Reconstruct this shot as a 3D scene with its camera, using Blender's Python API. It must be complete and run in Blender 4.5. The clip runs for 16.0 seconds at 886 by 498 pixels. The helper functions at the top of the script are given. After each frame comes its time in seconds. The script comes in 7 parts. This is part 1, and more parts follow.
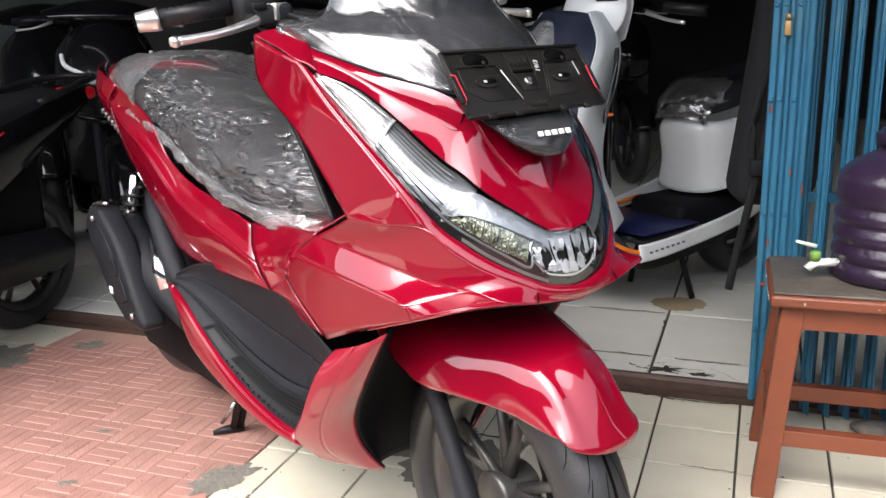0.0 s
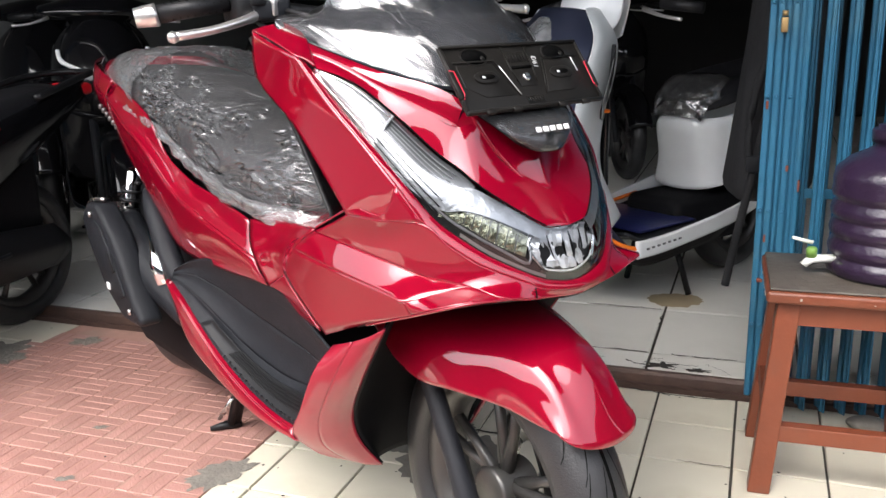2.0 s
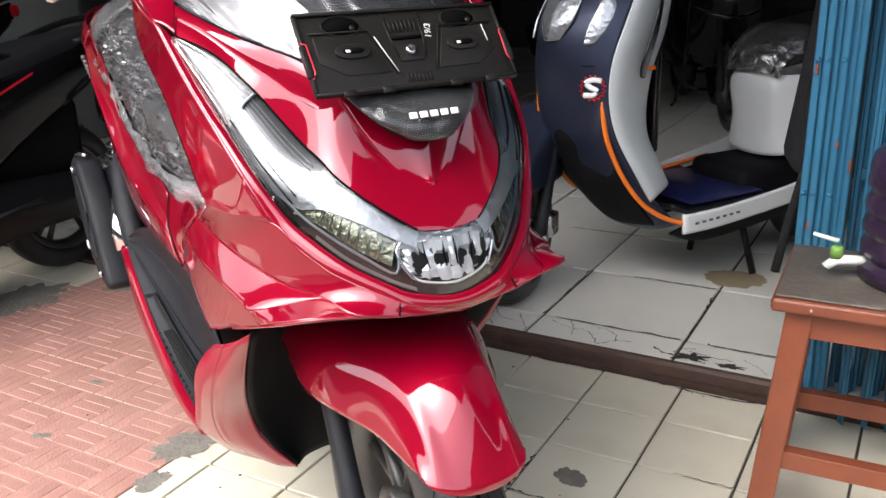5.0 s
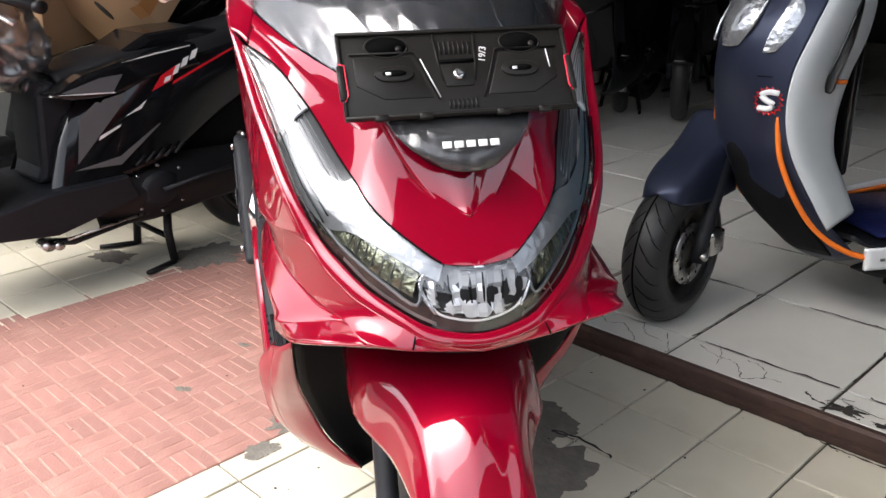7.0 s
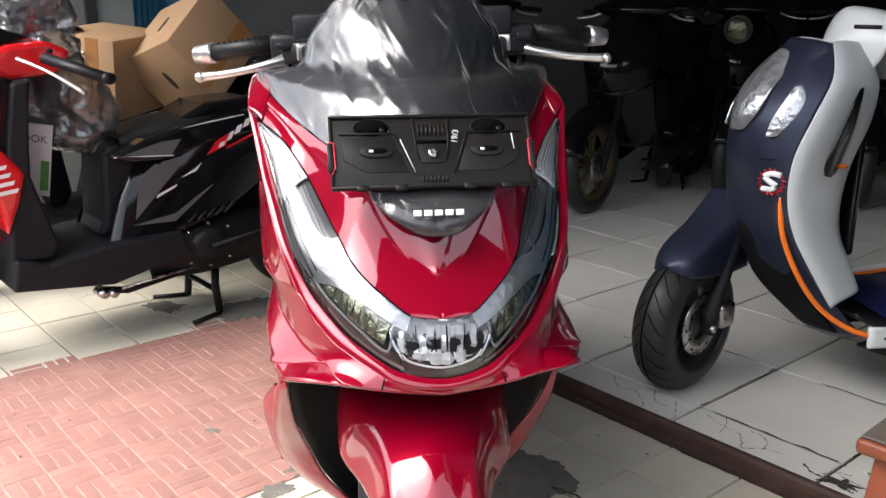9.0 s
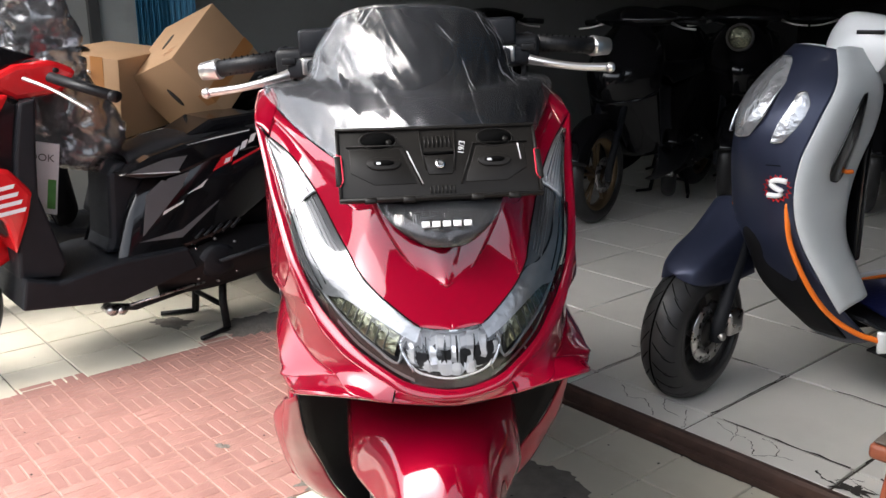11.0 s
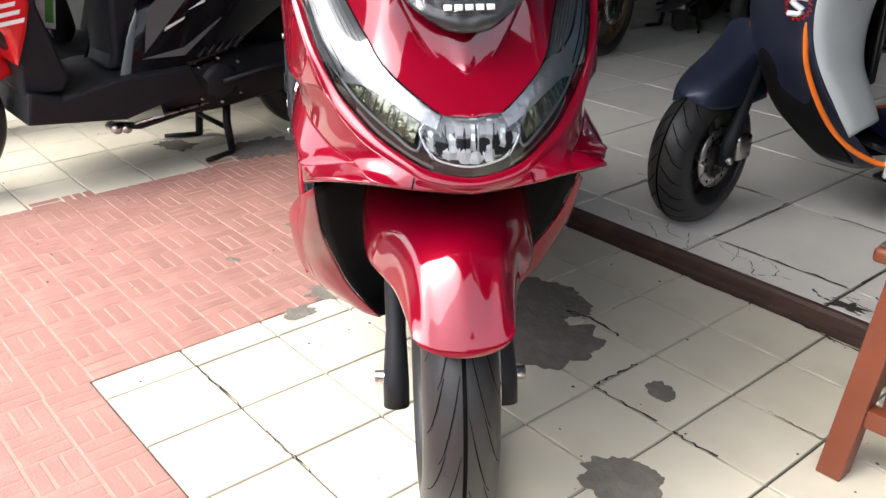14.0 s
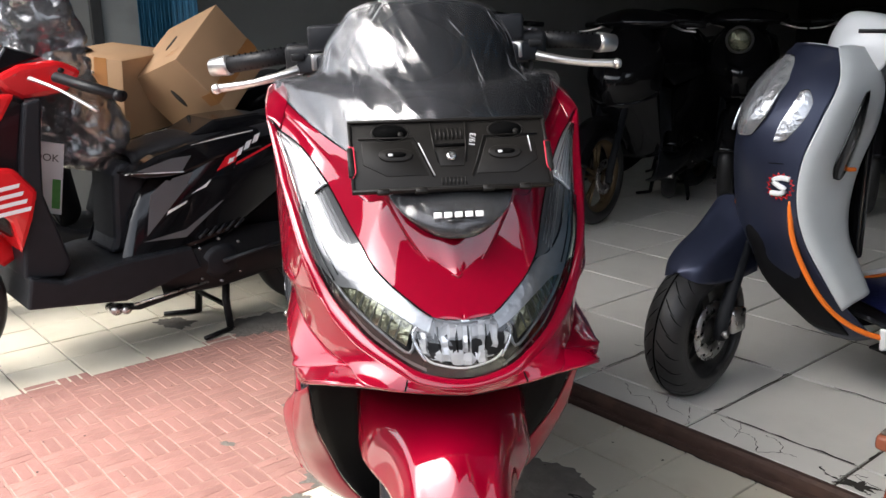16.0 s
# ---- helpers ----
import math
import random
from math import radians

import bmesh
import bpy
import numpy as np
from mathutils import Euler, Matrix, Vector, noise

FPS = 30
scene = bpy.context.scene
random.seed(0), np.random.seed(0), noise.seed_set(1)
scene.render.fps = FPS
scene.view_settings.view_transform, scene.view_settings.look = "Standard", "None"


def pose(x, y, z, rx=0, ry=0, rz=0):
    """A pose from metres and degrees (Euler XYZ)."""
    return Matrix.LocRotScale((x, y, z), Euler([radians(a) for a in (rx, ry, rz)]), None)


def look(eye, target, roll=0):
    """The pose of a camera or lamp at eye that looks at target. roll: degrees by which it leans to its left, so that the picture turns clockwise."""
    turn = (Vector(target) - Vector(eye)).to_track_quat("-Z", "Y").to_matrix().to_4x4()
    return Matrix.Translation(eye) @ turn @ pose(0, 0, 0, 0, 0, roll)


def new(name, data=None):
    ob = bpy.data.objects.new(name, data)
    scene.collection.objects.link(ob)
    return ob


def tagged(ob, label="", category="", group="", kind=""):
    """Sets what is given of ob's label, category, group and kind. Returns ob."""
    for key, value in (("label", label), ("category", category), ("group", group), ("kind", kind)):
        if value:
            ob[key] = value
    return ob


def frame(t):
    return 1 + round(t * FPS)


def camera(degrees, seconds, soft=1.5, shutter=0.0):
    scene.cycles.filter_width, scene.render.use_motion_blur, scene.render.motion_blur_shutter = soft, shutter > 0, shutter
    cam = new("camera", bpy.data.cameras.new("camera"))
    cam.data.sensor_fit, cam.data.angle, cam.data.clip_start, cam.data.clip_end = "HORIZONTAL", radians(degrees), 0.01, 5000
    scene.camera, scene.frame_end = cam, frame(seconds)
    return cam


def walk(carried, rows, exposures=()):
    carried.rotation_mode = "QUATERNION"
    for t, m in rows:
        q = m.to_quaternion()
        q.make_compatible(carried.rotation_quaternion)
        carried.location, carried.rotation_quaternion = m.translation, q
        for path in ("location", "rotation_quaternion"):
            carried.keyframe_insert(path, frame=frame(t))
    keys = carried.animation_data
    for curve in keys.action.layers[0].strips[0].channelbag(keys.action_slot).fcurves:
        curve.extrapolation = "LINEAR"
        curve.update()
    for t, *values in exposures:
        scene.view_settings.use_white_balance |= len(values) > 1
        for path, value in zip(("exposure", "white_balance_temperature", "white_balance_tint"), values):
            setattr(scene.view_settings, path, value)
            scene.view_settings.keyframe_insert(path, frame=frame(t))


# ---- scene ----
cam = camera(53.1, 16.0)
PATH = [
    (0, (0.813, -2.113, 1.003), (0.153, -0.294, 0.497), -1.4),
    (0.5, (0.815, -2.114, 1.004), (0.161, -0.293, 0.497), -1.5),
    (1, (0.814, -2.117, 1.003), (0.162, -0.296, 0.494), -1.4),
    (1.5, (0.811, -2.116, 1.003), (0.162, -0.295, 0.492), -1.3),
    (2, (0.811, -2.117, 1.002), (0.16, -0.297, 0.489), -1.3),
    (2.5, (0.813, -2.12, 1.002), (0.157, -0.301, 0.494), -1.4),
    (3, (0.816, -2.122, 1.002), (0.159, -0.302, 0.498), -1.5),
    (3.5, (0.84, -2.086, 0.997), (0.188, -0.268, 0.482), -1.7),
    (4, (0.92, -1.994, 1.001), (0.203, -0.208, 0.458), -2.3),
    (4.2, (0.963, -1.955, 1.008), (0.195, -0.198, 0.439), -2.3),
    (6.3, (1.084, -1.591, 1.054), (0.014, -0.054, 0.352), 0.6),
    (6.5, (1.093, -1.582, 1.061), (-0.008, -0.065, 0.363), 0.8),
    (7, (1.203, -1.596, 1.077), (-0.131, -0.279, 0.381), -0.6),
    (7.5, (1.305, -1.607, 1.096), (-0.133, -0.382, 0.44), -0.5),
    (8, (1.358, -1.614, 1.107), (-0.128, -0.421, 0.499), -0.4),
    (8.5, (1.382, -1.613, 1.109), (-0.082, -0.379, 0.529), 0.2),
    (9, (1.388, -1.608, 1.114), (-0.078, -0.365, 0.561), 0.3),
    (11.5, (1.387, -1.616, 1.111), (-0.093, -0.377, 0.587), -0.8),
    (12, (1.386, -1.619, 1.092), (-0.086, -0.39, 0.526), -0.6),
    (12.5, (1.386, -1.625, 1.065), (-0.058, -0.421, 0.383), -0.2),
    (13, (1.39, -1.642, 1.045), (-0.028, -0.458, 0.278), 0.2),
    (13.5, (1.39, -1.652, 1.036), (-0.009, -0.482, 0.215), 0.3),
    (14, (1.39, -1.653, 1.04), (0.004, -0.486, 0.194), 0.3),
    (14.5, (1.384, -1.643, 1.069), (-0.042, -0.441, 0.346), -0.1),
    (15, (1.384, -1.639, 1.092), (-0.077, -0.415, 0.486), -0.5),
    (15.5, (1.39, -1.639, 1.101), (-0.086, -0.401, 0.563), -0.7),
    (16, (1.387, -1.637, 1.097), (-0.091, -0.392, 0.583), -0.7),
]
walk(cam, [(t, look(eye, target, roll)) for t, eye, target, roll in PATH])

# ---------- daylight ----------
scene.view_settings.exposure = 2.17
world = bpy.data.worlds.new("overcast_sky")
scene.world = world
world.use_nodes = True
wn = world.node_tree
sky = wn.nodes.new("ShaderNodeTexSky")
sky.sky_type, sky.sun_disc = "NISHITA", False
sky.sun_elevation, sky.sun_rotation = radians(55), radians(200)
sky.air_density, sky.dust_density = 1.0, 4.0
hue = wn.nodes.new("ShaderNodeHueSaturation")
hue.inputs["Saturation"].default_value = 0.4
wn.links.new(sky.outputs["Color"], hue.inputs["Color"])
wn.links.new(hue.outputs["Color"], wn.nodes["Background"].inputs["Color"])
wn.nodes["Background"].inputs["Strength"].default_value = 0.15
sun = new("sun", bpy.data.lights.new("sun", "SUN"))
sun.data.energy, sun.data.angle, sun.data.color = 0.6, radians(60), (0.97, 0.98, 1.0)
sun.matrix_basis = look((-0.7, -5.0, 8.0), (0, 0, 0))

# ---------- materials ----------
def mat(name, base=(0.5, 0.5, 0.5), rough=0.5, metal=0.0, coat=0.0, vary=0.0, scale=20.0, bump=0.0, bscale=120.0,
        trans=0.0, ior=1.45, alpha=1.0, spec=0.5, stain=0.0, stain_col=(0.1, 0.09, 0.08), sscale=3.0, rvar=0.0, emit=0.0, island=0.0):
    m = bpy.data.materials.new(name)
    m.use_nodes = True
    nt = m.node_tree
    b = nt.nodes["Principled BSDF"]
    b.inputs["Base Color"].default_value = (*base, 1)
    b.inputs["Roughness"].default_value = rough
    b.inputs["Metallic"].default_value = metal
    b.inputs["Coat Weight"].default_value = coat
    b.inputs["Coat Roughness"].default_value = 0.04
    b.inputs["Transmission Weight"].default_value = trans
    b.inputs["IOR"].default_value = ior
    b.inputs["Alpha"].default_value = alpha
    b.inputs["Specular IOR Level"].default_value = spec
    if emit:
        b.inputs["Emission Color"].default_value = (*base, 1)
        b.inputs["Emission Strength"].default_value = emit
    co = nt.nodes.new("ShaderNodeTexCoord")

    def noise_node(s, detail=4.0):
        n = nt.nodes.new("ShaderNodeTexNoise")
        n.inputs["Scale"].default_value = s
        n.inputs["Detail"].default_value = detail
        nt.links.new(co.outputs["Object"], n.inputs["Vector"])
        return n
    last = None
    if vary:
        n = noise_node(scale)
        mx = nt.nodes.new("ShaderNodeMix")
        mx.data_type = "RGBA"
        mx.inputs["A"].default_value = (*[max(0, c * (1 - vary)) for c in base], 1)
        mx.inputs["B"].default_value = (*[min(1, c * (1 + vary)) for c in base], 1)
        nt.links.new(n.outputs["Fac"], mx.inputs["Factor"])
        last = mx.outputs["Result"]
    if island:
        oi = nt.nodes.new("ShaderNodeObjectInfo")
        hv = nt.nodes.new("ShaderNodeHueSaturation")
        mr = nt.nodes.new("ShaderNodeMapRange")
        mr.inputs["To Min"].default_value, mr.inputs["To Max"].default_value = 1 - island, 1 + island
        nt.links.new(oi.outputs["Random"], mr.inputs["Value"])
        nt.links.new(mr.outputs["Result"], hv.inputs["Value"])
        if last:
            nt.links.new(last, hv.inputs["Color"])
        else:
            hv.inputs["Color"].default_value = (*base, 1)
        last = hv.outputs["Color"]
    if stain:
        n2 = noise_node(sscale, 6.0)
        rp = nt.nodes.new("ShaderNodeMapRange")
        rp.inputs["From Min"].default_value, rp.inputs["From Max"].default_value = 0.52, 0.75
        rp.inputs["To Max"].default_value = stain
        nt.links.new(n2.outputs["Fac"], rp.inputs["Value"])
        m2 = nt.nodes.new("ShaderNodeMix")
        m2.data_type = "RGBA"
        nt.links.new(rp.outputs["Result"], m2.inputs["Factor"])
        if last:
            nt.links.new(last, m2.inputs["A"])
        else:
            m2.inputs["A"].default_value = (*base, 1)
        m2.inputs["B"].default_value = (*stain_col, 1)
        last = m2.outputs["Result"]
    if last:
        nt.links.new(last, b.inputs["Base Color"])
    if rvar:
        n3 = noise_node(scale * 0.7)
        r3 = nt.nodes.new("ShaderNodeMapRange")
        r3.inputs["To Min"].default_value, r3.inputs["To Max"].default_value = max(0, rough - rvar), min(1, rough + rvar)
        nt.links.new(n3.outputs["Fac"], r3.inputs["Value"])
        nt.links.new(r3.outputs["Result"], b.inputs["Roughness"])
    if bump:
        n4 = noise_node(bscale, 5.0)
        bp = nt.nodes.new("ShaderNodeBump")
        bp.inputs["Strength"].default_value = bump
        bp.inputs["Distance"].default_value = 0.01
        nt.links.new(n4.outputs["Fac"], bp.inputs["Height"])
        nt.links.new(bp.outputs["Normal"], b.inputs["Normal"])
    return m


FILMS = set()


def film(name, tint=(0.9, 0.9, 0.92), clear=0.75, bump=0.6, bscale=14.0, rough=0.12, milky=0.12, ior=1.5, crease=False, squash=(1, 1, 1)):
    """Thin wrinkled plastic wrap: mostly clear, with gloss and a little milkiness."""
    m = bpy.data.materials.new(name)
    FILMS.add(name)
    m.use_nodes = True
    nt = m.node_tree
    nt.nodes.remove(nt.nodes["Principled BSDF"])
    out = nt.nodes["Material Output"]
    tr = nt.nodes.new("ShaderNodeBsdfTransparent")
    tr.inputs["Color"].default_value = (*tint, 1)
    gl = nt.nodes.new("ShaderNodeBsdfGlossy")
    gl.inputs["Roughness"].default_value = rough
    df = nt.nodes.new("ShaderNodeBsdfTranslucent")
    df.inputs["Color"].default_value = (0.8, 0.8, 0.82, 1)
    dd = nt.nodes.new("ShaderNodeBsdfDiffuse")
    dd.inputs["Color"].default_value = (0.75, 0.75, 0.77, 1)
    co = nt.nodes.new("ShaderNodeTexCoord")
    n = nt.nodes.new("ShaderNodeTexNoise")
    n.inputs["Scale"].default_value, n.inputs["Detail"].default_value, n.inputs["Distortion"].default_value = bscale, 6.0, 1.2
    mp = nt.nodes.new("ShaderNodeMapping")
    mp.inputs["Scale"].default_value = squash
    nt.links.new(co.outputs["Object"], mp.inputs["Vector"])
    nt.links.new(mp.outputs["Vector"], n.inputs["Vector"])
    if crease:
        n.noise_type = "RIDGED_MULTIFRACTAL"
        n.inputs["Detail"].default_value, n.inputs["Distortion"].default_value = 3.0, 0.6
    bp = nt.nodes.new("ShaderNodeBump")
    bp.inputs["Strength"].default_value, bp.inputs["Distance"].default_value = bump, 0.02
    nt.links.new(n.outputs["Fac"], bp.inputs["Height"])
    for s in (gl, df, dd):
        nt.links.new(bp.outputs["Normal"], s.inputs["Normal"])
    m0 = nt.nodes.new("ShaderNodeMixShader")
    m0.inputs["Fac"].default_value = 0.6
    nt.links.new(df.outputs[0], m0.inputs[1])
    nt.links.new(dd.outputs[0], m0.inputs[2])
    m1 = nt.nodes.new("ShaderNodeMixShader")
    m1.inputs["Fac"].default_value = milky
    nt.links.new(tr.outputs[0], m1.inputs[1])
    nt.links.new(m0.outputs[0], m1.inputs[2])
    m2 = nt.nodes.new("ShaderNodeMixShader")
    fr = nt.nodes.new("ShaderNodeFresnel")
    fr.inputs["IOR"].default_value = ior
    nt.links.new(bp.outputs["Normal"], fr.inputs["Normal"])
    ad = nt.nodes.new("ShaderNodeMath")
    ad.operation = "ADD"
    ad.inputs[1].default_value = (1 - clear) * 0.3
    nt.links.new(fr.outputs[0], ad.inputs[0])
    nt.links.new(ad.outputs[0], m2.inputs["Fac"])
    nt.links.new(m1.outputs[0], m2.inputs[1])
    nt.links.new(gl.outputs[0], m2.inputs[2])
    nt.links.new(m2.outputs[0], out.inputs["Surface"])
    return m


RED = mat("candy_red_paint", (0.212, 0.0003, 0.0125), 0.38, 0.2, 1.0, vary=0.08, scale=900, spec=0.03)
RED.node_tree.nodes["Principled BSDF"].inputs["Coat IOR"].default_value = 1.68
RED.node_tree.nodes["Principled BSDF"].inputs["Coat Roughness"].default_value = 0.025
# pinker, duller red of the lower leg panels
PINKRED = mat("pinkish_red_paint", (0.235, 0.007, 0.022), 0.42, 0.05, 0.8, vary=0.08, scale=30, spec=0.2, rvar=0.1)
PLATEMAT = mat("dusty_black_plate_plastic", (0.0115, 0.0105, 0.0095), 0.34, spec=0.17, vary=0.3, scale=50, bump=0.06, bscale=500, stain=0.3, stain_col=(0.022, 0.020, 0.018), sscale=20)
BLACK = mat("satin_black_plastic", (0.010, 0.010, 0.011), 0.42, spec=0.3, bump=0.08, bscale=700, vary=0.2, scale=40)
MATTE = mat("textured_black_plastic", (0.011, 0.012, 0.015), 0.46, spec=0.28, bump=0.25, bscale=900, vary=0.25, scale=30, rvar=0.08)
GLOSS = mat("gloss_black_paint", (0.006, 0.006, 0.007), 0.14, spec=0.3, coat=0.3, vary=0.3, scale=8)
DARK = mat("shadowed_black_liner", (0.006, 0.006, 0.007), 0.7, spec=0.15, vary=0.3, scale=12)
BOWLMAT = mat("bright_facet_chrome", (0.82, 0.83, 0.84), 0.16, 0.55, vary=0.15, scale=40)
RUBBER = mat("tyre_rubber", (0.022, 0.022, 0.023), 0.42, vary=0.25, scale=25, bump=0.12, bscale=350, stain=0.25, stain_col=(0.05, 0.048, 0.044), sscale=9)
GROOVE = mat("tread_groove", (0.004, 0.004, 0.004), 0.9, spec=0.05, vary=0.2)
RIM = mat("grey_cast_alloy", (0.085, 0.082, 0.079), 0.4, 0.7, vary=0.15, scale=40, bump=0.1, bscale=300)
STEEL = mat("brushed_steel", (0.55, 0.54, 0.53), 0.28, 1.0, vary=0.1, scale=60, rvar=0.1)
CHROME = mat("bright_chrome", (0.85, 0.85, 0.86), 0.07, 1.0, vary=0.03, scale=9)
ALU = mat("polished_lever_aluminium", (0.75, 0.72, 0.70), 0.3, 0.9, vary=0.08, scale=50)
SMOKE = mat("smoked_windscreen", (0.016, 0.018, 0.022), 0.06, coat=0.2, vary=0.1, scale=5)
SKIRTFILM = film("skirt_wrap", clear=0.85, bump=0.15, bscale=16, milky=0.03, rough=0.10, ior=1.36, crease=True, squash=(1.0, 1.4, 0.6))
DARKSILVER = mat("dark_silver_panel", (0.16, 0.165, 0.17), 0.32, 0.6, vary=0.15, scale=30)
FILM = film("clear_wrap", clear=0.80, bump=0.30, bscale=14, milky=0.028, rough=0.27, ior=1.42, crease=True, squash=(1.2, 2.0, 0.25))
BAG = film("milky_seat_bag", tint=(0.85, 0.85, 0.86), clear=0.8, bump=0.06, bscale=22, milky=0.10, rough=0.22, ior=1.32, crease=True)
CLEARLENS = film("clear_lamp_lens", tint=(0.95, 0.95, 0.96), clear=0.96, bump=0.0, milky=0.0, rough=0.012, ior=1.66)
VISFILM = film("badge_wrap", clear=0.95, bump=0.6, bscale=34, milky=0.07, rough=0.14, ior=1.3, crease=True)
BAGEDGE = film("milky_bag_hem", tint=(0.9, 0.9, 0.9), clear=0.6, bump=0.5, bscale=24, milky=0.24, rough=0.2, ior=1.35)
PALELAMP2 = mat("bright_light_line", (0.8, 0.81, 0.82), 0.3, 0.3, vary=0.1, scale=60)
PALELAMP = mat("pale_light_guide", (0.30, 0.31, 0.32), 0.3, 0.8, vary=0.22, scale=60, bump=0.2, bscale=90)
RIBBED = mat("ribbed_signal", (0.75, 0.75, 0.75), 0.28, 0.75, vary=0.2, scale=80, bump=0.25, bscale=150)
REFLECTOR = mat("lamp_reflector", (0.75, 0.76, 0.77), 0.2, 0.6, vary=0.25, scale=60, bump=0.4, bscale=45)
LAMPGLASS = mat("lamp_glass", (0.30, 0.31, 0.22), 0.12, 0.9, 0.0, vary=0.5, scale=60, bump=0.9, bscale=55)
CRACK_ = mat("black_hole", (0.003, 0.003, 0.003), 0.9, spec=0.03, vary=0.2)
PALEPLASTIC = mat("pale_scuff", (0.6, 0.6, 0.6), 0.6, vary=0.1)
DECALWHITE_ = mat("white_mark", (0.8, 0.8, 0.8), 0.4, vary=0.05)
DECALRED_ = mat("red_clip", (0.6, 0.02, 0.05), 0.4, vary=0.05)
DECALGREY_ = mat("grey_mark", (0.12, 0.11, 0.11), 0.4, 0.5, vary=0.1)
SEATCLOTH = mat("black_seat_vinyl", (0.011, 0.011, 0.013), 0.5, spec=0.3, bump=0.15, bscale=500, vary=0.2)


def film_grey():
    return film("grey_wrap", tint=(0.5, 0.5, 0.52), clear=0.7, bump=0.25, bscale=20, milky=0.10, rough=0.15, ior=1.38, crease=True, squash=(1, 1, .5))


GREYWRAP = film_grey()
SEATWRAP = film("silvery_seat_wrap", tint=(0.45, 0.45, 0.46), clear=0.2, bump=0.5, bscale=24, milky=0.12, rough=0.13, ior=1.5)


# ---------- mesh helpers ----------
def part(name, bm, material, parent=None, label="", smooth=True, solid=0.0, bevel=0.0, sub=0):
    me = bpy.data.meshes.new(name)
    bm.normal_update()
    if material.name in FILMS:
        lean_ = sum((f.normal * f.calc_area() for f in bm.faces), Vector())
        if lean_.dot(Vector((.5, 0, .8))) < 0:
            bmesh.ops.reverse_faces(bm, faces=bm.faces)
            bm.normal_update()
    bm.to_mesh(me)
    bm.free()
    me.materials.append(material)
    ob = new(name, me)
    if smooth:
        me.polygons.foreach_set("use_smooth", [True] * len(me.polygons))
    if solid:
        md = ob.modifiers.new("thick", "SOLIDIFY")
        md.thickness, md.offset = solid, 0
    if bevel:
        md = ob.modifiers.new("bevel", "BEVEL")
        md.width, md.segments, md.limit_method, md.angle_limit = bevel, 2, "ANGLE", radians(35)
    if sub:
        md = ob.modifiers.new("sub", "SUBSURF")
        md.levels = md.render_levels = sub
    if parent:
        ob.parent = parent
    if label:
        ob["label"] = label
    return ob


def thing(name, label, category, m=None, group="", kind=""):
    ob = new(name)
    ob.empty_display_size = 0.1
    if m is not None:
        ob.matrix_basis = m
    return tagged(ob, label, category, group, kind)


def catmull(pts, n):
    p = [Vector(q) for q in pts]
    out = []
    for i in range(len(p) - 1):
        a, b, c, d = p[max(i - 1, 0)], p[i], p[i + 1], p[min(i + 2, len(p) - 1)]
        for k in range(n):
            t = k / n
            out.append(0.5 * (2 * b + (c - a) * t + (2 * a - 5 * b + 4 * c - d) * t * t + (3 * b - a - 3 * c + d) * t ** 3))
    out.append(p[-1].copy())
    return out


def surface(rows, nu=5, nv=5):
    """A smooth sheet through a grid of control points (all rows of one length)."""
    fine = [catmull(r, nu) for r in rows]
    cols = [catmull([r[i] for r in fine], nv) for i in range(len(fine[0]))]
    bm = bmesh.new()
    vs = [[bm.verts.new(q) for q in c] for c in cols]
    for i in range(len(vs) - 1):
        for j in range(len(vs[0]) - 1):
            bm.faces.new((vs[i][j], vs[i + 1][j], vs[i + 1][j + 1], vs[i][j + 1]))
    bmesh.ops.remove_doubles(bm, verts=bm.verts, dist=1e-5)
    return bm


def mirror_pts(rows):
    return [[(x, -y, z) for x, y, z in r] for r in rows]


def full(rows):
    """Rows from an outer edge to the middle, carried on to the other side."""
    return [list(r) + [(x, -y, z) for x, y, z in reversed(r[:-1])] for r in rows]


def tube(pts, r, seg=10, smooth_path=0, caps=True):
    p = [Vector(q) for q in pts]
    if smooth_path:
        p = catmull(p, smooth_path)
    rs = list(r) if hasattr(r, "__len__") else [r] * len(p)
    if len(rs) != len(p):
        rs = list(np.interp(np.linspace(0, 1, len(p)), np.linspace(0, 1, len(rs)), rs))
    bm = bmesh.new()
    rings = []
    up = Vector((0, 0, 1))
    for i, q in enumerate(p):
        d = (p[min(i + 1, len(p) - 1)] - p[max(i - 1, 0)]).normalized()
        a = d.cross(up)
        if a.length < 0.05:
            a = d.cross(Vector((1, 0, 0)))
        a.normalize()
        b = a.cross(d).normalized()
        rings.append([bm.verts.new(q + float(rs[i]) * (math.cos(t) * a + math.sin(t) * b)) for t in (2 * math.pi * k / seg for k in range(seg))])
    for u, v in zip(rings, rings[1:]):
        for k in range(seg):
            bm.faces.new((u[k], u[(k + 1) % seg], v[(k + 1) % seg], v[k]))
    if caps:
        bm.faces.new(rings[0][::-1])
        bm.faces.new(rings[-1])
    bmesh.ops.recalc_face_normals(bm, faces=bm.faces)
    return bm


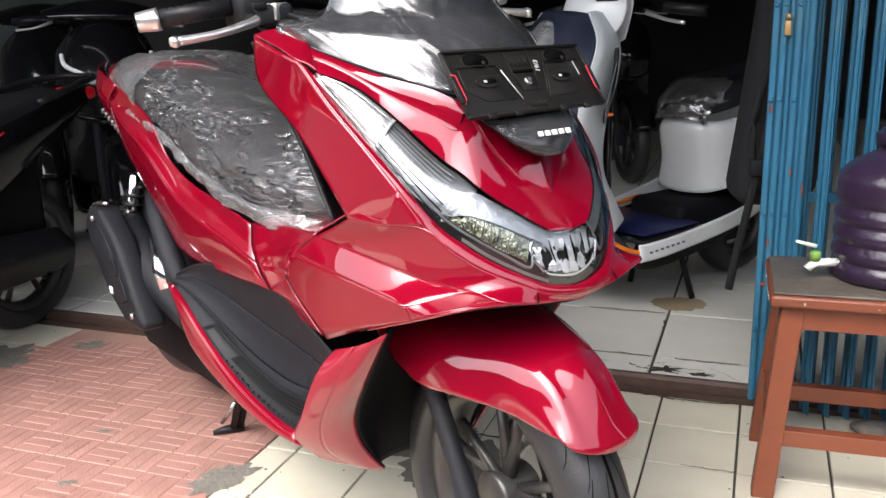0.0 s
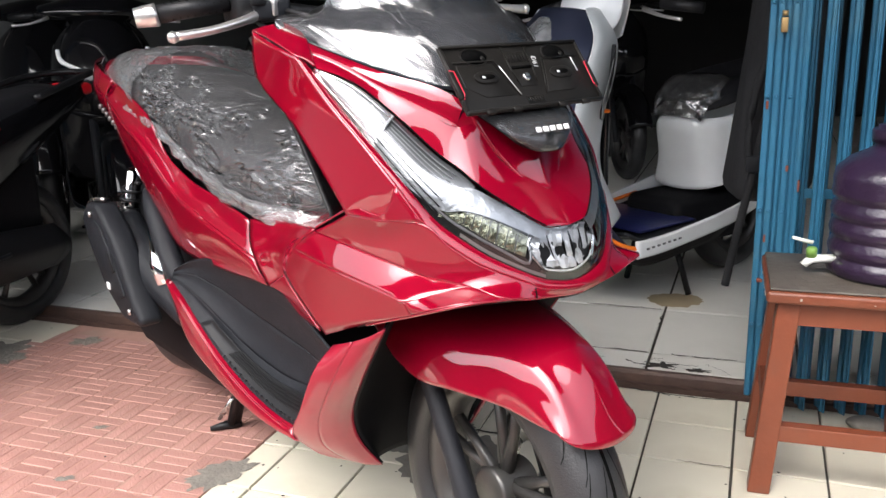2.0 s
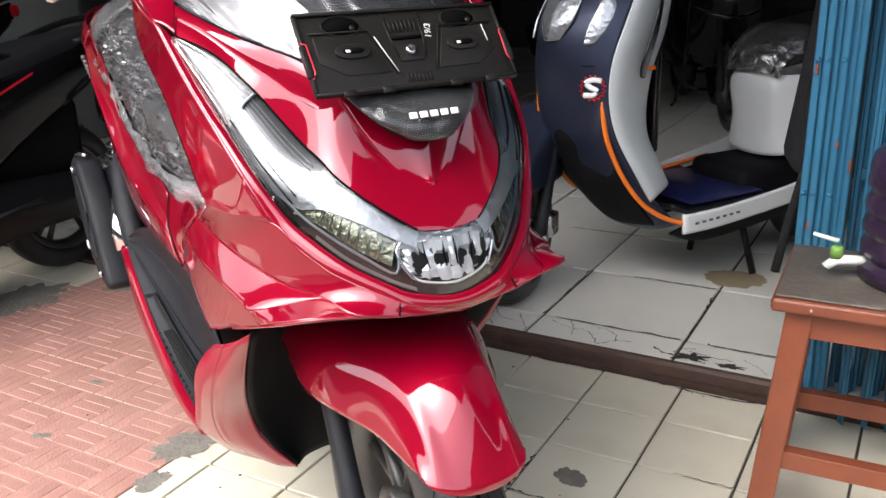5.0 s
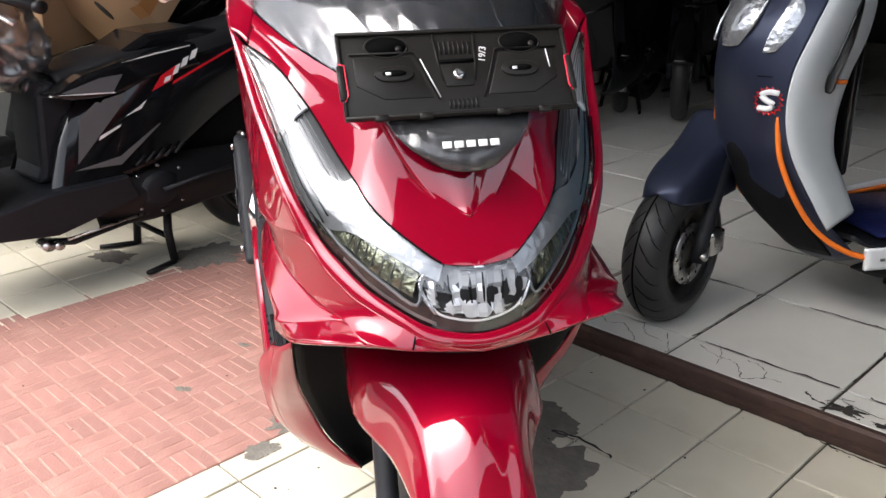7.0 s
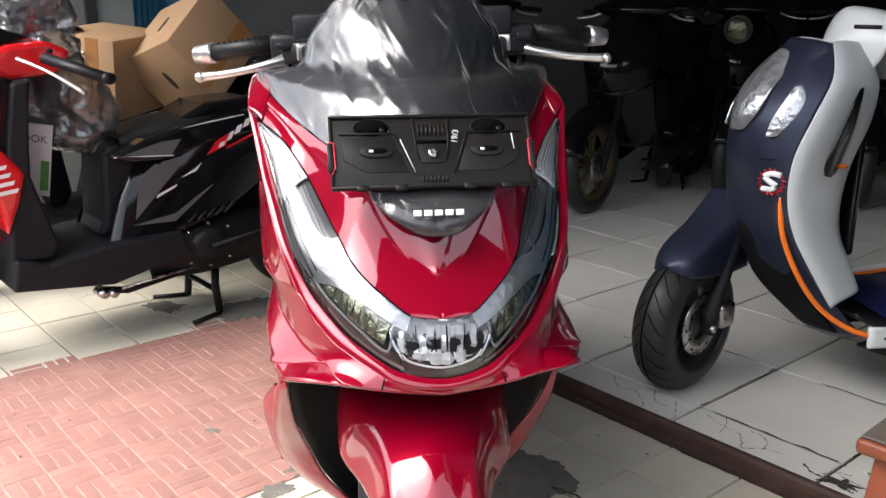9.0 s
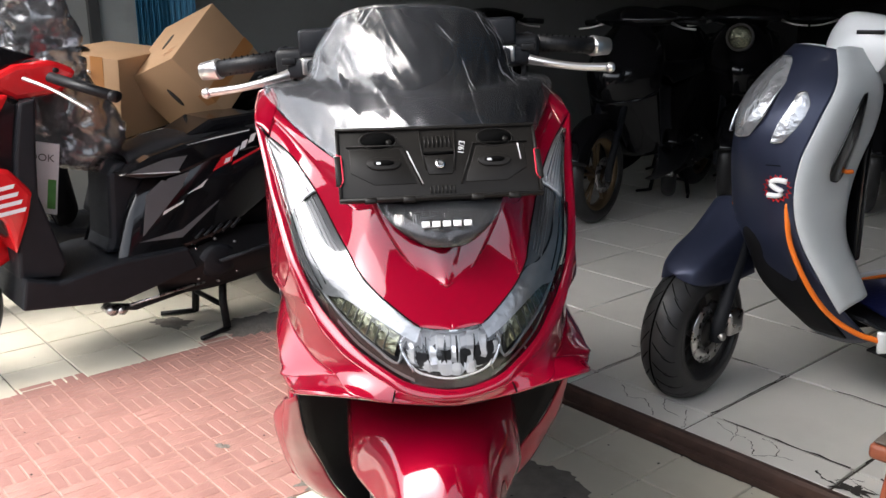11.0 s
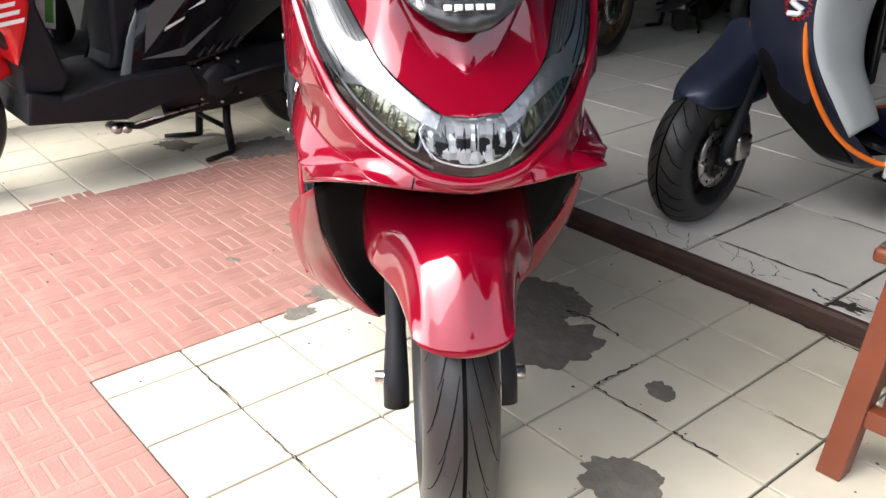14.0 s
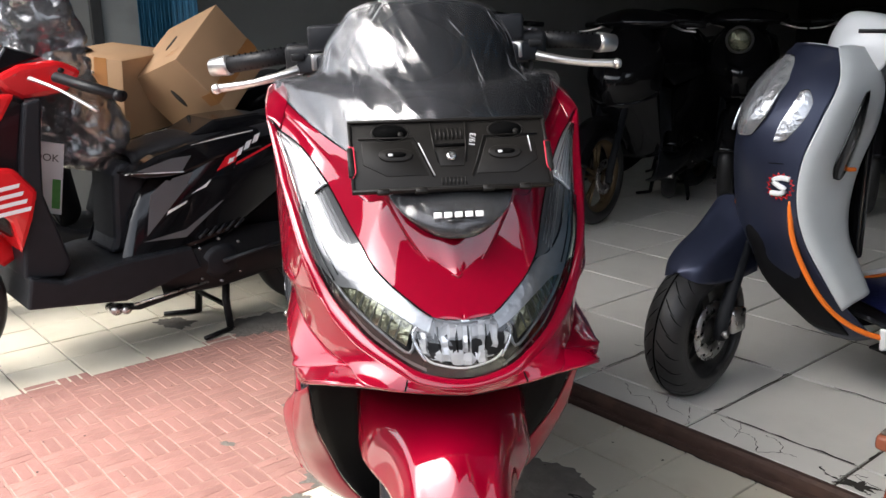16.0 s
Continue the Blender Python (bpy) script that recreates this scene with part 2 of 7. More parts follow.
def lathe(profile, seg=48, axis="y", centre=(0, 0, 0), closed=False):
    """profile: (radius, offset along the axis)."""
    bm = bmesh.new()
    rings = []
    for r, o in profile:
        ring = []
        for t in (2 * math.pi * k / seg for k in range(seg)):
            a, b = r * math.cos(t), r * math.sin(t)
            v = (a, o, b) if axis == "y" else (a, b, o) if axis == "z" else (o, a, b)
            ring.append(bm.verts.new(Vector(v) + Vector(centre)))
        rings.append(ring)
    pairs = list(zip(rings, rings[1:])) + ([(rings[-1], rings[0])] if closed else [])
    for u, v in pairs:
        for k in range(seg):
            bm.faces.new((u[k], u[(k + 1) % seg], v[(k + 1) % seg], v[k]))
    if not closed:
        for ring in (rings[0], rings[-1]):
            bm.faces.new(ring)
    bmesh.ops.remove_doubles(bm, verts=bm.verts, dist=1e-6)
    bmesh.ops.recalc_face_normals(bm, faces=bm.faces)
    return bm


def block(a, b, m=None, seg=0, width=0.0):
    """A box from corner a to corner b."""
    bm = bmesh.new()
    bmesh.ops.create_cube(bm, size=1)
    a, b = Vector(a), Vector(b)
    for v in bm.verts:
        v.co = Vector([(a[i] + b[i]) / 2 + v.co[i] * abs(b[i] - a[i]) for i in range(3)])
    if width:
        bmesh.ops.bevel(bm, geom=bm.edges[:], offset=width, segments=seg or 2, profile=0.5, affect="EDGES")
    if m is not None:
        bmesh.ops.transform(bm, matrix=m, verts=bm.verts)
    return bm


def prism(outline, depth, m=None, width=0.0):
    """An outline in x, y drawn out along z by depth."""
    bm = bmesh.new()
    lo = [bm.verts.new((x, y, 0)) for x, y in outline]
    hi = [bm.verts.new((x, y, depth)) for x, y in outline]
    bm.faces.new(lo[::-1])
    bm.faces.new(hi)
    for i in range(len(lo)):
        j = (i + 1) % len(lo)
        bm.faces.new((lo[i], lo[j], hi[j], hi[i]))
    bmesh.ops.recalc_face_normals(bm, faces=bm.faces)
    if width:
        bmesh.ops.bevel(bm, geom=bm.edges[:], offset=width, segments=2, profile=0.5, affect="EDGES")
    if m is not None:
        bmesh.ops.transform(bm, matrix=m, verts=bm.verts)
    return bm


def join(*bms):
    out = bmesh.new()
    for b in bms:
        me = bpy.data.meshes.new("tmp")
        b.to_mesh(me)
        b.free()
        out.from_mesh(me)
        bpy.data.meshes.remove(me)
    return out


def lettering(name, text, size, material, parent, m, depth=0.0008, label=""):
    cu = bpy.data.curves.new(name, "FONT")
    cu.body, cu.size, cu.extrude = text, size, depth
    cu.align_x, cu.align_y = "CENTER", "CENTER"
    tmp = bpy.data.objects.new(name, cu)
    scene.collection.objects.link(tmp)
    dg = bpy.context.evaluated_depsgraph_get()
    dg.update()
    me = bpy.data.meshes.new_from_object(tmp.evaluated_get(dg))
    bpy.data.objects.remove(tmp)
    me.materials.clear()
    me.materials.append(material)
    ob = new(name, me)
    ob.parent = parent
    ob.matrix_basis = m
    if label:
        ob["label"] = label
    return ob

# ---------- setting ----------
TILE = 0.2
WHITE_Z = 0.037
SILL_Y0, SILL_Y1 = 0.172, 0.222
LEFT_X, RIGHT_X, BACK_Y, CEIL = -3.1, 3.2, 6.6, 2.9

GROUT = mat("dirty_grout", (0.06, 0.052, 0.042), 0.9, vary=0.3, scale=30, bump=0.3, bscale=200)
BEIGE = mat("glazed_beige_tile", (0.605, 0.562, 0.455), 0.32, vary=0.05, scale=6, bump=0.03, bscale=60, island=0.05,
            stain=0.35, stain_col=(0.33, 0.28, 0.2), sscale=4.0, rvar=0.1)
REDTILE = mat("terracotta_brick_tile", (0.335, 0.172, 0.146), 0.5, vary=0.22, scale=14, bump=0.25, bscale=160, island=0.12,
              stain=0.35, stain_col=(0.42, 0.27, 0.22), sscale=7.0)
REDGROUT = mat("pale_red_grout", (0.36, 0.205, 0.165), 0.85, vary=0.25, scale=25, stain=0.7, stain_col=(0.27, 0.21, 0.17), sscale=5)
WHITETILE = mat("worn_white_tile", (0.68, 0.665, 0.62), 0.3, vary=0.06, scale=5, bump=0.03, bscale=40, island=0.04,
                stain=0.3, stain_col=(0.4, 0.39, 0.36), sscale=3.5, rvar=0.08)
BROWNSTEEL = mat("rusty_brown_steel", (0.075, 0.045, 0.036), 0.55, 0.2, vary=0.35, scale=18, bump=0.2, bscale=90, stain=0.4, stain_col=(0.16, 0.09, 0.06), sscale=12)
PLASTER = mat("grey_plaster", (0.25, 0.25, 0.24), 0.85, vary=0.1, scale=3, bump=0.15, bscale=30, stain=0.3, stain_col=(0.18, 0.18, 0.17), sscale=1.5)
# plaster again, with the shop's dimness put into a near-black colour
DIMWALL = mat("dimmed_plaster_wall", (0.045, 0.044, 0.043), 0.85, vary=0.2, scale=3, bump=0.15, bscale=30, stain=0.3, stain_col=(0.03, 0.03, 0.03), sscale=1.5)
# ceiling out of view, coloured dark so the interior stays dim
CEILMAT = mat("dimmed_ceiling", (0.08, 0.08, 0.078), 0.9, vary=0.08, scale=2, bump=0.1, bscale=20)
ASPHALT = mat("asphalt", (0.06, 0.06, 0.06), 0.9, vary=0.3, scale=40, bump=0.4, bscale=90)
CEMENT = mat("cement_patch", (0.16, 0.145, 0.125), 0.85, vary=0.35, scale=25, bump=0.4, bscale=70, stain=0.5, stain_col=(0.22, 0.2, 0.17), sscale=12)
CRACK = mat("dark_crack", (0.035, 0.031, 0.027), 0.95, vary=0.3, scale=40)


def slab(name, a, b, material, label, kind="structure", cat_="", smooth=False):
    ob = part(name, block(a, b), material, smooth=smooth)
    return tagged(ob, label, cat_ or name.split("_")[0], kind=kind)


ground = slab("ground", (-60, -80, -0.32), (60, 60, -0.12), ASPHALT, "grey asphalt street in front of the shop")
porch = slab("porch_base", (-4.0, -3.4, -0.119), (4.0, SILL_Y0 + 0.03, -0.008), GROUT, "cement bed under the porch tiles", cat_="floor")
porch_floor = thing("porch_floor", "beige glazed tile floor with a red brick-pattern field", "floor", kind="structure")
shop_base = slab("shop_base", (-4.0, SILL_Y0 + 0.032, -0.119), (4.0, BACK_Y + 0.2, WHITE_Z - 0.006), GROUT, "cement bed under the shop tiles", cat_="floor")
shop_floor = thing("shop_floor", "worn white tile floor with cracked dirty joints", "floor", kind="structure")

wall_left = slab("wall_left", (LEFT_X - 0.15, SILL_Y0, -0.1), (LEFT_X, BACK_Y, CEIL), PLASTER, "grey plastered side wall of the shop", cat_="wall")
wall_porch = slab("wall_porch", (LEFT_X - 0.15, -1.4, -0.1), (LEFT_X - 0.003, SILL_Y0 - 0.003, CEIL), PLASTER, "pale plastered wall beside the porch", cat_="wall")
wall_back = slab("wall_back", (LEFT_X - 0.15, BACK_Y, -0.1), (RIGHT_X + 0.15, BACK_Y + 0.15, CEIL), DIMWALL, "back wall of the shop, colour darkened for the dim interior", cat_="wall")
wall_right = slab("wall_right", (RIGHT_X, SILL_Y0, -0.1), (RIGHT_X + 0.15, BACK_Y, CEIL), DIMWALL, "right wall of the shop, colour darkened for the dim interior", cat_="wall")
ceiling = slab("ceiling", (LEFT_X - 0.15, SILL_Y0 - 0.1, CEIL), (RIGHT_X + 0.15, BACK_Y + 0.15, CEIL + 0.12), CEILMAT, "shop ceiling, colour kept dark for the dim interior", cat_="ceiling")
# canopy out of view; its reach and dark colour shape sky light and reflections
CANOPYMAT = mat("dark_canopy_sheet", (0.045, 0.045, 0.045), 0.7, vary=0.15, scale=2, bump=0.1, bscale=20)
canopy = slab("porch_canopy", (LEFT_X - 0.15, -1.7, 2.72), (2.4, SILL_Y0 - 0.102, 2.80), CANOPYMAT, "unseen flat canopy over the porch, sized to shape the sky light", cat_="ceiling")
# added wall out of view: gives paint and lens a dark right-hand reflection
slab("wall_flank", (3.3, -2.46, -0.1), (3.45, SILL_Y0 - 0.104, 1.9), DIMWALL, "added low dark wall, unseen, that darkens reflections from the right", cat_="wall")
slab("wall_lintel", (LEFT_X, SILL_Y0 + 0.06, 2.42), (RIGHT_X, SILL_Y0 + 0.2, CEIL - 0.002), PLASTER, "wall above the shop opening", cat_="wall")

PANELMAT = mat("chipped_pale_board", (0.34, 0.34, 0.32), 0.7, vary=0.15, scale=6, bump=0.1, bscale=40, stain=0.5, stain_col=(0.16, 0.15, 0.13), sscale=5)
panel = slab("wall_panel", (LEFT_X - 0.002, -0.02, 0.9), (LEFT_X + 0.012, 0.164, 2.3), PANELMAT, "chipped pale board on the side wall", cat_="wall")
slab("wall_panel", (LEFT_X - 0.002, -0.02, 0.1), (LEFT_X + 0.012, 0.164, 0.892), PANELMAT, "chipped pale board on the side wall", cat_="wall")
trim = slab("trim", (LEFT_X - 0.002, -0.075, 0), (LEFT_X + 0.03, -0.024, 2.6), DIMWALL, "dark upright trim on the side wall", cat_="trim")

# the other side of the street: an added, unseen dark wall hiding the low sky
slab("wall_opposite", (-40, -13.4, -0.12), (40, -13.0, 5.2), DIMWALL, "added dark wall across the street, unseen, that hides the low sky", cat_="wall")

# sill: brown steel channel with a groove for the folding door
sill = part("sill_track", prism([(SILL_Y0, -0.004), (SILL_Y0, 0.012), (SILL_Y0 + 0.014, 0.014), (SILL_Y0 + 0.018, 0.006), (SILL_Y0 + 0.027, 0.006),
                                 (SILL_Y0 + 0.031, 0.03), (SILL_Y0 + 0.036, WHITE_Z + 0.002), (SILL_Y1, WHITE_Z + 0.002), (SILL_Y1, -0.004)], 6.2,
                                Matrix.Translation((LEFT_X, 0, 0)) @ Matrix(((0, 0, 1, 0), (1, 0, 0, 0), (0, 1, 0, 0), (0, 0, 0, 1)))), BROWNSTEEL, smooth=False)
tagged(sill, "rusty brown steel door track along the sill", "threshold", kind="structure")

# ---------- wheels ----------
def wheel(parent, centre, radius, width, rim_r, spokes=5, rim_mat=None, disc=0.11, disc_y=0.05, name="wheel", tread=True, hub=0.035, detail=64, slant=1.0):
    """A cast wheel that turns about y: tyre with grooves, rim, spokes, hub, brake disc."""
    rim_mat = rim_mat or RIM
    c = Vector(centre)
    h = width / 2
    prof = []
    for a in np.linspace(-1, 1, 15):
        ang = a * 1.9
        prof.append((radius - h * 0.95 + h * 0.95 * math.cos(ang) if abs(ang) < 1.57 else radius - h * 0.95 - (abs(ang) - 1.57) * h * 0.9, h * math.sin(max(-1.57, min(1.57, ang)))))
    prof = [(rim_r - 0.002, -h * 0.62)] + prof + [(rim_r - 0.002, h * 0.62)]
    w = part(name, lathe(prof, detail, "y", c, closed=True), RUBBER, parent, "black rubber tyre with cut tread")
    if tread:
        bm = bmesh.new()
        n = 14 if slant > .5 else 22

        def on(a, yy):
            r = radius - h * 0.95 + h * 0.95 * math.sqrt(max(0.0, 1 - (yy / h) ** 2)) + 0.0006
            return c + Vector((r * math.cos(a), yy, r * math.sin(a)))
        for s in (-1, 1):
            for k in range(n):
                a0 = 2 * math.pi * (k + (0.5 if s > 0 else 0)) / n
                for y0, y1, da, wd in ((0.1, 0.66, 0.52, 0.030), (0.5, 0.92, 0.34, 0.024)):
                    aa = a0 + (0.17 if y0 > 0.3 else 0)
                    ring = []
                    for i in range(7):
                        f = i / 6
                        yy = s * h * (y0 + (y1 - y0) * f)
                        a = aa + slant * da * (1 - f) ** 1.3
                        g = wd * (0.35 + 0.65 * math.sin(math.pi * min(1, f + 0.15)))
                        ring.append((bm.verts.new(on(a, yy)), bm.verts.new(on(a + g, yy))))
                    for u, v in zip(ring, ring[1:]):
                        bm.faces.new((u[0], u[1], v[1], v[0]))
        m = 96
        cen = [(bm.verts.new(on(2 * math.pi * i / m, -0.003)), bm.verts.new(on(2 * math.pi * i / m, 0.003))) for i in range(m)]
        for i in range(m):
            u, v = cen[i], cen[(i + 1) % m]
            bm.faces.new((u[0], u[1], v[1], v[0]))
        part("tread_pattern", bm, GROOVE, w)
    rim = part("rim", lathe([(rim_r, -h * 0.66), (rim_r + 0.006, -h * 0.6), (rim_r - 0.012, -h * 0.5), (rim_r - 0.022, 0), (rim_r - 0.012, h * 0.5), (rim_r + 0.006, h * 0.6), (rim_r, h * 0.66),
                             (rim_r - 0.02, h * 0.55), (rim_r - 0.03, 0), (rim_r - 0.02, -h * 0.55)], detail, "y", c, closed=True), rim_mat, w)
    for k in range(spokes):
        a = 2 * math.pi * k / spokes + 0.3
        for s in (-1, 1):
            b = a + s * 0.16
            d0, d1 = Vector((math.cos(a), 0, math.sin(a))), Vector((math.cos(b), 0, math.sin(b)))
            part("spoke", tube([c + d0 * 0.02 + Vector((0, s * 0.004, 0)), c + d1 * (rim_r * 0.55), c + d1 * (rim_r - 0.02)], [0.014, 0.009, 0.011], 6), rim_mat, w)
    part("hub", lathe([(hub, -h * 0.7), (hub + 0.006, -h * 0.6), (hub * 0.8, 0), (hub + 0.006, h * 0.6), (hub, h * 0.7)], 24, "y", c), rim_mat, w)
    if disc:
        part("brake_disc", lathe([(disc, disc_y), (disc, disc_y + 0.004), (disc * 0.5, disc_y + 0.004), (disc * 0.5, disc_y)], 40, "y", c, closed=True), STEEL, w)
        if detail > 60:
            for k in range(12):
                a = 2 * math.pi * k / 12
                rr = disc * (.68 if k % 2 else .84)
                part("disc_hole", lathe([(0, disc_y - .0006), (.0045, disc_y - .0005), (.0045, disc_y + .0045), (0, disc_y + .0046)], 8, "y", c + Vector((rr * math.cos(a), 0, rr * math.sin(a)))), GROOVE, w)
    return w


def arc_fender(centre, r, width, a0, a1, n=7):
    """Rows of a mudguard over a wheel, from angle a0 to a1 (degrees, 0 = forwards)."""
    rows = []
    for a in np.linspace(a0, a1, n):
        c, s = math.cos(radians(a)), math.sin(radians(a))
        row = []
        for f, dr in ((-1.0, -0.055), (-0.85, -0.012), (-0.45, 0.012), (0, 0.016)):
            row.append((centre[0] + (r + dr) * c, f * width / 2, centre[2] + (r + dr) * s))
        rows.append(row)
    return full(rows)


# ---------- the red maxi scooter ----------
HEAD = math.degrees(math.atan2(-0.51, 0.86))
PCX_AT = pose(0.4613, -0.8497, 0, 0, 0, HEAD)
pcx = thing("maxi_scooter", "glossy candy-red maxi scooter, new, partly wrapped in clear plastic", "motor scooter", PCX_AT)


def both(name, rows, material, label="", nu=5, nv=5, solid=0.004, parent=None):
    parent = parent or pcx
    a = part(name, surface(rows, nu, nv), material, parent, label, solid=solid)
    b = part(name, surface(mirror_pts(rows), nu, nv), material, parent, label, solid=solid)
    return a, b


IE = [(-.155, -.224, .929), (-.105, -.194, .909), (-.055, -.163, .866), (.000, -.137, .817), (.036, -.123, .794), (.058, -.114, .777), (.085, -.093, .754), (.110, -.060, .728), (.120, -.042, .716), (.126, 0, .711)]
OE = [(-.160, -.226, .924), (-.109, -.214, .873), (-.052, -.204, .825), (.000, -.190, .775), (.035, -.168, .730), (.060, -.148, .706), (.090, -.122, .681), (.120, -.084, .657), (.134, -.054, .643), (.142, 0, .634)]
BE = [(-.178, -.244, .948), (-.120, -.231, .886), (-.060, -.218, .833), (-.006, -.203, .779), (.029, -.184, .727), (.057, -.165, .699), (.092, -.134, .670), (.126, -.090, .647), (.143, -.058, .632), (.151, 0, .625)]


def mixrow(a, b, f, bulge=0.0, nz=(0.6, -0.5, 0.3)):
    v = Vector(nz)
    return [tuple(Vector(p).lerp(Vector(q), float(f)) + float(bulge) * v) for p, q in zip(a, b)]


# lamp lenses and what lies behind them
lens_rows = [IE, mixrow(IE, OE, 0.35, 0.012), mixrow(IE, OE, 0.7, 0.012), OE]
for r in lens_rows:
    r[9] = (r[9][0], 0.0, r[9][2])


def inset(rows, d):
    return [mixrow(r, r, 0, -d) for r in rows]


def lamp_band(f0, f1, i0, i1, d, bulge=0.012):
    """Part of the lamp's sheet: from f0 to f1 across and point i0 to i1 along, d behind the lens."""
    return inset([mixrow(IE, OE, f, bulge * 4 * f * (1 - f))[i0:i1] for f in np.linspace(f0, f1, 4)], d)


def lamp_strip(lo, hi, i0, d, bulge=0.012):
    """As lamp_band, with edges that wander across the lamp from point to point."""
    rows = []
    for g in np.linspace(0, 1, 4):
        row = []
        for k, (a, b) in enumerate(zip(lo, hi)):
            f = a + (b - a) * g
            row.append(mixrow(IE, OE, f, bulge * 4 * f * (1 - f))[i0 + k])
        rows.append(row)
    return inset(rows, d)


def on_lamp(i):
    """The inner and outer edge of the lamp at index i along it."""
    j = min(int(i), len(IE) - 2)
    return Vector(IE[j]).lerp(Vector(IE[j + 1]), i - j), Vector(OE[j]).lerp(Vector(OE[j + 1]), i - j)


def flip(rows, s):
    return rows if s > 0 else mirror_pts(rows)


for s in (1, -1):
    lamp = part("headlight", surface(flip(inset(lens_rows, .030), s), 4, 4), BLACK, pcx, "clear headlight with black housing")
    part("signal_reflector", surface(flip(lamp_band(.02, .97, 0, 3, .006), s), 10, 6), RIBBED, lamp, "silver ribbed turn signal")
    for q in range(7):
        row = mixrow(IE, OE, .10 + .12 * q, .010)[0:3]
        part("signal_rib", tube([(x - .005, y * s, z - .001) for x, y, z in row], .0008, 5, 4), CHROME, lamp)
    step_ = [mixrow(IE, OE, f, .010 * 4 * f * (1 - f))[2] for f in np.linspace(.04, .66, 5)]
    part("signal_step", tube([(x - .003, y * s, z) for x, y, z in step_], .0022, 6, 3), PALELAMP2, lamp, "pale step below the turn signal")
    part("chevron_panel", surface(flip(lamp_strip((.03, .03, .03, .03), (.52, .48, .32, .09), 2, .010), s), 6, 4), DARKSILVER, lamp, "dark silver stepped panel")
    for f in (.12, .20, .28, .36):
        part("chevron_line", tube([(x - .006, y * s, z) for x, y, z in mixrow(IE, OE, f, .006)[2:5]], .0008, 5, 4), PALELAMP, lamp)
    part("light_guide", surface(flip(lamp_strip((.53, .49, .33, .10, .03, .03, .03), (.97, .96, .80, .52, .36, .30, .28), 2, .006), s), 6, 4), PALELAMP, lamp, "pale silver light guide")
    for f in (.64, .76, .88):
        part("inner_line", tube([(x - .004, y * s, z) for x, y, z in mixrow(IE, OE, f, .010)[2:5]], .0011, 5, 4), GLOSS, lamp)
    part("led_module", surface(flip(lamp_strip((.80, .53, .37, .34), (.90, .76, .74, .72), 4, .014), s), 6, 5), LAMPGLASS, lamp, "dark greenish projector glass")
    for f, w_ in ((.90, .06),):
        part("light_guide", surface(flip(lamp_band(f, f + w_, 5, 9, .007), s), 6, 3), PALELAMP, lamp, "pale edge light line")
    for k in range(7):
        q0, q1 = [Vector(r) for r in on_lamp(5.0 + .28 * k)]
        part("led_fin", tube([((q0.lerp(q1, f)).x + .000, (q0.lerp(q1, f)).y * s, (q0.lerp(q1, f)).z) for f in (.40, .56, .74)], .0007, 5, 2), DARKSILVER, lamp)
    guide = [on_lamp(i)[0].lerp(on_lamp(i)[1], f) for i, f in ((2.6, .90), (3.4, .84), (4.4, .82), (5.4, .80), (6.4, .79), (7.3, .80))] + [Vector((.112, -.062, .700)), Vector((.107, -.048, .710))]
    part("light_guide", tube([(q.x - .004, q.y * s, q.z) for q in guide], .0021, 8, 4), PALELAMP, lamp, "bright angular light line")
    part("divider", tube([(.109, -s * .052, .708), (.110, -s * .066, .692), (.116, -s * .063, .676), (.126, -s * .050, .656)], [.0045, .0035, .003, .002], 6, 4), CHROME, lamp, "chrome l-shaped divider")
lens = part("lamp_lens", surface(full(lens_rows), 5, 5), CLEARLENS, pcx, "clear glossy lens over both lamps")
lens.visible_shadow = False
# faceted middle lamp bowl
bowl_sheet = surface(full([[(.109, -.064, .704), (.113, -.040, .7055), (.117, -.018, .7065), (.118, 0, .707)], [(.109, -.066, .690), (.115, -.040, .692), (.121, -.018, .693), (.123, 0, .693)],
                           [(.115, -.060, .672), (.121, -.038, .672), (.126, -.018, .672), (.128, 0, .672)], [(.123, -.040, .655), (.128, -.028, .652), (.132, -.014, .6505), (.133, 0, .650)]]), 8, 3)
for v in bowl_sheet.verts:
    c_ = v.co.y * 105
    v.co.x += .0045 * (noise.cell(Vector((math.floor(c_), math.floor(v.co.z * 70), 2))) - .5) - .003 * abs((c_ % 2) - 1)
bowl = part("main_reflector", bowl_sheet, BOWLMAT, pcx, "faceted chrome main reflector", smooth=False)
part("bowl_rim", tube([(.121, -.054, .664), (.126, -.040, .653), (.134, 0, .647), (.126, .040, .653), (.121, .054, .664)], .0015, 6, 4), PALELAMP2, bowl, "bright rim of the bowl")
# dark ribs stand in for dark streaks reflected among the bowl's facets
for y, r in ((-.034, .0012), (-.010, .0022), (.006, .0018), (.030, .0012)):
    part("facet_rib", tube([(.119 - abs(y) * .1, y, .700), (.126 - abs(y) * .12, y, .684), (.131 - abs(y) * .1, y * .9, .668)], [r * .5, r, r * .4], 6, 3), GROOVE, bowl, "dark rib painted as a reflected streak between the facets")
part("smoke_strip", surface(full([[(.118, -.052, .658), (.125, -.025, .655), (.127, 0, .654)], [(.126, -.056, .650), (.132, -.03, .646), (.134, 0, .644)], [(.130, -.056, .641), (.137, -.03, .637), (.139, 0, .636)]]), 4, 3), GLOSS, pcx, "smoked strip under the main lamp")
part("brow_strip", tube([(.108, -.036, .7085), (.116, -.018, .7055), (.119, 0, .7045), (.116, .018, .7055), (.108, .036, .7085)], .0016, 8, 4), PALELAMP, pcx, "thin pale light strip")
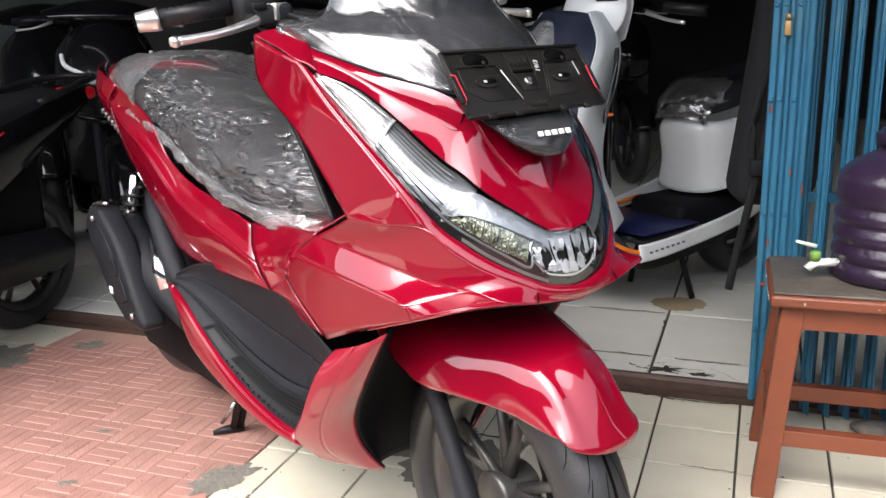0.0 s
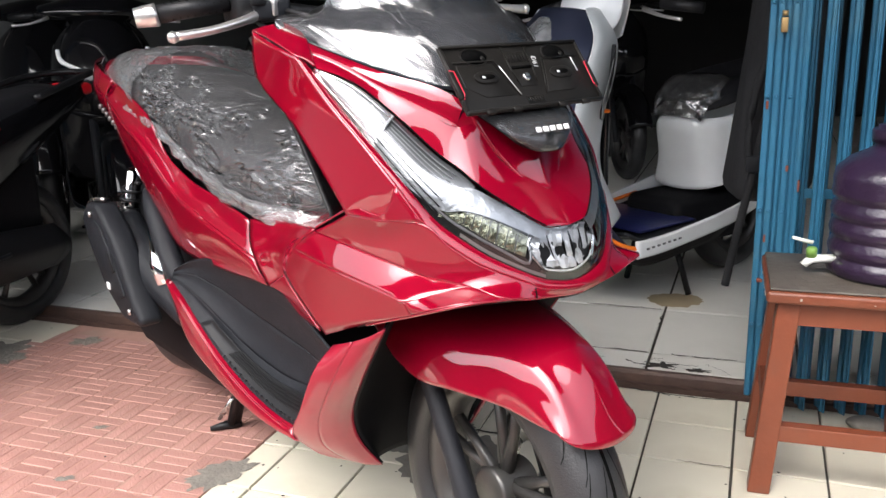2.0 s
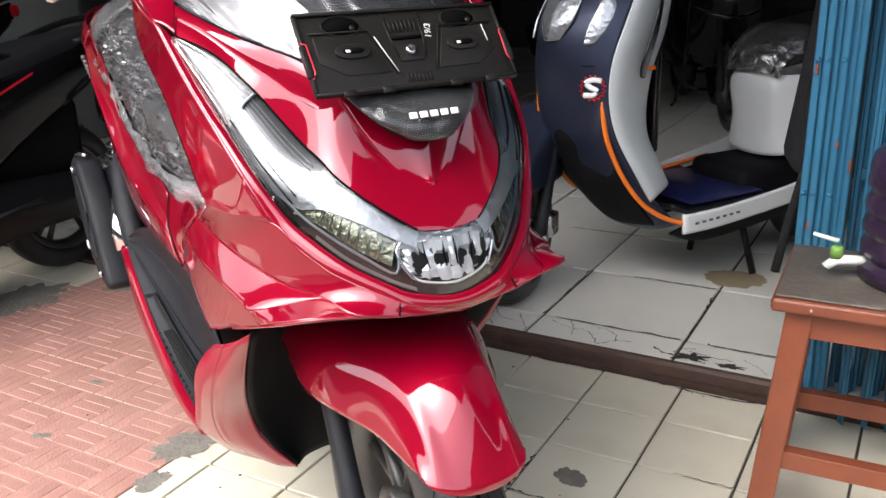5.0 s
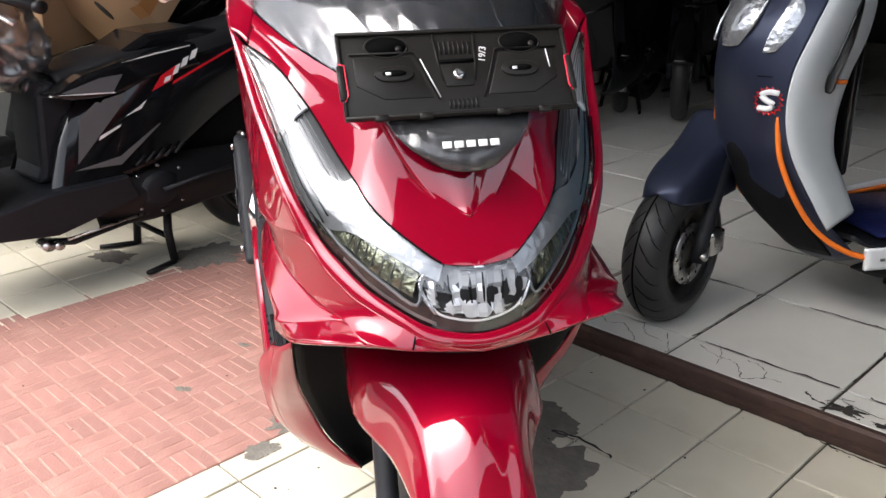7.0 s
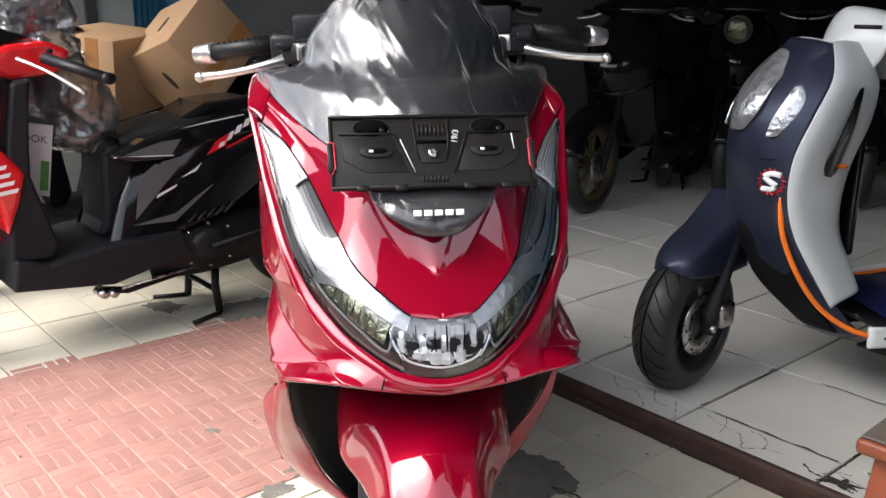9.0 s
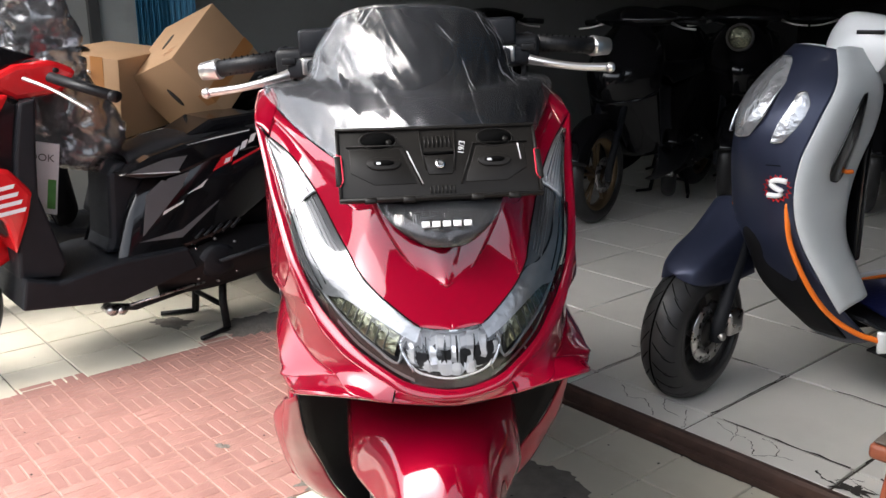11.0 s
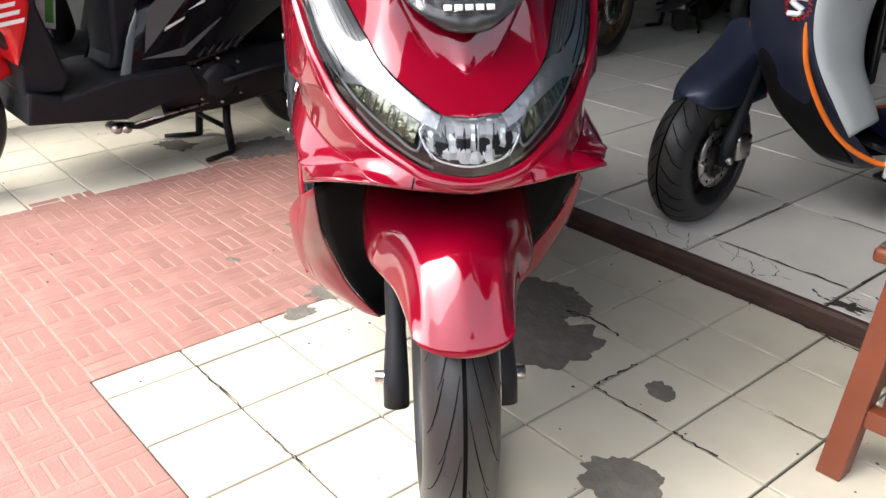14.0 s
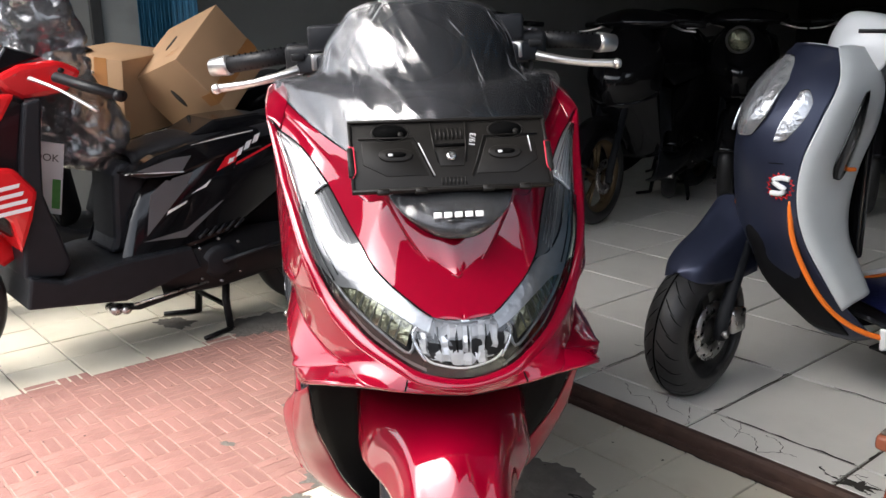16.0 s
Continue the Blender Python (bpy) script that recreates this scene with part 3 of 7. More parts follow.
for s in (1, -1):
    part("lamp_gasket", tube([(x + .0005, y * s * 1.002, z) for x, y, z in OE[:-1]], .0013, 6, 4), GROOVE, pcx)
    part("lamp_gasket", tube([(x + .0005, y * s, z + .0005) for x, y, z in IE[:-1]], .0011, 6, 4), GROOVE, pcx)
# painted panels: sheets that meet in sharp creases
def creased(name, sheets, material, label, nu=5, nv=4, solid=.003):
    for s in (1, -1):
        part(name, join(*[surface(flip(r, s), nu, nv) for r in sheets]), material, pcx, label, solid=solid)


def between(a, b, n=1, bulge=(0, 0, 0)):
    """Rows from curve a to curve b with n rows between them, pushed out by bulge in the middle."""
    k = n + 1
    return [[tuple(Vector(p).lerp(Vector(q), i / k) + Vector(bulge) * (4 * i / k * (1 - i / k))) for p, q in zip(a, b)] for i in range(k + 1)]


WTIP = (.084, -.150, .642)
FE = [(-.305, -.241, .983), (-.302, -.239, .912), (-.208, -.236, .848), (-.114, -.232, .758), (-.090, -.229, .729)]
LE = [(.110, -.180, .631), (.122, -.157, .6325), (.132, -.122, .6305), (.141, -.080, .625), (.147, 0, .617)]
# bevel round the lamps
part("lamp_bevel", surface(full(between(OE, BE, 1, (.002, 0, .001))), 5, 3), RED, pcx, "red painted bevel round the lamps", solid=.003)
# front face under the lamps, one piece across the nose
WU = [(-.204, -.214, .682), (-.112, -.214, .677), (-.034, -.201, .665), (.022, -.180, .651), (.055, -.165, .6465), WTIP]
part("front_cowl", surface(full(between([FE[4], (-.03, -.214, .728), BE[4], BE[5], (.074, -.150, .684), BE[6], BE[7], BE[8], BE[9]], WU + [(.130, -.132, .632), LE[3], LE[4]], 2, (-.001, .001, -.001))), 5, 4), RED, pcx, "red front cowl under the lamps", solid=.003)
# side facets, the winglet and its underside
WC = [(-.256, -.223, .646), (-.155, -.230, .641), (-.069, -.229, .635), (.0, -.222, .627), (.026, -.219, .622)]
creased("side_fairing", [between(BE[:5], FE, 2, (0, -.003, 0)), [BE[3:5], [(-.03, -.214, .734), (-.03, -.214, .728)], [FE[3], FE[4]]]], RED, "red side fairing")
creased("winglet", [between(WU, WC + [(.082, -.1515, .6408)], 1, (0, -.001, .001)),
                    between([WC[4], (.054, -.186, .632), WTIP, (.130, -.132, .632)], [(.032, -.212, .605), (.080, -.203, .622), LE[0], (.131, -.131, .6305)], 1, (.001, -.001, 0)),
                    [WC[:4] + [(.026, -.2195, .6215)], [(-.310, -.213, .592), (-.19, -.222, .600), (-.09, -.224, .604), (-.01, -.219, .606), (.029, -.2155, .613)],
                     [(-.182, -.218, .519), (-.125, -.219, .543), (-.07, -.218, .566), (-.02, -.215, .585), (.032, -.212, .604)]]], RED, "red winglet with a sharp crease")
creased("shoulder_panel", [[[FE[0], (-.238, -.245, .968), BE[0]], [(-.276, -.231, .990), (-.215, -.226, .974), (-.168, -.234, .942)], [(-.246, -.217, .993), (-.203, -.211, .973), (-.158, -.225, .932)]]], RED, "red shoulder above the lamp")
for s in (1, -1):
    part("cowl_seam", tube([(.129, -s * .0745, .646), (.138, -s * .078, .636), (.1445, -s * .082, .625)], .0011, 5, 3), GROOVE, pcx)
    part("cowl_lip", tube([(x, y * s, z - .001) for x, y, z in ((-.07, -.217, .565), (.032, -.211, .603), (.080, -.202, .621)) + tuple(LE)], .0022, 6, 4), RED, pcx)

# nose between the lamps: outer bands, a groove under a blade, and a sunken V
WE = [(-.20, -.214, .968), (-.17, -.200, .955), (-.09, -.160, .925), (-.02, -.124, .906), (.018, -.098, .884)]
RC = [(.020, -.096, .876), (.030, -.088, .852), (.042, -.074, .824), (.058, -.052, .792), (.076, -.028, .767), (.088, 0, .757)]
MIDN = [(.088, 0, .757), (.108, 0, .733), (.126, 0, .711)]
G1 = [tuple(Vector(p).lerp(Vector(q), f)) for p, q, f in zip(IE[:4], WE[:4], (.50, .44, .44, .52))] + [(.014, -.112, .850)]
G2 = [tuple(Vector(p).lerp(Vector(q), f) + Vector((.002, 0, .0022))) for p, q, f in zip(IE[:4], WE[:4], (.62, .62, .66, .74))] + [(.0155, -.108, .857)]
creased("nose_panel", [between([tuple(Vector(p) + Vector((-.001, 0, .001))) for p in IE[:4]] + [(.018, -.130, .805)] + IE[4:], G1 + [RC[1], RC[2], RC[3], MIDN[0], MIDN[1], MIDN[2]], 3, (.0004, -.0003, .0004)),
                       between(G1, G2, 1, (-.001, 0, -.001)),
                       between(G2, WE, 1, (.001, 0, .001)),
                       [[G1[4], tuple(Vector(G1[4]).lerp(Vector(RC[1]), .5)), RC[1]], [G2[4], tuple(Vector(G2[4]).lerp(Vector(RC[0]), .5)), RC[0]]]],
        RED, "red nose panel between the lamps", 4, 3, 0)
part("nose_recess", surface(full([list(r) for r in zip(RC, [tuple(Vector(p).lerp(Vector((q, 0, p[2])), .5) - Vector((.001, 0, .001))) for p, q in zip(RC, (.036, .046, .055, .068, .078, .088))], [(.036, 0, .876), (.046, 0, .852), (.055, 0, .824), (.068, 0, .792), (.079, 0, .769), (.088, 0, .757)])][:-1]
                                 + [[(.084, -.010, .7605), (.086, -.005, .759), (.088, 0, .757)]]), 4, 4), RED, pcx, "sunken red panel under the badge", solid=.003)


# body under the seat: an upper band and a lower facet that meet in a crease, with a seam to the tunnel panel
SE = [(-1.10, -.175, .872), (-.892, -.188, .812), (-.80, -.190, .735), (-.689, -.190, .694), (-.581, -.190, .678), (-.462, -.192, .655)]
BC = [(-1.13, -.185, .835), (-.99, -.203, .786), (-.894, -.210, .758), (-.743, -.212, .672), (-.609, -.212, .635), (-.425, -.206, .592)]
BL = [(-1.16, -.165, .775), (-1.09, -.172, .722), (-1.00, -.178, .668), (-.90, -.182, .604), (-.76, -.186, .534), (-.395, -.198, .548)]
creased("body_side_panel", [between(SE, BC, 1, (0, .002, -.004)), between(BC, BL, 1, (0, -.004, 0))], RED, "red body panel below the seat")
TS = [(-.458, -.192, .657), (-.436, -.204, .606), (-.392, -.2, .549)]
TF = [(-.205, -.213, .684), (-.262, -.220, .645), (-.312, -.210, .590)]
creased("tunnel_panel", [between([(x + .003, y, z) for x, y, z in TS], TF, 2, (0, .014, 0)), between([TS[2], (-.34, -.2, .545), (-.29, -.2, .52)], [TF[2], (-.27, -.214, .56), (-.20, -.216, .52)], 1),
                         between([(-.458, -.188, .660), (-.36, -.185, .655), (-.26, -.19, .672), (-.205, -.212, .686)], [(-.44, -.11, .665), (-.35, -.11, .672), (-.26, -.12, .70), (-.12, -.19, .735)], 1)], RED, "red tunnel panel behind the leg shield")
creased("tail_panel", [[[(-1.10, -.175, .872), (-1.22, -.16, .892), (-1.36, -.12, .905), (-1.52, -.04, .91)], [(-1.13, -.185, .835), (-1.24, -.17, .85), (-1.38, -.12, .87), (-1.55, -.04, .885)], [(-1.16, -.165, .775), (-1.26, -.15, .80), (-1.38, -.10, .83), (-1.52, -.03, .86)]]], RED, "red tail panel")
for s in (1, -1):
    part("body_crease", tube([(x, y * s * 1.003, z) for x, y, z in BC[1:5]], .0016, 6, 5), RED, pcx)
    part("panel_seam", tube([(x + .001, y * s * 1.006, z) for x, y, z in TS], .0013, 5, 4), GROOVE, pcx)
# lower leg panels
LF = [(-.040, -.205, .563), (-.114, -.197, .462), (-.182, -.175, .374), (-.205, -.148, .305), (-.216, -.097, .236)]
LR = [(-.155, -.222, .510), (-.178, -.246, .468), (-.240, -.240, .378), (-.290, -.228, .312), (-.276, -.190, .268)]
creased("leg_panel", [between(LF, [(-.098, -.224, .532), (-.150, -.232, .452), (-.212, -.222, .366), (-.240, -.198, .300), (-.246, -.146, .250)], 1, (.006, -.003, 0)),
                      between([(-.098, -.224, .532), (-.150, -.232, .452), (-.212, -.222, .366), (-.240, -.198, .300), (-.246, -.146, .250)], LR, 1, (0, -.003, 0))], PINKRED, "slightly pinkish, duller red lower leg panel")
# footboard in three facets, its mat and the red trim below
FU = [(-.185, -.207, .488), (-.272, -.200, .517), (-.351, -.198, .548), (-.492, -.195, .562), (-.585, -.195, .557), (-.700, -.200, .534), (-.775, -.212, .500)]
FM = [(-.215, -.198, .450), (-.30, -.176, .440), (-.39, -.170, .445), (-.52, -.172, .462), (-.61, -.180, .482), (-.705, -.196, .500), (-.777, -.213, .492)]
FN = [(-.250, -.196, .400), (-.32, -.178, .378), (-.40, -.178, .372), (-.51, -.184, .390), (-.61, -.196, .430), (-.705, -.208, .470), (-.779, -.214, .484)]
FL = [(-.300, -.215, .317), (-.37, -.217, .319), (-.46, -.218, .335), (-.56, -.219, .368), (-.65, -.220, .414), (-.718, -.220, .454), (-.782, -.216, .476)]
creased("footboard", [between(FU, FM, 1, (0, .004, 0)), between(FM, FN, 1, (0, .003, 0)), between(FN, FL, 2, (0, .006, 0))], MATTE, "textured black footboard", 5, 4, .004)
FT = [(-.292, -.224, .298), (-.37, -.227, .296), (-.46, -.229, .304), (-.57, -.229, .326), (-.69, -.228, .366), (-.745, -.226, .420), (-.792, -.222, .478)]
creased("floor_edge_trim", [between(FL, [(x, y - .008, z - .004) for x, y, z in FL], 0), between([(x, y - .008, z - .004) for x, y, z in FL], FT, 1, (0, -.003, 0)), between(FT, [(x + .01, y + .03, z - .012) for x, y, z in FT], 1)], RED, "red trim under the footboard")
for s in (1, -1):
    mat_top = [tuple(Vector(p).lerp(Vector(q), .25) + Vector((0, -.004, .003))) for p, q in zip(FN[:5], FL[:5])]
    mat_low = [tuple(Vector(p).lerp(Vector(q), .94) + Vector((0, -.002, .003))) for p, q in zip(FN[:5], FL[:5])]
    foot_mat = part("foot_mat", surface(flip(between(mat_top, mat_low, 1, (0, .005, 0)), s), 5, 4), BLACK, pcx, "glossy black ribbed foot mat", solid=.002)
    part("crease_line", tube([(x, y * s - s * .0015, z) for x, y, z in FM[1:6]], .0022, 6, 5), MATTE, pcx)
    for k in range(16):
        q = Vector(mat_low[0]).lerp(Vector(mat_low[3]), k / 15)
        j = min(2, int(k / 5))
        q = Vector(mat_low[j]).lerp(Vector(mat_low[j + 1]), k / 5 - j)
        part("mat_stud", block((q.x - .004, q.y * s - .002, q.z), (q.x + .003, q.y * s + .002, q.z + .003)), MATTE, foot_mat)
    for k in range(5):
        u0 = .18 + .12 * k
        g0, g1 = [Vector(mat_top[1]).lerp(Vector(mat_low[1]), u0), Vector(mat_top[3]).lerp(Vector(mat_low[3]), u0)]
        part("mat_rib", tube([(g.x, g.y * s - s * .002, g.z + .003) for g in (Vector(mat_top[0]).lerp(Vector(mat_low[0]), u0), g0, Vector(mat_top[2]).lerp(Vector(mat_low[2]), u0), g1)], .0014, 5, 4), BLACK, foot_mat)
# black liner behind the front wheel
part("wheel_liner", surface(full([[(-.045, -.202, .56), (-.11, -.1, .60), (-.12, 0, .61)], [(-.117, -.194, .46), (-.17, -.1, .49), (-.18, 0, .50)], [(-.186, -.172, .37), (-.23, -.09, .38), (-.235, 0, .38)],
                                  [(-.208, -.145, .305), (-.26, -.07, .30), (-.27, 0, .30)], [(-.220, -.095, .236), (-.30, -.05, .20), (-.31, 0, .20)]]), 5, 5), DARK, pcx, "black liner behind the front wheel", solid=0.006)
part("cowl_underside", surface(full([[(.108, -.178, .628), (.132, -.11, .626), (.144, 0, .614)], [(.02, -.208, .60), (.03, -.1, .60), (.03, 0, .60)], [(-.10, -.214, .553), (-.12, -.1, .58), (-.12, 0, .58)]]), 4, 4), DARK, pcx, "black underside of the nose", solid=0.004)
part("inner_frame_cover", block((-1.25, -.13, .3), (-.3, .13, .66), width=0.04), DARK, pcx, "black inner body")
part("engine", block((-1.3, -.12, .18), (-.62, .12, .38), width=0.04), DARK, pcx, "dark engine block")

# windscreen
WS = [[(-.245, -.228, .982), (-.170, -.196, .953), (-.085, -.154, .922), (.0, -.10, .898), (.024, 0, .895)],
      [(-.262, -.222, .996), (-.20, -.190, .984), (-.11, -.138, .974), (-.04, -.065, .964), (-.02, 0, .963)],
      [(-.235, -.166, 1.004), (-.195, -.150, 1.008), (-.145, -.112, 1.012), (-.095, -.055, 1.014), (-.080, 0, 1.015)],
      [(-.225, -.148, 1.045), (-.200, -.134, 1.058), (-.165, -.098, 1.066), (-.135, -.049, 1.069), (-.125, 0, 1.070)],
      [(-.218, -.126, 1.080), (-.206, -.106, 1.100), (-.188, -.072, 1.111), (-.174, -.036, 1.1145), (-.170, 0, 1.1155)]]
screen = part("windscreen", surface(full(WS), 6, 6), SMOKE, pcx, "dark smoked windscreen", solid=0.004)
wrap = part("wrap", surface(full([[(x + .006, y * 1.02, z + .004) for x, y, z in r] for r in WS]), 26, 20), FILM, screen, "crinkled clear plastic wrap")
for v in wrap.data.vertices:
    w_ = min(1, abs(v.co.y) / .11) * (1.3 if v.co.z < 1.03 else .8)
    q = Vector((abs(v.co.y) * 34 - v.co.z * 17, v.co.z * 5 + abs(v.co.y) * 4, 3 if v.co.y < 0 else 8))
    r_ = (1 - abs(noise.noise(q))) ** 6 * 1.6 + (1 - abs(noise.noise(q * 2.3 + Vector((3, 1, 7))))) ** 6
    v.co += Vector((1, 0, 0.5)) * (0.0006 * noise.fractal(v.co * 7, 1.0, 2.0, 3) + (.0003 + .0009 * w_) * r_)
skirt = part("skirt_wrap", surface(full([[(x + .010, y * 1.02, z + .007) for x, y, z in r] for r in (WS[0], mixrow(WS[0], WS[1], .5), WS[1], mixrow(WS[1], WS[2], .6))]), 18, 10), SKIRTFILM, screen, "glossy loose plastic skirt")
for v in skirt.data.vertices:
    q = Vector((abs(v.co.y) * 30 - v.co.z * 15, v.co.z * 6 + v.co.x * 3, 5 if v.co.y < 0 else 2))
    v.co += Vector((1, 0, .6)) * .0013 * ((1 - abs(noise.noise(q))) ** 6 + .6 * (1 - abs(noise.noise(q * 2.6))) ** 6)
CREASE = film("white_crease", tint=(0.9, 0.9, 0.9), clear=0.4, bump=0.0, milky=0.36, rough=0.2, ior=1.25)


def on_rows(rows, u, v):
    """Point at u along and v across rows of control points, u and v from 0 to 1; v below 0 lies on the other side."""
    a = min(u, .999) * (len(rows) - 1)
    b = (1 - min(abs(v), .999)) * (len(rows[0]) - 1)
    i, j = int(a), min(int(b), len(rows[0]) - 2)
    p = Vector(rows[i][j]).lerp(Vector(rows[i][j + 1]), b - j).lerp(Vector(rows[i + 1][j]).lerp(Vector(rows[i + 1][j + 1]), b - j), a - i)
    return Vector((p.x, p.y if v > 0 else -p.y, p.z))


def creases(rows, count, seed, lift, across, long_, bias):
    """Thin sharp folds of loose plastic film, joined into one mesh."""
    rc = random.Random(seed)
    bm = bmesh.new()
    for _ in range(count):
        u, v = rc.uniform(.04, .9), rc.choice((-1, 1)) * rc.random() ** bias * .97
        du, dv = rc.uniform(.4, 1) * long_, rc.uniform(-1, 1) * across
        if rc.random() < .3:
            du, dv = du * .35, dv * 1.8
        pts = []
        for k in range(6):
            q = on_rows(rows, max(.01, min(.97, u + du * k / 5 + rc.uniform(-.004, .004))), max(.02, min(.98, abs(v) + dv * k / 5 + rc.uniform(-.005, .005))) * (1 if v > 0 else -1))
            pts.append(q + Vector(lift))
        r = rc.uniform(.0003, .0008)
        one = tube(pts, [.0002, r, r * .7, r * 1.1, r * .6, .0002], 4, 2)
        me = bpy.data.meshes.new("fold")
        one.to_mesh(me)
        bm.from_mesh(me)
        bpy.data.meshes.remove(me)
        one.free()
    return bm


tagged(part("crinkle", creases(WS, 44, 5, (.010, 0, .007), .10, .24, .4), CREASE, screen), "white creases in the clear wrap", kind="stuff")
part("dashboard", surface(full([[(-.25, -.2, .975), (-.16, -.1, .975), (-.13, 0, .98)], [(-.36, -.15, .985), (-.3, -.08, 1.03), (-.29, 0, 1.035)], [(-.44, -.12, .95), (-.40, -.06, .97), (-.40, 0, .97)]]), 5, 5), BLACK, pcx, "black dashboard", solid=0.006)
part("headset_cover", surface(full([[(-.34, -.228, .972), (-.36, -.1, .97), (-.36, 0, .97)], [(-.26, -.2, .82), (-.30, -.1, .8), (-.32, 0, .8)], [(-.17, -.2, .70), (-.28, -.1, .66), (-.34, 0, .62)]]), 5, 5), BLACK, pcx, "black inner leg shield", solid=0.006)

# name badge visor below the plate
VIS = [[(-.02, -.105, .895), (.01, -.06, .885), (.02, 0, .882)], [(.040, -.085, .862), (.060, -.045, .856), (.067, 0, .854)], [(.062, -.070, .843), (.082, -.040, .832), (.090, 0, .829)], [(.074, -.046, .823), (.087, -.024, .814), (.091, 0, .812)]]
visor = part("badge_visor", surface(full(VIS), 6, 6), GLOSS, pcx, "glossy black badge panel under wrap", solid=0.004)
for k in range(5):
    part("badge_bar", block((-.0038, -.0052, -.0008), (.0038, .0052, .0008), Matrix.Translation((.0935, -.0275 + .01375 * k, .8445)) @ Matrix.Rotation(radians(62), 4, "Y"), 1, .0006), DECALWHITE_, visor, "white name mark")
vwrap = part("visor_wrap", surface(full([[(x + .004, y * 1.06, z + .002) for x, y, z in r] for r in VIS]), 9, 9), VISFILM, visor, "loose clear plastic wrap")
for v in vwrap.data.vertices:
    v.co += Vector((1, 0, 0.3)) * (.002 + .0025 * noise.fractal(v.co * 22, 1.0, 2.0, 3))
# number plate holder: u across, v up, n towards the street
PL = Matrix.Translation((0.036, 0, .914)) @ Matrix.Rotation(radians(-35.5), 4, "Y") @ Matrix(((0, 0, 1, 0), (1, 0, 0, 0), (0, 1, 0, 0), (0, 0, 0, 1)))
plate = part("plate_holder", block((-.135, -.053, -.003), (.135, .053, .0015), PL, 2, .0015), PLATEMAT, pcx, "black plastic number plate holder")


def on_plate(name, bm, material=None, label=""):
    bmesh.ops.transform(bm, matrix=PL, verts=bm.verts)
    return part(name, bm, material or PLATEMAT, plate, label)


for a_, b_ in (((-.135, .0485, .001), (.135, .053, .0055)), ((-.135, -.053, .001), (.135, -.0485, .0055)), ((-.135, -.048, .001), (-.131, .048, .0055)), ((.131, -.048, .001), (.135, .048, .0055))):
    on_plate("rim_bar", block(a_, b_, None, 1, .001))
for s in (-1, 1):
    on_plate("panel", prism([(s * .118, .022), (s * .052, .022), (s * .032, -.030), (s * .088, -.030), (s * .118, -.012)], .0025, None, .0008))
    on_plate("ridge", tube([(s * .122, .026, .003), (s * .048, .026, .003), (s * .026, -.033, .003)], .0012, 5), PLATEMAT)
    on_plate("ridge", tube([(s * .024, .048, .003), (s * .010 + s * .012, .012, .003), (s * .018, -.012, .003)], .0012, 5), PLATEMAT)
    ring = [(s * .074 + .019 * math.cos(a) + .006 * (1 if math.cos(a) > 0 else -1), .0 + .0075 * math.sin(a)) for a in np.linspace(0, 2 * math.pi, 28, endpoint=False)]
    on_plate("slot_boss", prism([(s * .074 + (x - s * .074) * .9, y * 1.25) for x, y in ring], .005, None, .001))
    on_plate("slot", prism([(s * .074 + (x - s * .074) * .55, y * .5) for x, y in ring], .0056), CRACK_)
    # pale block on the slot, in place of light showing through
    on_plate("slot_light", block((s * .074 - .010, -.0022, .0050), (s * .074 - .004, .0016, .0059), None, 1, .0004), PALEPLASTIC, "pale block painted as light showing in the slot")
    on_plate("oval_hole", prism([(s * .079 + .0235 * math.cos(a), .034 + .0125 * math.sin(a)) for a in np.linspace(0, 2 * math.pi, 24, endpoint=False)], .0022), CRACK_, "dark oval hole")
    on_plate("hole_rim", tube([(s * .079 + .0245 * math.cos(a), .034 + .0135 * math.sin(a), .002) for a in np.linspace(0, 2 * math.pi, 25)], .0013, 5))
    on_plate("pin", lathe([(0, .0015), (.004, .0015), (.004, .0032), (0, .0036)], 10, "z", (s * .079 + .014, .031, 0)), PLATEMAT)
    for x in (.045, .095):
        on_plate("tab", block((s * x - .008, -.0565, .001), (s * x + .008, -.0485, .0065), None, 1, .001))
on_plate("centre_recess", prism([(-.022, .010), (.022, .010), (.016, -.018), (-.016, -.018)], .003, None, .0008), PLATEMAT)
on_plate("slot_bar", block((-.020, .011, .002), (.020, .0145, .0045)), CRACK_)
on_plate("screw", lathe([(0, .002), (.0065, .002), (.0065, .006), (.003, .0065), (0, .005)], 14, "z", (0, -.004, 0)), STEEL, "steel screw")
for k in range(7):
    on_plate("grille_rib", block((-.016 + .0052 * k, -.045, .0016), (-.0138 + .0052 * k, -.034, .0028)), PLATEMAT)
    on_plate("grille_rib", block((-.018 + .0056 * k, .022, .0016), (-.0155 + .0056 * k, .038, .0028)), PLATEMAT)
lettering("chalk_mark", "19/3", .0115, PALEPLASTIC, plate, PL @ Matrix.Translation((.032, .020, .0028)) @ Matrix.Rotation(radians(78), 4, "Z"), .0003)
for u0, v0, u1, v1 in ((-.042, .017, -.025, -.031), (.109, .023, .1105, 0)):
    on_plate("scuff_line", tube([(u0, v0, .0032), (u1, v1, .0032)], .0008, 5), PALEPLASTIC, "pale worn edge")
for s in (-1, 1):
    on_plate("clip_edge", tube([(s * .136, .014, .005), (s * .1295, .012, .006), (s * .1285, -.024, .006), (s * .133, -.032, .005)], .0009, 5), DECALRED_, "thin red edge of the clip")
    on_plate("clip", block((s * .134 - .004, -.03, .001), (s * .134 + .004, .012, .0065), None, 1, .001), PLATEMAT)


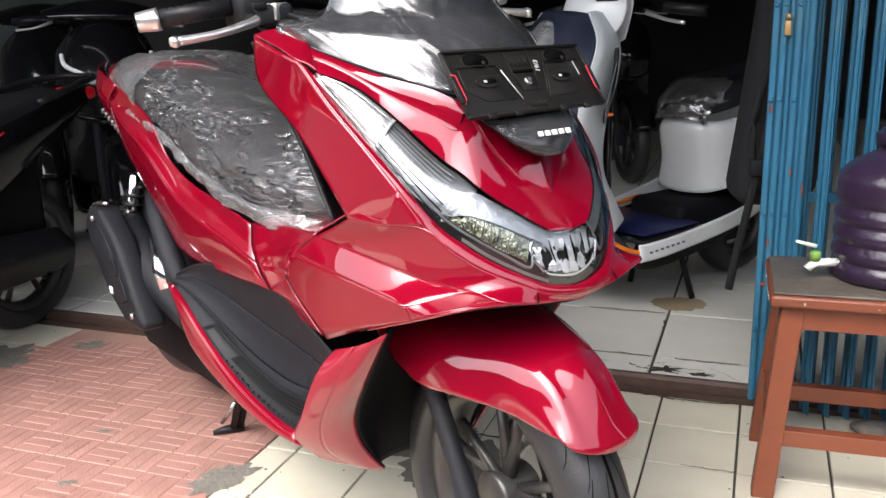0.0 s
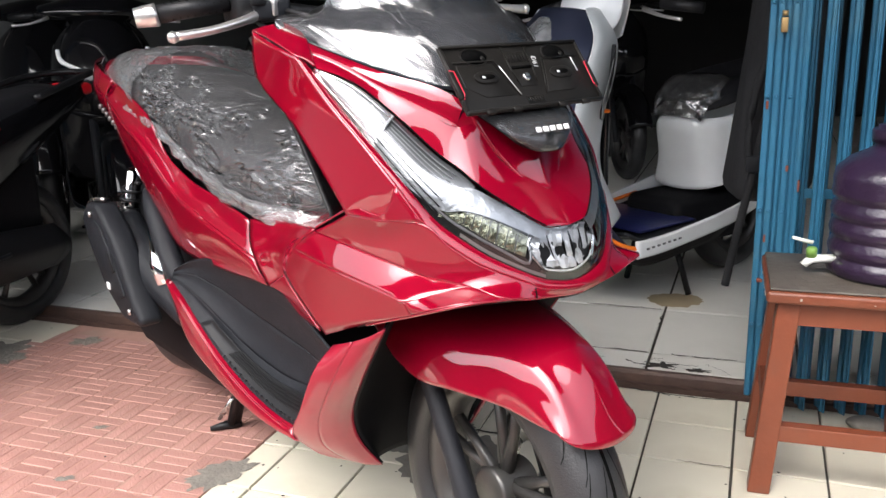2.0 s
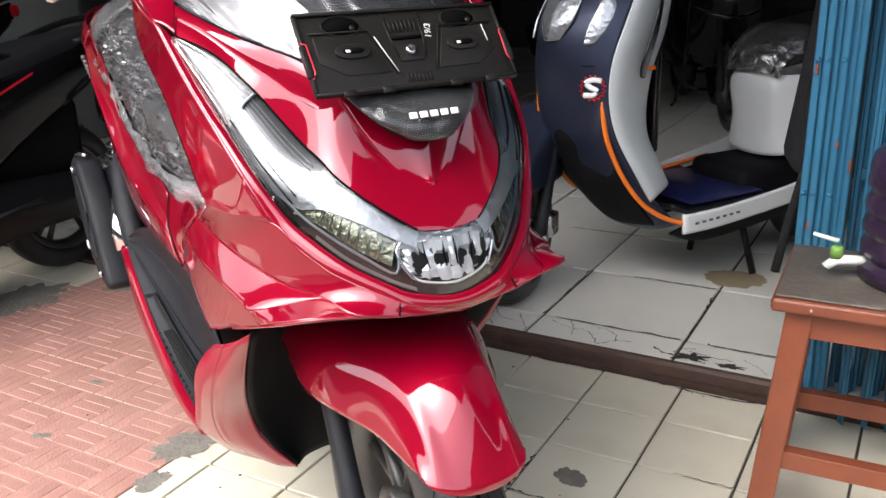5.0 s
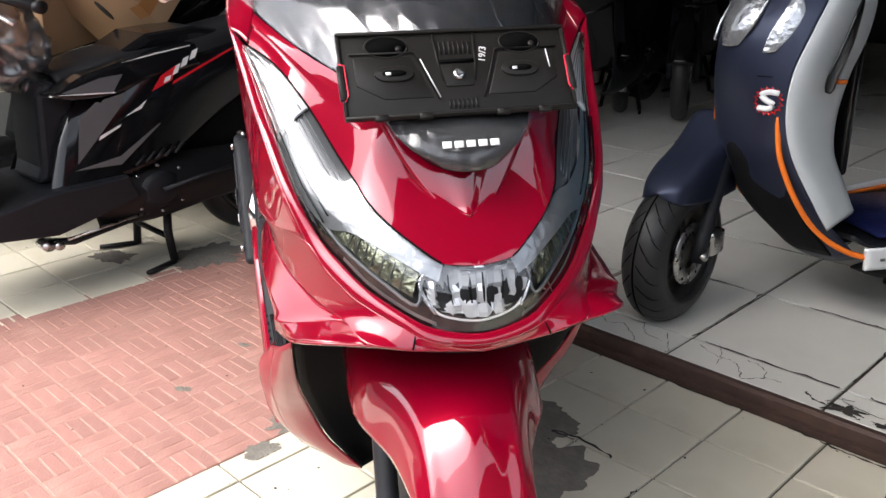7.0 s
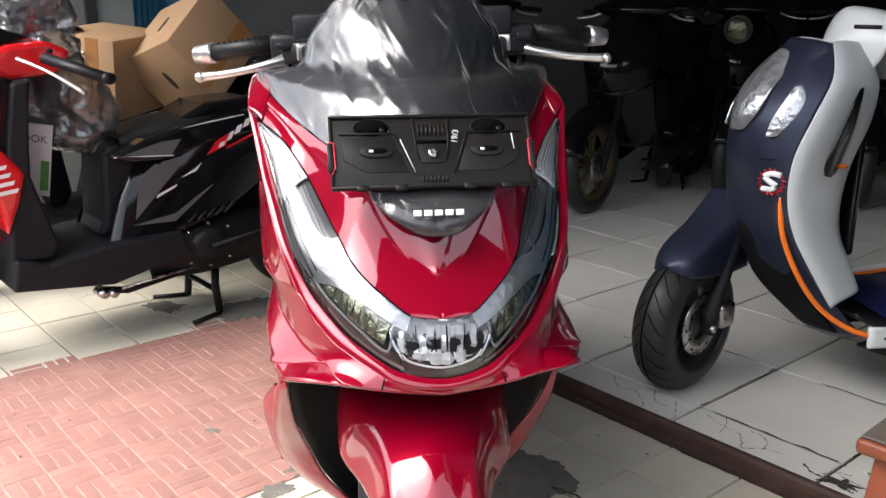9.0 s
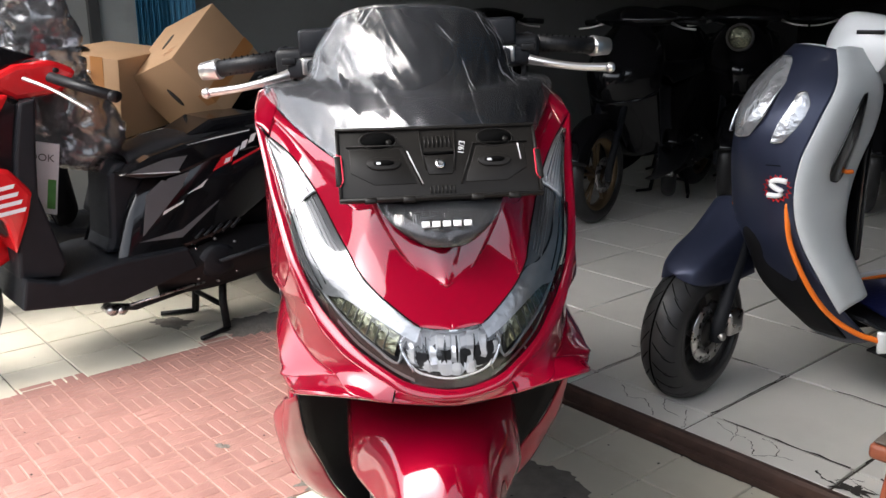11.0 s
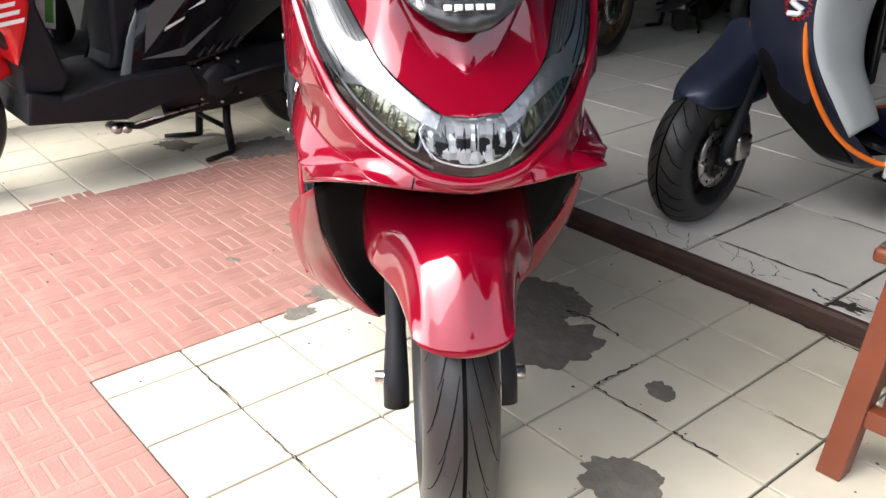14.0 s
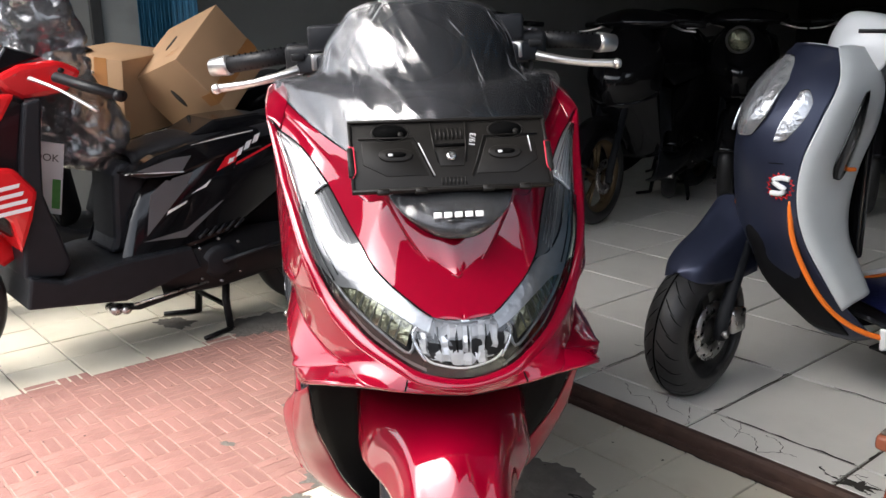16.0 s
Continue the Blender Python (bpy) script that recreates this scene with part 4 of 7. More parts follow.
# fender
FEN = [[(-.185, -.112, .545), (-.185, -.132, .52), (-.120, -.131, .470)],
       [(-.10, -.092, .560), (-.085, -.126, .52), (-.048, -.131, .456)],
       [(-.02, -.066, .560), (.01, -.104, .52), (.03, -.121, .462)],
       [(.085, -.048, .545), (.095, -.080, .507), (.105, -.089, .455)],
       [(.165, -.040, .508), (.17, -.064, .478), (.172, -.074, .445)],
       [(.231, -.036, .424), (.221, -.058, .434), (.208, -.069, .442)]]
MIDL = [(-.20, 0, .545), (-.10, 0, .572), (-.01, 0, .568), (.095, 0, .552), (.175, 0, .518), (.237, 0, .420)]
fen_rows = [[f[2], tuple(Vector(f[2]).lerp(Vector(f[1]), .5) + Vector((0, -.002, 0))), f[1], tuple(Vector(f[1]).lerp(Vector(f[0]), .55) + Vector((.001, -.004, .003))), f[0], tuple(Vector(f[0]).lerp(Vector(m), .5) + Vector((.0005, 0, .0025))), m] for f, m in zip(FEN, MIDL)]
fen_rows[-1] = [tuple(Vector((.206, 0, .443)).lerp(Vector((.238, 0, .420)), math.cos(a)) + Vector((0, -.069 * math.sin(a), 0))) for a in np.linspace(math.pi / 2, 0, 7)]
fender = part("front_fender", surface(full(fen_rows), 4, 7), RED, pcx, "red front fender", solid=0.003)
wheel(pcx, (0.005, 0, .255), .255, .11, .178, 5, RIM, .11, .065, "front_wheel")
wheel(pcx, (-1.262, 0, .328), .245, .125, .165, 5, RIM, .0, .05, "rear_wheel", tread=False)
for s in (-1, 1):
    leg = part("fork_leg", tube([(.030, s * .088, .205), (.020, s * .088, .245), (-.02, s * .086, .315), (-.09, s * .086, .44), (-.14, s * .086, .54)], [.021, .021, .0165, .0165, .0165], 14), MATTE, pcx, "dark grey fork leg")
    part("axle_nut", tube([(.012, s * .07, .248), (.012, s * .122, .248)], .0115, 6), STEEL, leg)
    part("fork_tube", tube([(-.13, s * .086, .52), (-.19, s * .086, .64)], .0145, 12), CHROME, pcx, "chrome fork tube")

# the front wheel stands turned a little
STEERED = Matrix.Translation((-.05, 0, 0)) @ Matrix.Rotation(radians(-5), 4, "Z") @ Matrix.Translation((.05, 0, 0))
for o in pcx.children:
    if o.name.split(".")[0] in ("front_fender", "front_wheel", "fork_leg", "fork_tube"):
        o.matrix_basis = STEERED

# handlebar
for s in (-1, 1):
    g = part("grip", tube([(-.452, s * .338, 1.026), (-.419, s * .229, 1.038)], .0155, 14), BLACK, pcx, "black ribbed rubber grip")
    part("bar_end", tube([(-.463, s * .372, 1.022), (-.454, s * .344, 1.025), (-.452, s * .338, 1.026)], [.0155, .0185, .0185], 16), ALU, g)
    part("switch_box", block((-.05, -.035, -.03), (.03, .035, .025), Matrix.Translation((-.43, s * .195, 1.02)), 2, .01), BLACK, pcx)
    lv = part("brake_lever", tube([(-.357, s * .346, .992), (-.352, s * .285, .998), (-.357, s * .225, 1.010), (-.380, s * .18, 1.022)], [.0075, .0065, .0075, .011], 8, 5), ALU, pcx, "pale aluminium brake lever")
    part("lever_ball", lathe([(0.0, -.0095), (.007, -.007), (.0098, 0), (.007, .007), (0.0, .0095)], 14, "y", (-.357, s * .349, .9915)), ALU, lv)
    part("handlebar", tube([(-.43, s * .2, 1.02), (-.4, s * .1, 1.0), (-.39, 0, .985)], .013, 10, 4), BLACK, pcx)

# seat, and the clear bag pulled over it
seat = part("seat", surface(full([[(-.30, -.06, .70), (-.30, -.03, .72), (-.3, 0, .73)], [(-.42, -.15, .67), (-.42, -.10, .755), (-.42, 0, .77)], [(-.62, -.175, .70), (-.62, -.13, .775), (-.62, 0, .785)],
                                  [(-.80, -.17, .75), (-.84, -.12, .83), (-.86, 0, .85)], [(-1.05, -.15, .80), (-1.05, -.1, .875), (-1.05, 0, .885)], [(-1.35, -.09, .84), (-1.36, -.05, .88), (-1.36, 0, .885)]]), 5, 5), SEATCLOTH, pcx, "black vinyl seat", solid=0.01)
BAGR = [[(-.225, -.10, .67), (-.21, -.08, .74), (-.23, -.03, .79), (-.24, 0, .80)], [(-.38, -.175, .685), (-.36, -.165, .75), (-.38, -.10, .815), (-.38, 0, .825)], [(-.60, -.19, .715), (-.58, -.185, .775), (-.60, -.12, .84), (-.60, 0, .855)],
        [(-.82, -.185, .785), (-.82, -.18, .84), (-.84, -.12, .895), (-.85, 0, .91)], [(-1.02, -.175, .83), (-1.02, -.165, .88), (-1.03, -.1, .925), (-1.03, 0, .935)], [(-1.20, -.16, .84), (-1.20, -.14, .885), (-1.21, -.09, .925), (-1.21, 0, .93)]]
bag = part("seat_bag", surface(full(BAGR), 28, 26), BAG, pcx, "crinkled clear plastic bag over the seat")
for v in bag.data.vertices:
    q = Vector((v.co.x * 11, v.co.y * 14, v.co.z * 12 + v.co.x * 4))
    q += noise.noise_vector(q * .9) * .35
    d1, d2 = noise.voronoi(q)[0][:2]
    e1 = noise.voronoi(q * 2.4 + Vector((5, 1, 2)))[0][0]
    v.co += v.normal * (.011 * d1 - .007 * min(.5, d2 - d1) + .0030 * e1) * (1 if v.normal.z > -.2 else -1)
tagged(part("crinkle", creases(BAGR, 60, 9, (0, 0, .008), .25, .09, .6), CREASE, bag), "white creases in the plastic bag", kind="stuff")
flap = part("bag_flap", surface(full([[(x, y * 1.03 - (.004 if y else 0), z + .006) for x, y, z in r] for r in (mixrow(BAGR[3], BAGR[4], .75), mixrow(BAGR[4], BAGR[5], .3), mixrow(BAGR[4], BAGR[5], .75), [(x - .02, y, z - .004) for x, y, z in BAGR[5]])]), 10, 8), BAGEDGE, bag, "smooth milky turned hem of the bag")
for v in flap.data.vertices:
    v.co += Vector((0, 0, 1)) * .006 * noise.fractal(v.co * 16, 1, 2, 3)
hem = part("bag_hem", surface([[(x, y - .004, z + .004) for x, y, z in [r[0] for r in BAGR]], [(x + .01, y - .012, z - .010 + .006 * math.sin(9 * x)) for x, y, z in [r[0] for r in BAGR]], [(x + .02, y - .010, z - .022 + .008 * math.sin(23 * x)) for x, y, z in [r[0] for r in BAGR]]], 12, 6), BAGEDGE, bag, "loose hem of the bag")
for v in hem.data.vertices:
    v.co += Vector((0, 1, .4)) * .008 * noise.fractal(v.co * 25, 1, 2, 3)

# exhaust, rear suspension, stand
muf = part("muffler", tube([(-.86, -.150, .36), (-.95, -.165, .42), (-1.05, -.17, .47), (-1.15, -.17, .53)], [.030, .042, .046, .044], 22, 6), MATTE, pcx, "matte dark grey muffler")
ON_SIDE = Matrix(((1, 0, 0, 0), (0, 0, 1, -.245), (0, 1, 0, 0), (0, 0, 0, 1)))
part("heat_shield", prism([(-1.228, .545), (-1.185, .588), (-1.120, .592), (-1.035, .530), (-.985, .462), (-.945, .398), (-.905, .355), (-.925, .338), (-1.023, .338), (-1.115, .388), (-1.195, .480)], .055, ON_SIDE, .012), MATTE, muf, "dark grey plastic heat shield")
part("shield_panel", prism([(-1.175, .510), (-1.13, .555), (-1.10, .545), (-1.03, .470), (-.985, .400), (-1.02, .385), (-1.10, .420)], .006, Matrix.Translation((0, -.004, 0)) @ ON_SIDE, .002), MATTE, muf, "raised flat panel of the shield")
part("shield_slot", block((-1.085, -.2515, .398), (-1.065, -.248, .415), width=.002), PALEPLASTIC, muf, "pale cut-out in the shield")
part("shield_notch", prism([(-1.06, .49), (-1.04, .49), (-1.02, .455), (-1.035, .445)], .004, Matrix.Translation((0, -.008, 0)) @ ON_SIDE, .001), BLACK, muf)
for x, z in ((-.96, .37), (-1.15, .565)):
    part("shield_bolt", lathe([(0, -.004), (.007, -.003), (.007, .004)], 10, "y", (x, -.249, z)), STEEL, muf)
part("shield_cap", tube([(-1.215, -.235, .560), (-1.18, -.23, .592), (-1.12, -.22, .600)], .005, 8, 3), STEEL, muf, "bright edge of the shield end")
part("muffler_tip", tube([(-1.15, -.175, .53), (-1.20, -.175, .555)], [.030, .028], 18), STEEL, muf, "bright steel tip")
for s in (-1, 1):
    sh = part("shock_absorber", tube([(-1.12, s * .145, .66), (-1.27, s * .15, .36)], .014, 10), CHROME, pcx, "chrome rear shock")
    coil = []
    for k in range(90):
        f = k / 89
        a = f * 2 * math.pi * 9
        c = Vector((-1.13, s * .145, .63)).lerp(Vector((-1.24, s * .15, .42)), f)
        coil.append(c + Vector((.024 * math.cos(a), .024 * math.sin(a), 0)))
    part("coil_spring", tube(coil, .0042, 5), BLACK, sh, "black coil spring")
    part("passenger_peg", tube([(-.828, s * .212, .457), (-.850, s * .212, .495), (-.900, s * .205, .560)], [.017, .020, .006], 10), CHROME, pcx, "polished folded passenger peg")
    part("peg_bracket", tube([(-.79, s * .195, .47), (-.85, s * .192, .53), (-.93, s * .180, .60), (-.99, s * .165, .63)], [.022, .026, .022, .012], 10, 4), MATTE, pcx, "black passenger peg bracket")
    y_ = -.012 + s * .008
    lg = part("centre_stand_leg", tube([(-.88, y_ - .02, .20), (-.935, y_, .11), (-.984, y_, .010)], [.013, .012, .010], 8), BLACK, pcx, "black stand leg")
    part("stand_foot", tube([(-.980, y_ + .010, .010), (-.990, -.030, .010), (-1.001, -.068, .008)], [.012, .012, .006], 8), BLACK, lg)
    part("stand_brace", tube([(-.940, y_ - .01, .10), (-.985, -.050, .035)], .005, 6), STEEL, lg)
part("rear_fender", surface(arc_fender((-1.262, 0, .328), .285, .15, 60, 170), 4, 4), BLACK, pcx, "black rear mudguard", solid=.004)
part("swing_arm", block((-1.28, -.11, .29), (-.86, -.07, .35), width=.015), MATTE, pcx)
for s in (-1, 1):
    for k in range(7):
        part("name_bar", block((-1.06 - .018 * k, s * .181, .756 + .008 * k), (-1.071 - .018 * k, s * .189, .767 + .008 * k)), DECALGREY_, pcx)
    part("grab_rail", tube([(-1.02, s * .165, .80), (-1.12, s * .16, .85), (-1.24, s * .125, .89), (-1.36, s * .07, .90)], [.012, .018, .016, .012], 10, 4), RED, pcx, "red painted grab rail")
for s in (-1, 1):
    for k in range(9):
        c = Vector((-.449, s * .328, 1.0271)).lerp(Vector((-.422, s * .240, 1.0368)), k / 8)
        part("grip_rib", tube([c + Vector((.004, 0, .0158)), c + Vector((.016, -s * .006, .004)), c + Vector((.012, -s * .010, -.011))], .0017, 5, 3), GROOVE, pcx)
    part("lever_perch", block((-.035, -.03, -.018), (.03, .03, .014), Matrix.Translation((-.405, s * .175, 1.012)) @ Matrix.Rotation(radians(12 * s), 4, "Z"), 2, .006), MATTE, pcx, "black lever bracket")
    part("mirror_boss", lathe([(0, 0), (.014, 0), (.014, .022), (.010, .026), (0, .026)], 14, "z", (-.425, s * .165, 1.035)), BLACK, pcx, "black mirror socket")
    part("switch_button", block((-.385, s * .205 - .012, 1.018), (-.376, s * .205 + .012, 1.03), width=.002), BLACK, pcx)
    part("throttle_cable", tube([(-.42, s * .20, 1.0), (-.36, s * .19, .975), (-.31, s * .13, .97)], .0045, 6, 4), BLACK, pcx)
    part("brake_hose", tube([(-.41, s * .16, 1.01), (-.33, s * .15, 1.0), (-.30, s * .1, .97)], .005, 6, 4), BLACK, pcx)
    part("reservoir", block((-.44, s * .155 - .032, 1.030), (-.385, s * .155 + .032, 1.075), width=.006), MATTE, pcx, "black fluid reservoir")
    part("lever_bracket", block((-.012, -.016, -.012), (.016, .014, .016), Matrix.Translation((-.392, s * .172, 1.012)) @ Matrix.Rotation(radians(-20 * s), 4, "Z"), 2, .003), ALU, pcx, "pale aluminium lever pivot")
    part("clamp_ring", tube([(-.443, s * .222, 1.024), (-.440, s * .210, 1.026)], .0225, 18), MATTE, pcx, "black clamp beside the grip")

# the handlebar is turned with the wheel
BAR = Matrix.Translation((-.2, 0, 1.0)) @ Matrix.Rotation(radians(-6), 4, Vector((-.44, 0, .9))) @ Matrix.Translation((.2, 0, -1.0))
for o in pcx.children:
    kind_ = o.name.split(".")[0]
    if kind_ in ("grip", "brake_lever", "grip_rib"):
        o.matrix_basis = BAR
    elif kind_ in ("switch_box", "handlebar", "lever_perch", "mirror_boss", "switch_button", "throttle_cable", "brake_hose", "reservoir", "lever_bracket", "clamp_ring"):
        o.matrix_basis = BAR @ Matrix.Translation((.025, 0, .012))

# ---------- step-through scooters ----------
def paint(name, col, rough=0.3, coat=0.6, metal=0.0, vary=0.06):
    return mat(name, col, rough, metal, coat, vary=vary, scale=14, rvar=0.05)


NAVY = mat("matte_navy_paint", (0.028, 0.034, 0.062), 0.38, 0.5, 0.1, vary=0.1, scale=300, rvar=0.05)
WHITEP = paint("pearl_white_paint", (0.74, 0.76, 0.77), 0.3, 0.5)
PALEGREY = mat("pale_grey_plastic", (0.55, 0.58, 0.59), 0.42, vary=0.05, scale=20, bump=0.05, bscale=500)
BRIGHTRED = paint("bright_red_paint", (0.62, 0.012, 0.016), 0.25, 0.7)
ORANGE = mat("orange_stripe", (0.85, 0.19, 0.02), 0.4, vary=0.05)
DECALWHITE = mat("white_decal", (0.78, 0.78, 0.78), 0.4, vary=0.05)
DECALGREY = mat("grey_decal", (0.105, 0.108, 0.114), 0.4, vary=0.12, scale=30)
DECALRED = mat("red_decal", (0.6, 0.01, 0.02), 0.35, vary=0.06)
BLUEVINYL = mat("blue_vinyl_mat", (0.012, 0.016, 0.07), 0.3, vary=0.2, scale=30, bump=0.2, bscale=60)


def decal(parent, name, pts, material, depth=0.0012):
    """A flat sticker through points of a side surface (x, y, z), slightly proud."""
    bm = bmesh.new()
    vs = [bm.verts.new(p) for p in pts]
    bm.faces.new(vs)
    return part(name, bm, material, parent, smooth=False, solid=depth)


def step_scooter(name, label, m, front=GLOSS, body=GLOSS, cover=None, wheel_r=0.25, group="", detail=48, rim_mat=None, bar=(0.0, 0.0), rake=0.0, upper=None, squat=1.0):
    t = thing(name, label, "motor scooter", m, group)
    cover = cover or front
    bx, bz = bar
    lean = lambda rows: [[(x - rake * max(0.0, z - .55) / .4, y, z) for x, y, z in r] for r in rows]
    shift = lambda pts: [(x + bx, y, z + bz) for x, y, z in pts]
    wb = 1.256
    wheel(t, (0, 0, wheel_r), wheel_r, 0.085, wheel_r - 0.065, 5, rim_mat, .09, .045, "front_wheel", tread=False, detail=detail)
    wheel(t, (-wb, 0, wheel_r), wheel_r, 0.095, wheel_r - 0.065, 5, rim_mat, .0, .045, "rear_wheel", tread=False, detail=detail)
    for s in (-1, 1):
        part("fork_leg", tube([(0, s * .07, wheel_r - .03), (-.005, s * .07, wheel_r + .02), (-.16, s * .07, .60)], [.018, .02, .017], 10), MATTE, t)
        part("grip", tube(shift([(-.47, s * .34, .985), (-.43, s * .22, .995)]), .0165, 12), BLACK, t)
        part("brake_lever", tube(shift([(-.37, s * .33, .955), (-.375, s * .26, .962), (-.40, s * .19, .985)]), [.0055, .005, .008], 8, 4), ALU, t)
        part("handlebar", tube(shift([(-.43, s * .24, .995), (-.40, s * .12, .985), (-.39, 0, .98)]), .012, 8, 3), BLACK, t)
    part("front_fender", surface(arc_fender((0, 0, wheel_r), wheel_r + .035, .13, 18, 150), 4, 4), front, t, solid=0.004)
    # nose
    nose = [[(-.33, -.10, .965), (-.27, -.06, .975), (-.25, 0, .98)],
            [(-.32, -.18, .88), (-.20, -.13, .87), (-.13, 0, .87)],
            [(-.30, -.205, .77), (-.17, -.16, .74), (-.05, 0, .72)],
            [(-.26, -.20, .66), (-.17, -.13, .62), (-.09, 0, .60)],
            [(-.30, -.195, .50), (-.23, -.10, .47), (-.20, 0, .46)],
            [(-.36, -.19, .33), (-.31, -.10, .31), (-.30, 0, .31)]]
    part("front_cover", surface(full(lean(nose[3:])), 5, 5), front, t, solid=0.005)
    part("upper_cover", surface(full(lean(nose[:4])), 5, 5), upper or front, t, solid=0.005)
    for s in (-1, 1):
        part("headlight", surface([[(x + .008 - rake * max(0.0, z - .55) / .4, y * s, z + .004) for x, y, z in r] for r in
                                   [[(-.215, -.135, .845), (-.17, -.08, .82), (-.125, -.02, .80)], [(-.205, -.155, .80), (-.145, -.09, .77), (-.095, -.02, .755)], [(-.20, -.155, .765), (-.125, -.09, .73), (-.07, -.02, .725)]]], 5, 5), REFLECTOR, t, "clear headlight lens", solid=0.006)
    part("handlebar_cover", surface(full([shift(r) for r in [[(-.30, -.03, .95), (-.29, -.02, .96), (-.285, 0, .96)], [(-.34, -.21, 1.0), (-.28, -.1, 1.005), (-.26, 0, 1.01)], [(-.40, -.22, 1.03), (-.36, -.1, 1.06), (-.34, 0, 1.07)],
                                          [(-.44, -.16, 1.02), (-.46, -.08, 1.02), (-.46, 0, 1.02)], [(-.43, -.1, .94), (-.43, -.05, .93), (-.43, 0, .93)]]]), 5, 5), cover, t, solid=0.005)
    part("leg_shield", surface(full(lean([[(-.33, -.10, .965), (-.40, -.06, .95), (-.42, 0, .95)], [(-.32, -.18, .85), (-.40, -.12, .83), (-.44, 0, .83)], [(-.28, -.20, .66), (-.40, -.12, .62), (-.45, 0, .62)], [(-.36, -.19, .33), (-.44, -.12, .33), (-.50, 0, .36)]])), 5, 5), MATTE, t, "black inner leg shield", solid=0.006)
    # floor and body
    part("floorboard", surface(full([[(-.33, -.19, .36), (-.36, -.12, .33), (-.37, 0, .33)], [(-.43, -.19, .305), (-.44, -.12, .305), (-.44, 0, .31)], [(-.68, -.185, .30), (-.68, -.12, .30), (-.68, 0, .31)], [(-.80, -.16, .32), (-.80, -.1, .32), (-.8, 0, .33)]]), 4, 4), MATTE, t, "black ribbed floorboard", solid=0.008)
    for s in (-1, 1):
        side = lambda rows: [[(x, y * s, z) for x, y, z in r] for r in rows]
        part("floor_skirt", surface(side([[(-.31, -.195, .37), (-.43, -.195, .305), (-.68, -.19, .30), (-.9, -.16, .36)], [(-.30, -.185, .24), (-.40, -.18, .20), (-.66, -.175, .225), (-.9, -.15, .30)], [(-.32, -.12, .19), (-.42, -.12, .175), (-.66, -.12, .20), (-.9, -.11, .28)]]), 5, 4), MATTE, t, "black textured floor skirt", solid=0.005)
        part("side_panel", surface(side([[(-.70, -.07, .64), (-.86, -.145, .70), (-1.10, -.15, .75), (-1.40, -.10, .83), (-1.56, -.05, .86)], [(-.63, -.11, .50), (-.84, -.165, .56), (-1.10, -.165, .66), (-1.40, -.11, .76), (-1.57, -.05, .81)], [(-.58, -.15, .315), (-.86, -.165, .36), (-1.10, -.14, .52), (-1.38, -.09, .68), (-1.55, -.04, .77)]]), 5, 5), body, t, solid=0.005)
    part("seat_front_panel", surface(full([[(-.70, -.07, .64), (-.68, -.04, .65), (-.68, 0, .65)], [(-.63, -.11, .5), (-.61, -.06, .5), (-.61, 0, .5)], [(-.58, -.15, .315), (-.57, -.07, .315), (-.57, 0, .315)]]), 4, 4), MATTE, t, solid=0.005)
    part("seat", surface(full([[(-.66, -.10, .665), (-.66, -.06, .70), (-.66, 0, .705)], [(-.80, -.135, .69), (-.80, -.1, .745), (-.80, 0, .755)], [(-1.0, -.145, .72), (-1.0, -.11, .765), (-1.0, 0, .77)], [(-1.2, -.13, .77), (-1.2, -.1, .81), (-1.2, 0, .815)], [(-1.42, -.09, .82), (-1.43, -.06, .85), (-1.43, 0, .855)]]), 5, 5), SEATCLOTH, t, "black vinyl seat", solid=0.01)
    for s in (-1, 1):
        part("grab_rail", tube([(-1.30, s * .12, .82), (-1.45, s * .12, .87), (-1.58, s * .07, .89), (-1.60, 0, .89)], .013, 8, 4), BLACK, t)
    # engine side, stand, exhaust
    ec = part("engine_cover", surface([[(-.70, .10, .34), (-.84, .12, .38), (-1.05, .12, .37), (-1.30, .11, .34)], [(-.68, .15, .27), (-.84, .175, .29), (-1.05, .165, .29), (-1.33, .14, .27)], [(-.70, .12, .20), (-.84, .14, .19), (-1.05, .13, .21), (-1.30, .11, .21)]], 6, 6), BLACK, t, "dark ribbed engine cover", solid=0.03)
    part("cover_boss", lathe([(.0, .17), (.055, .172), (.06, .182), (.04, .19), (.0, .19)], 28, "y", (-.86, 0, .285)), MATTE, ec)
    for k in range(8):
        a = 2 * math.pi * k / 8
        part("cover_bolt", lathe([(0, .165), (.0045, .166), (.0045, .176), (0, .177)], 8, "y", (-.86 + .085 * math.cos(a), 0, .285 + .075 * math.sin(a))), STEEL, ec)
    part("frame_body", block((-1.3, -.1, .28), (-.72, .1, .62), width=.03), DARK, t)
    for s in (-1, 1):
        st = part("centre_stand_leg", tube([(-.92, s * .07, .22), (-.90, s * .10, .11), (-.90, s * .12, .008)], .012, 8), BLACK, t)
        part("stand_foot", tube([(-.90, s * .12, .009), (-.80, s * .16, .012)], [.009, .008], 8), BLACK, st)
    part("stand_bar", tube([(-.90, -.105, .09), (-.90, .105, .09)], .009, 8), BLACK, t)
    part("side_stand", tube([(-.56, .13, .185), (-.62, .15, .175), (-.76, .155, .20)], .012, 8), BLACK, t)
    part("stand_pivot", tube([(-.55, .12, .185), (-.55, .175, .185)], .016, 12), STEEL, t)
    ex = part("muffler", tube([(-.95, -.14, .27), (-1.1, -.15, .31), (-1.45, -.16, .40)], [.03, .055, .05], 14), MATTE, t)
    part("muffler_tip", tube([(-1.44, -.16, .40), (-1.49, -.16, .413)], .022, 12), STEEL, ex)
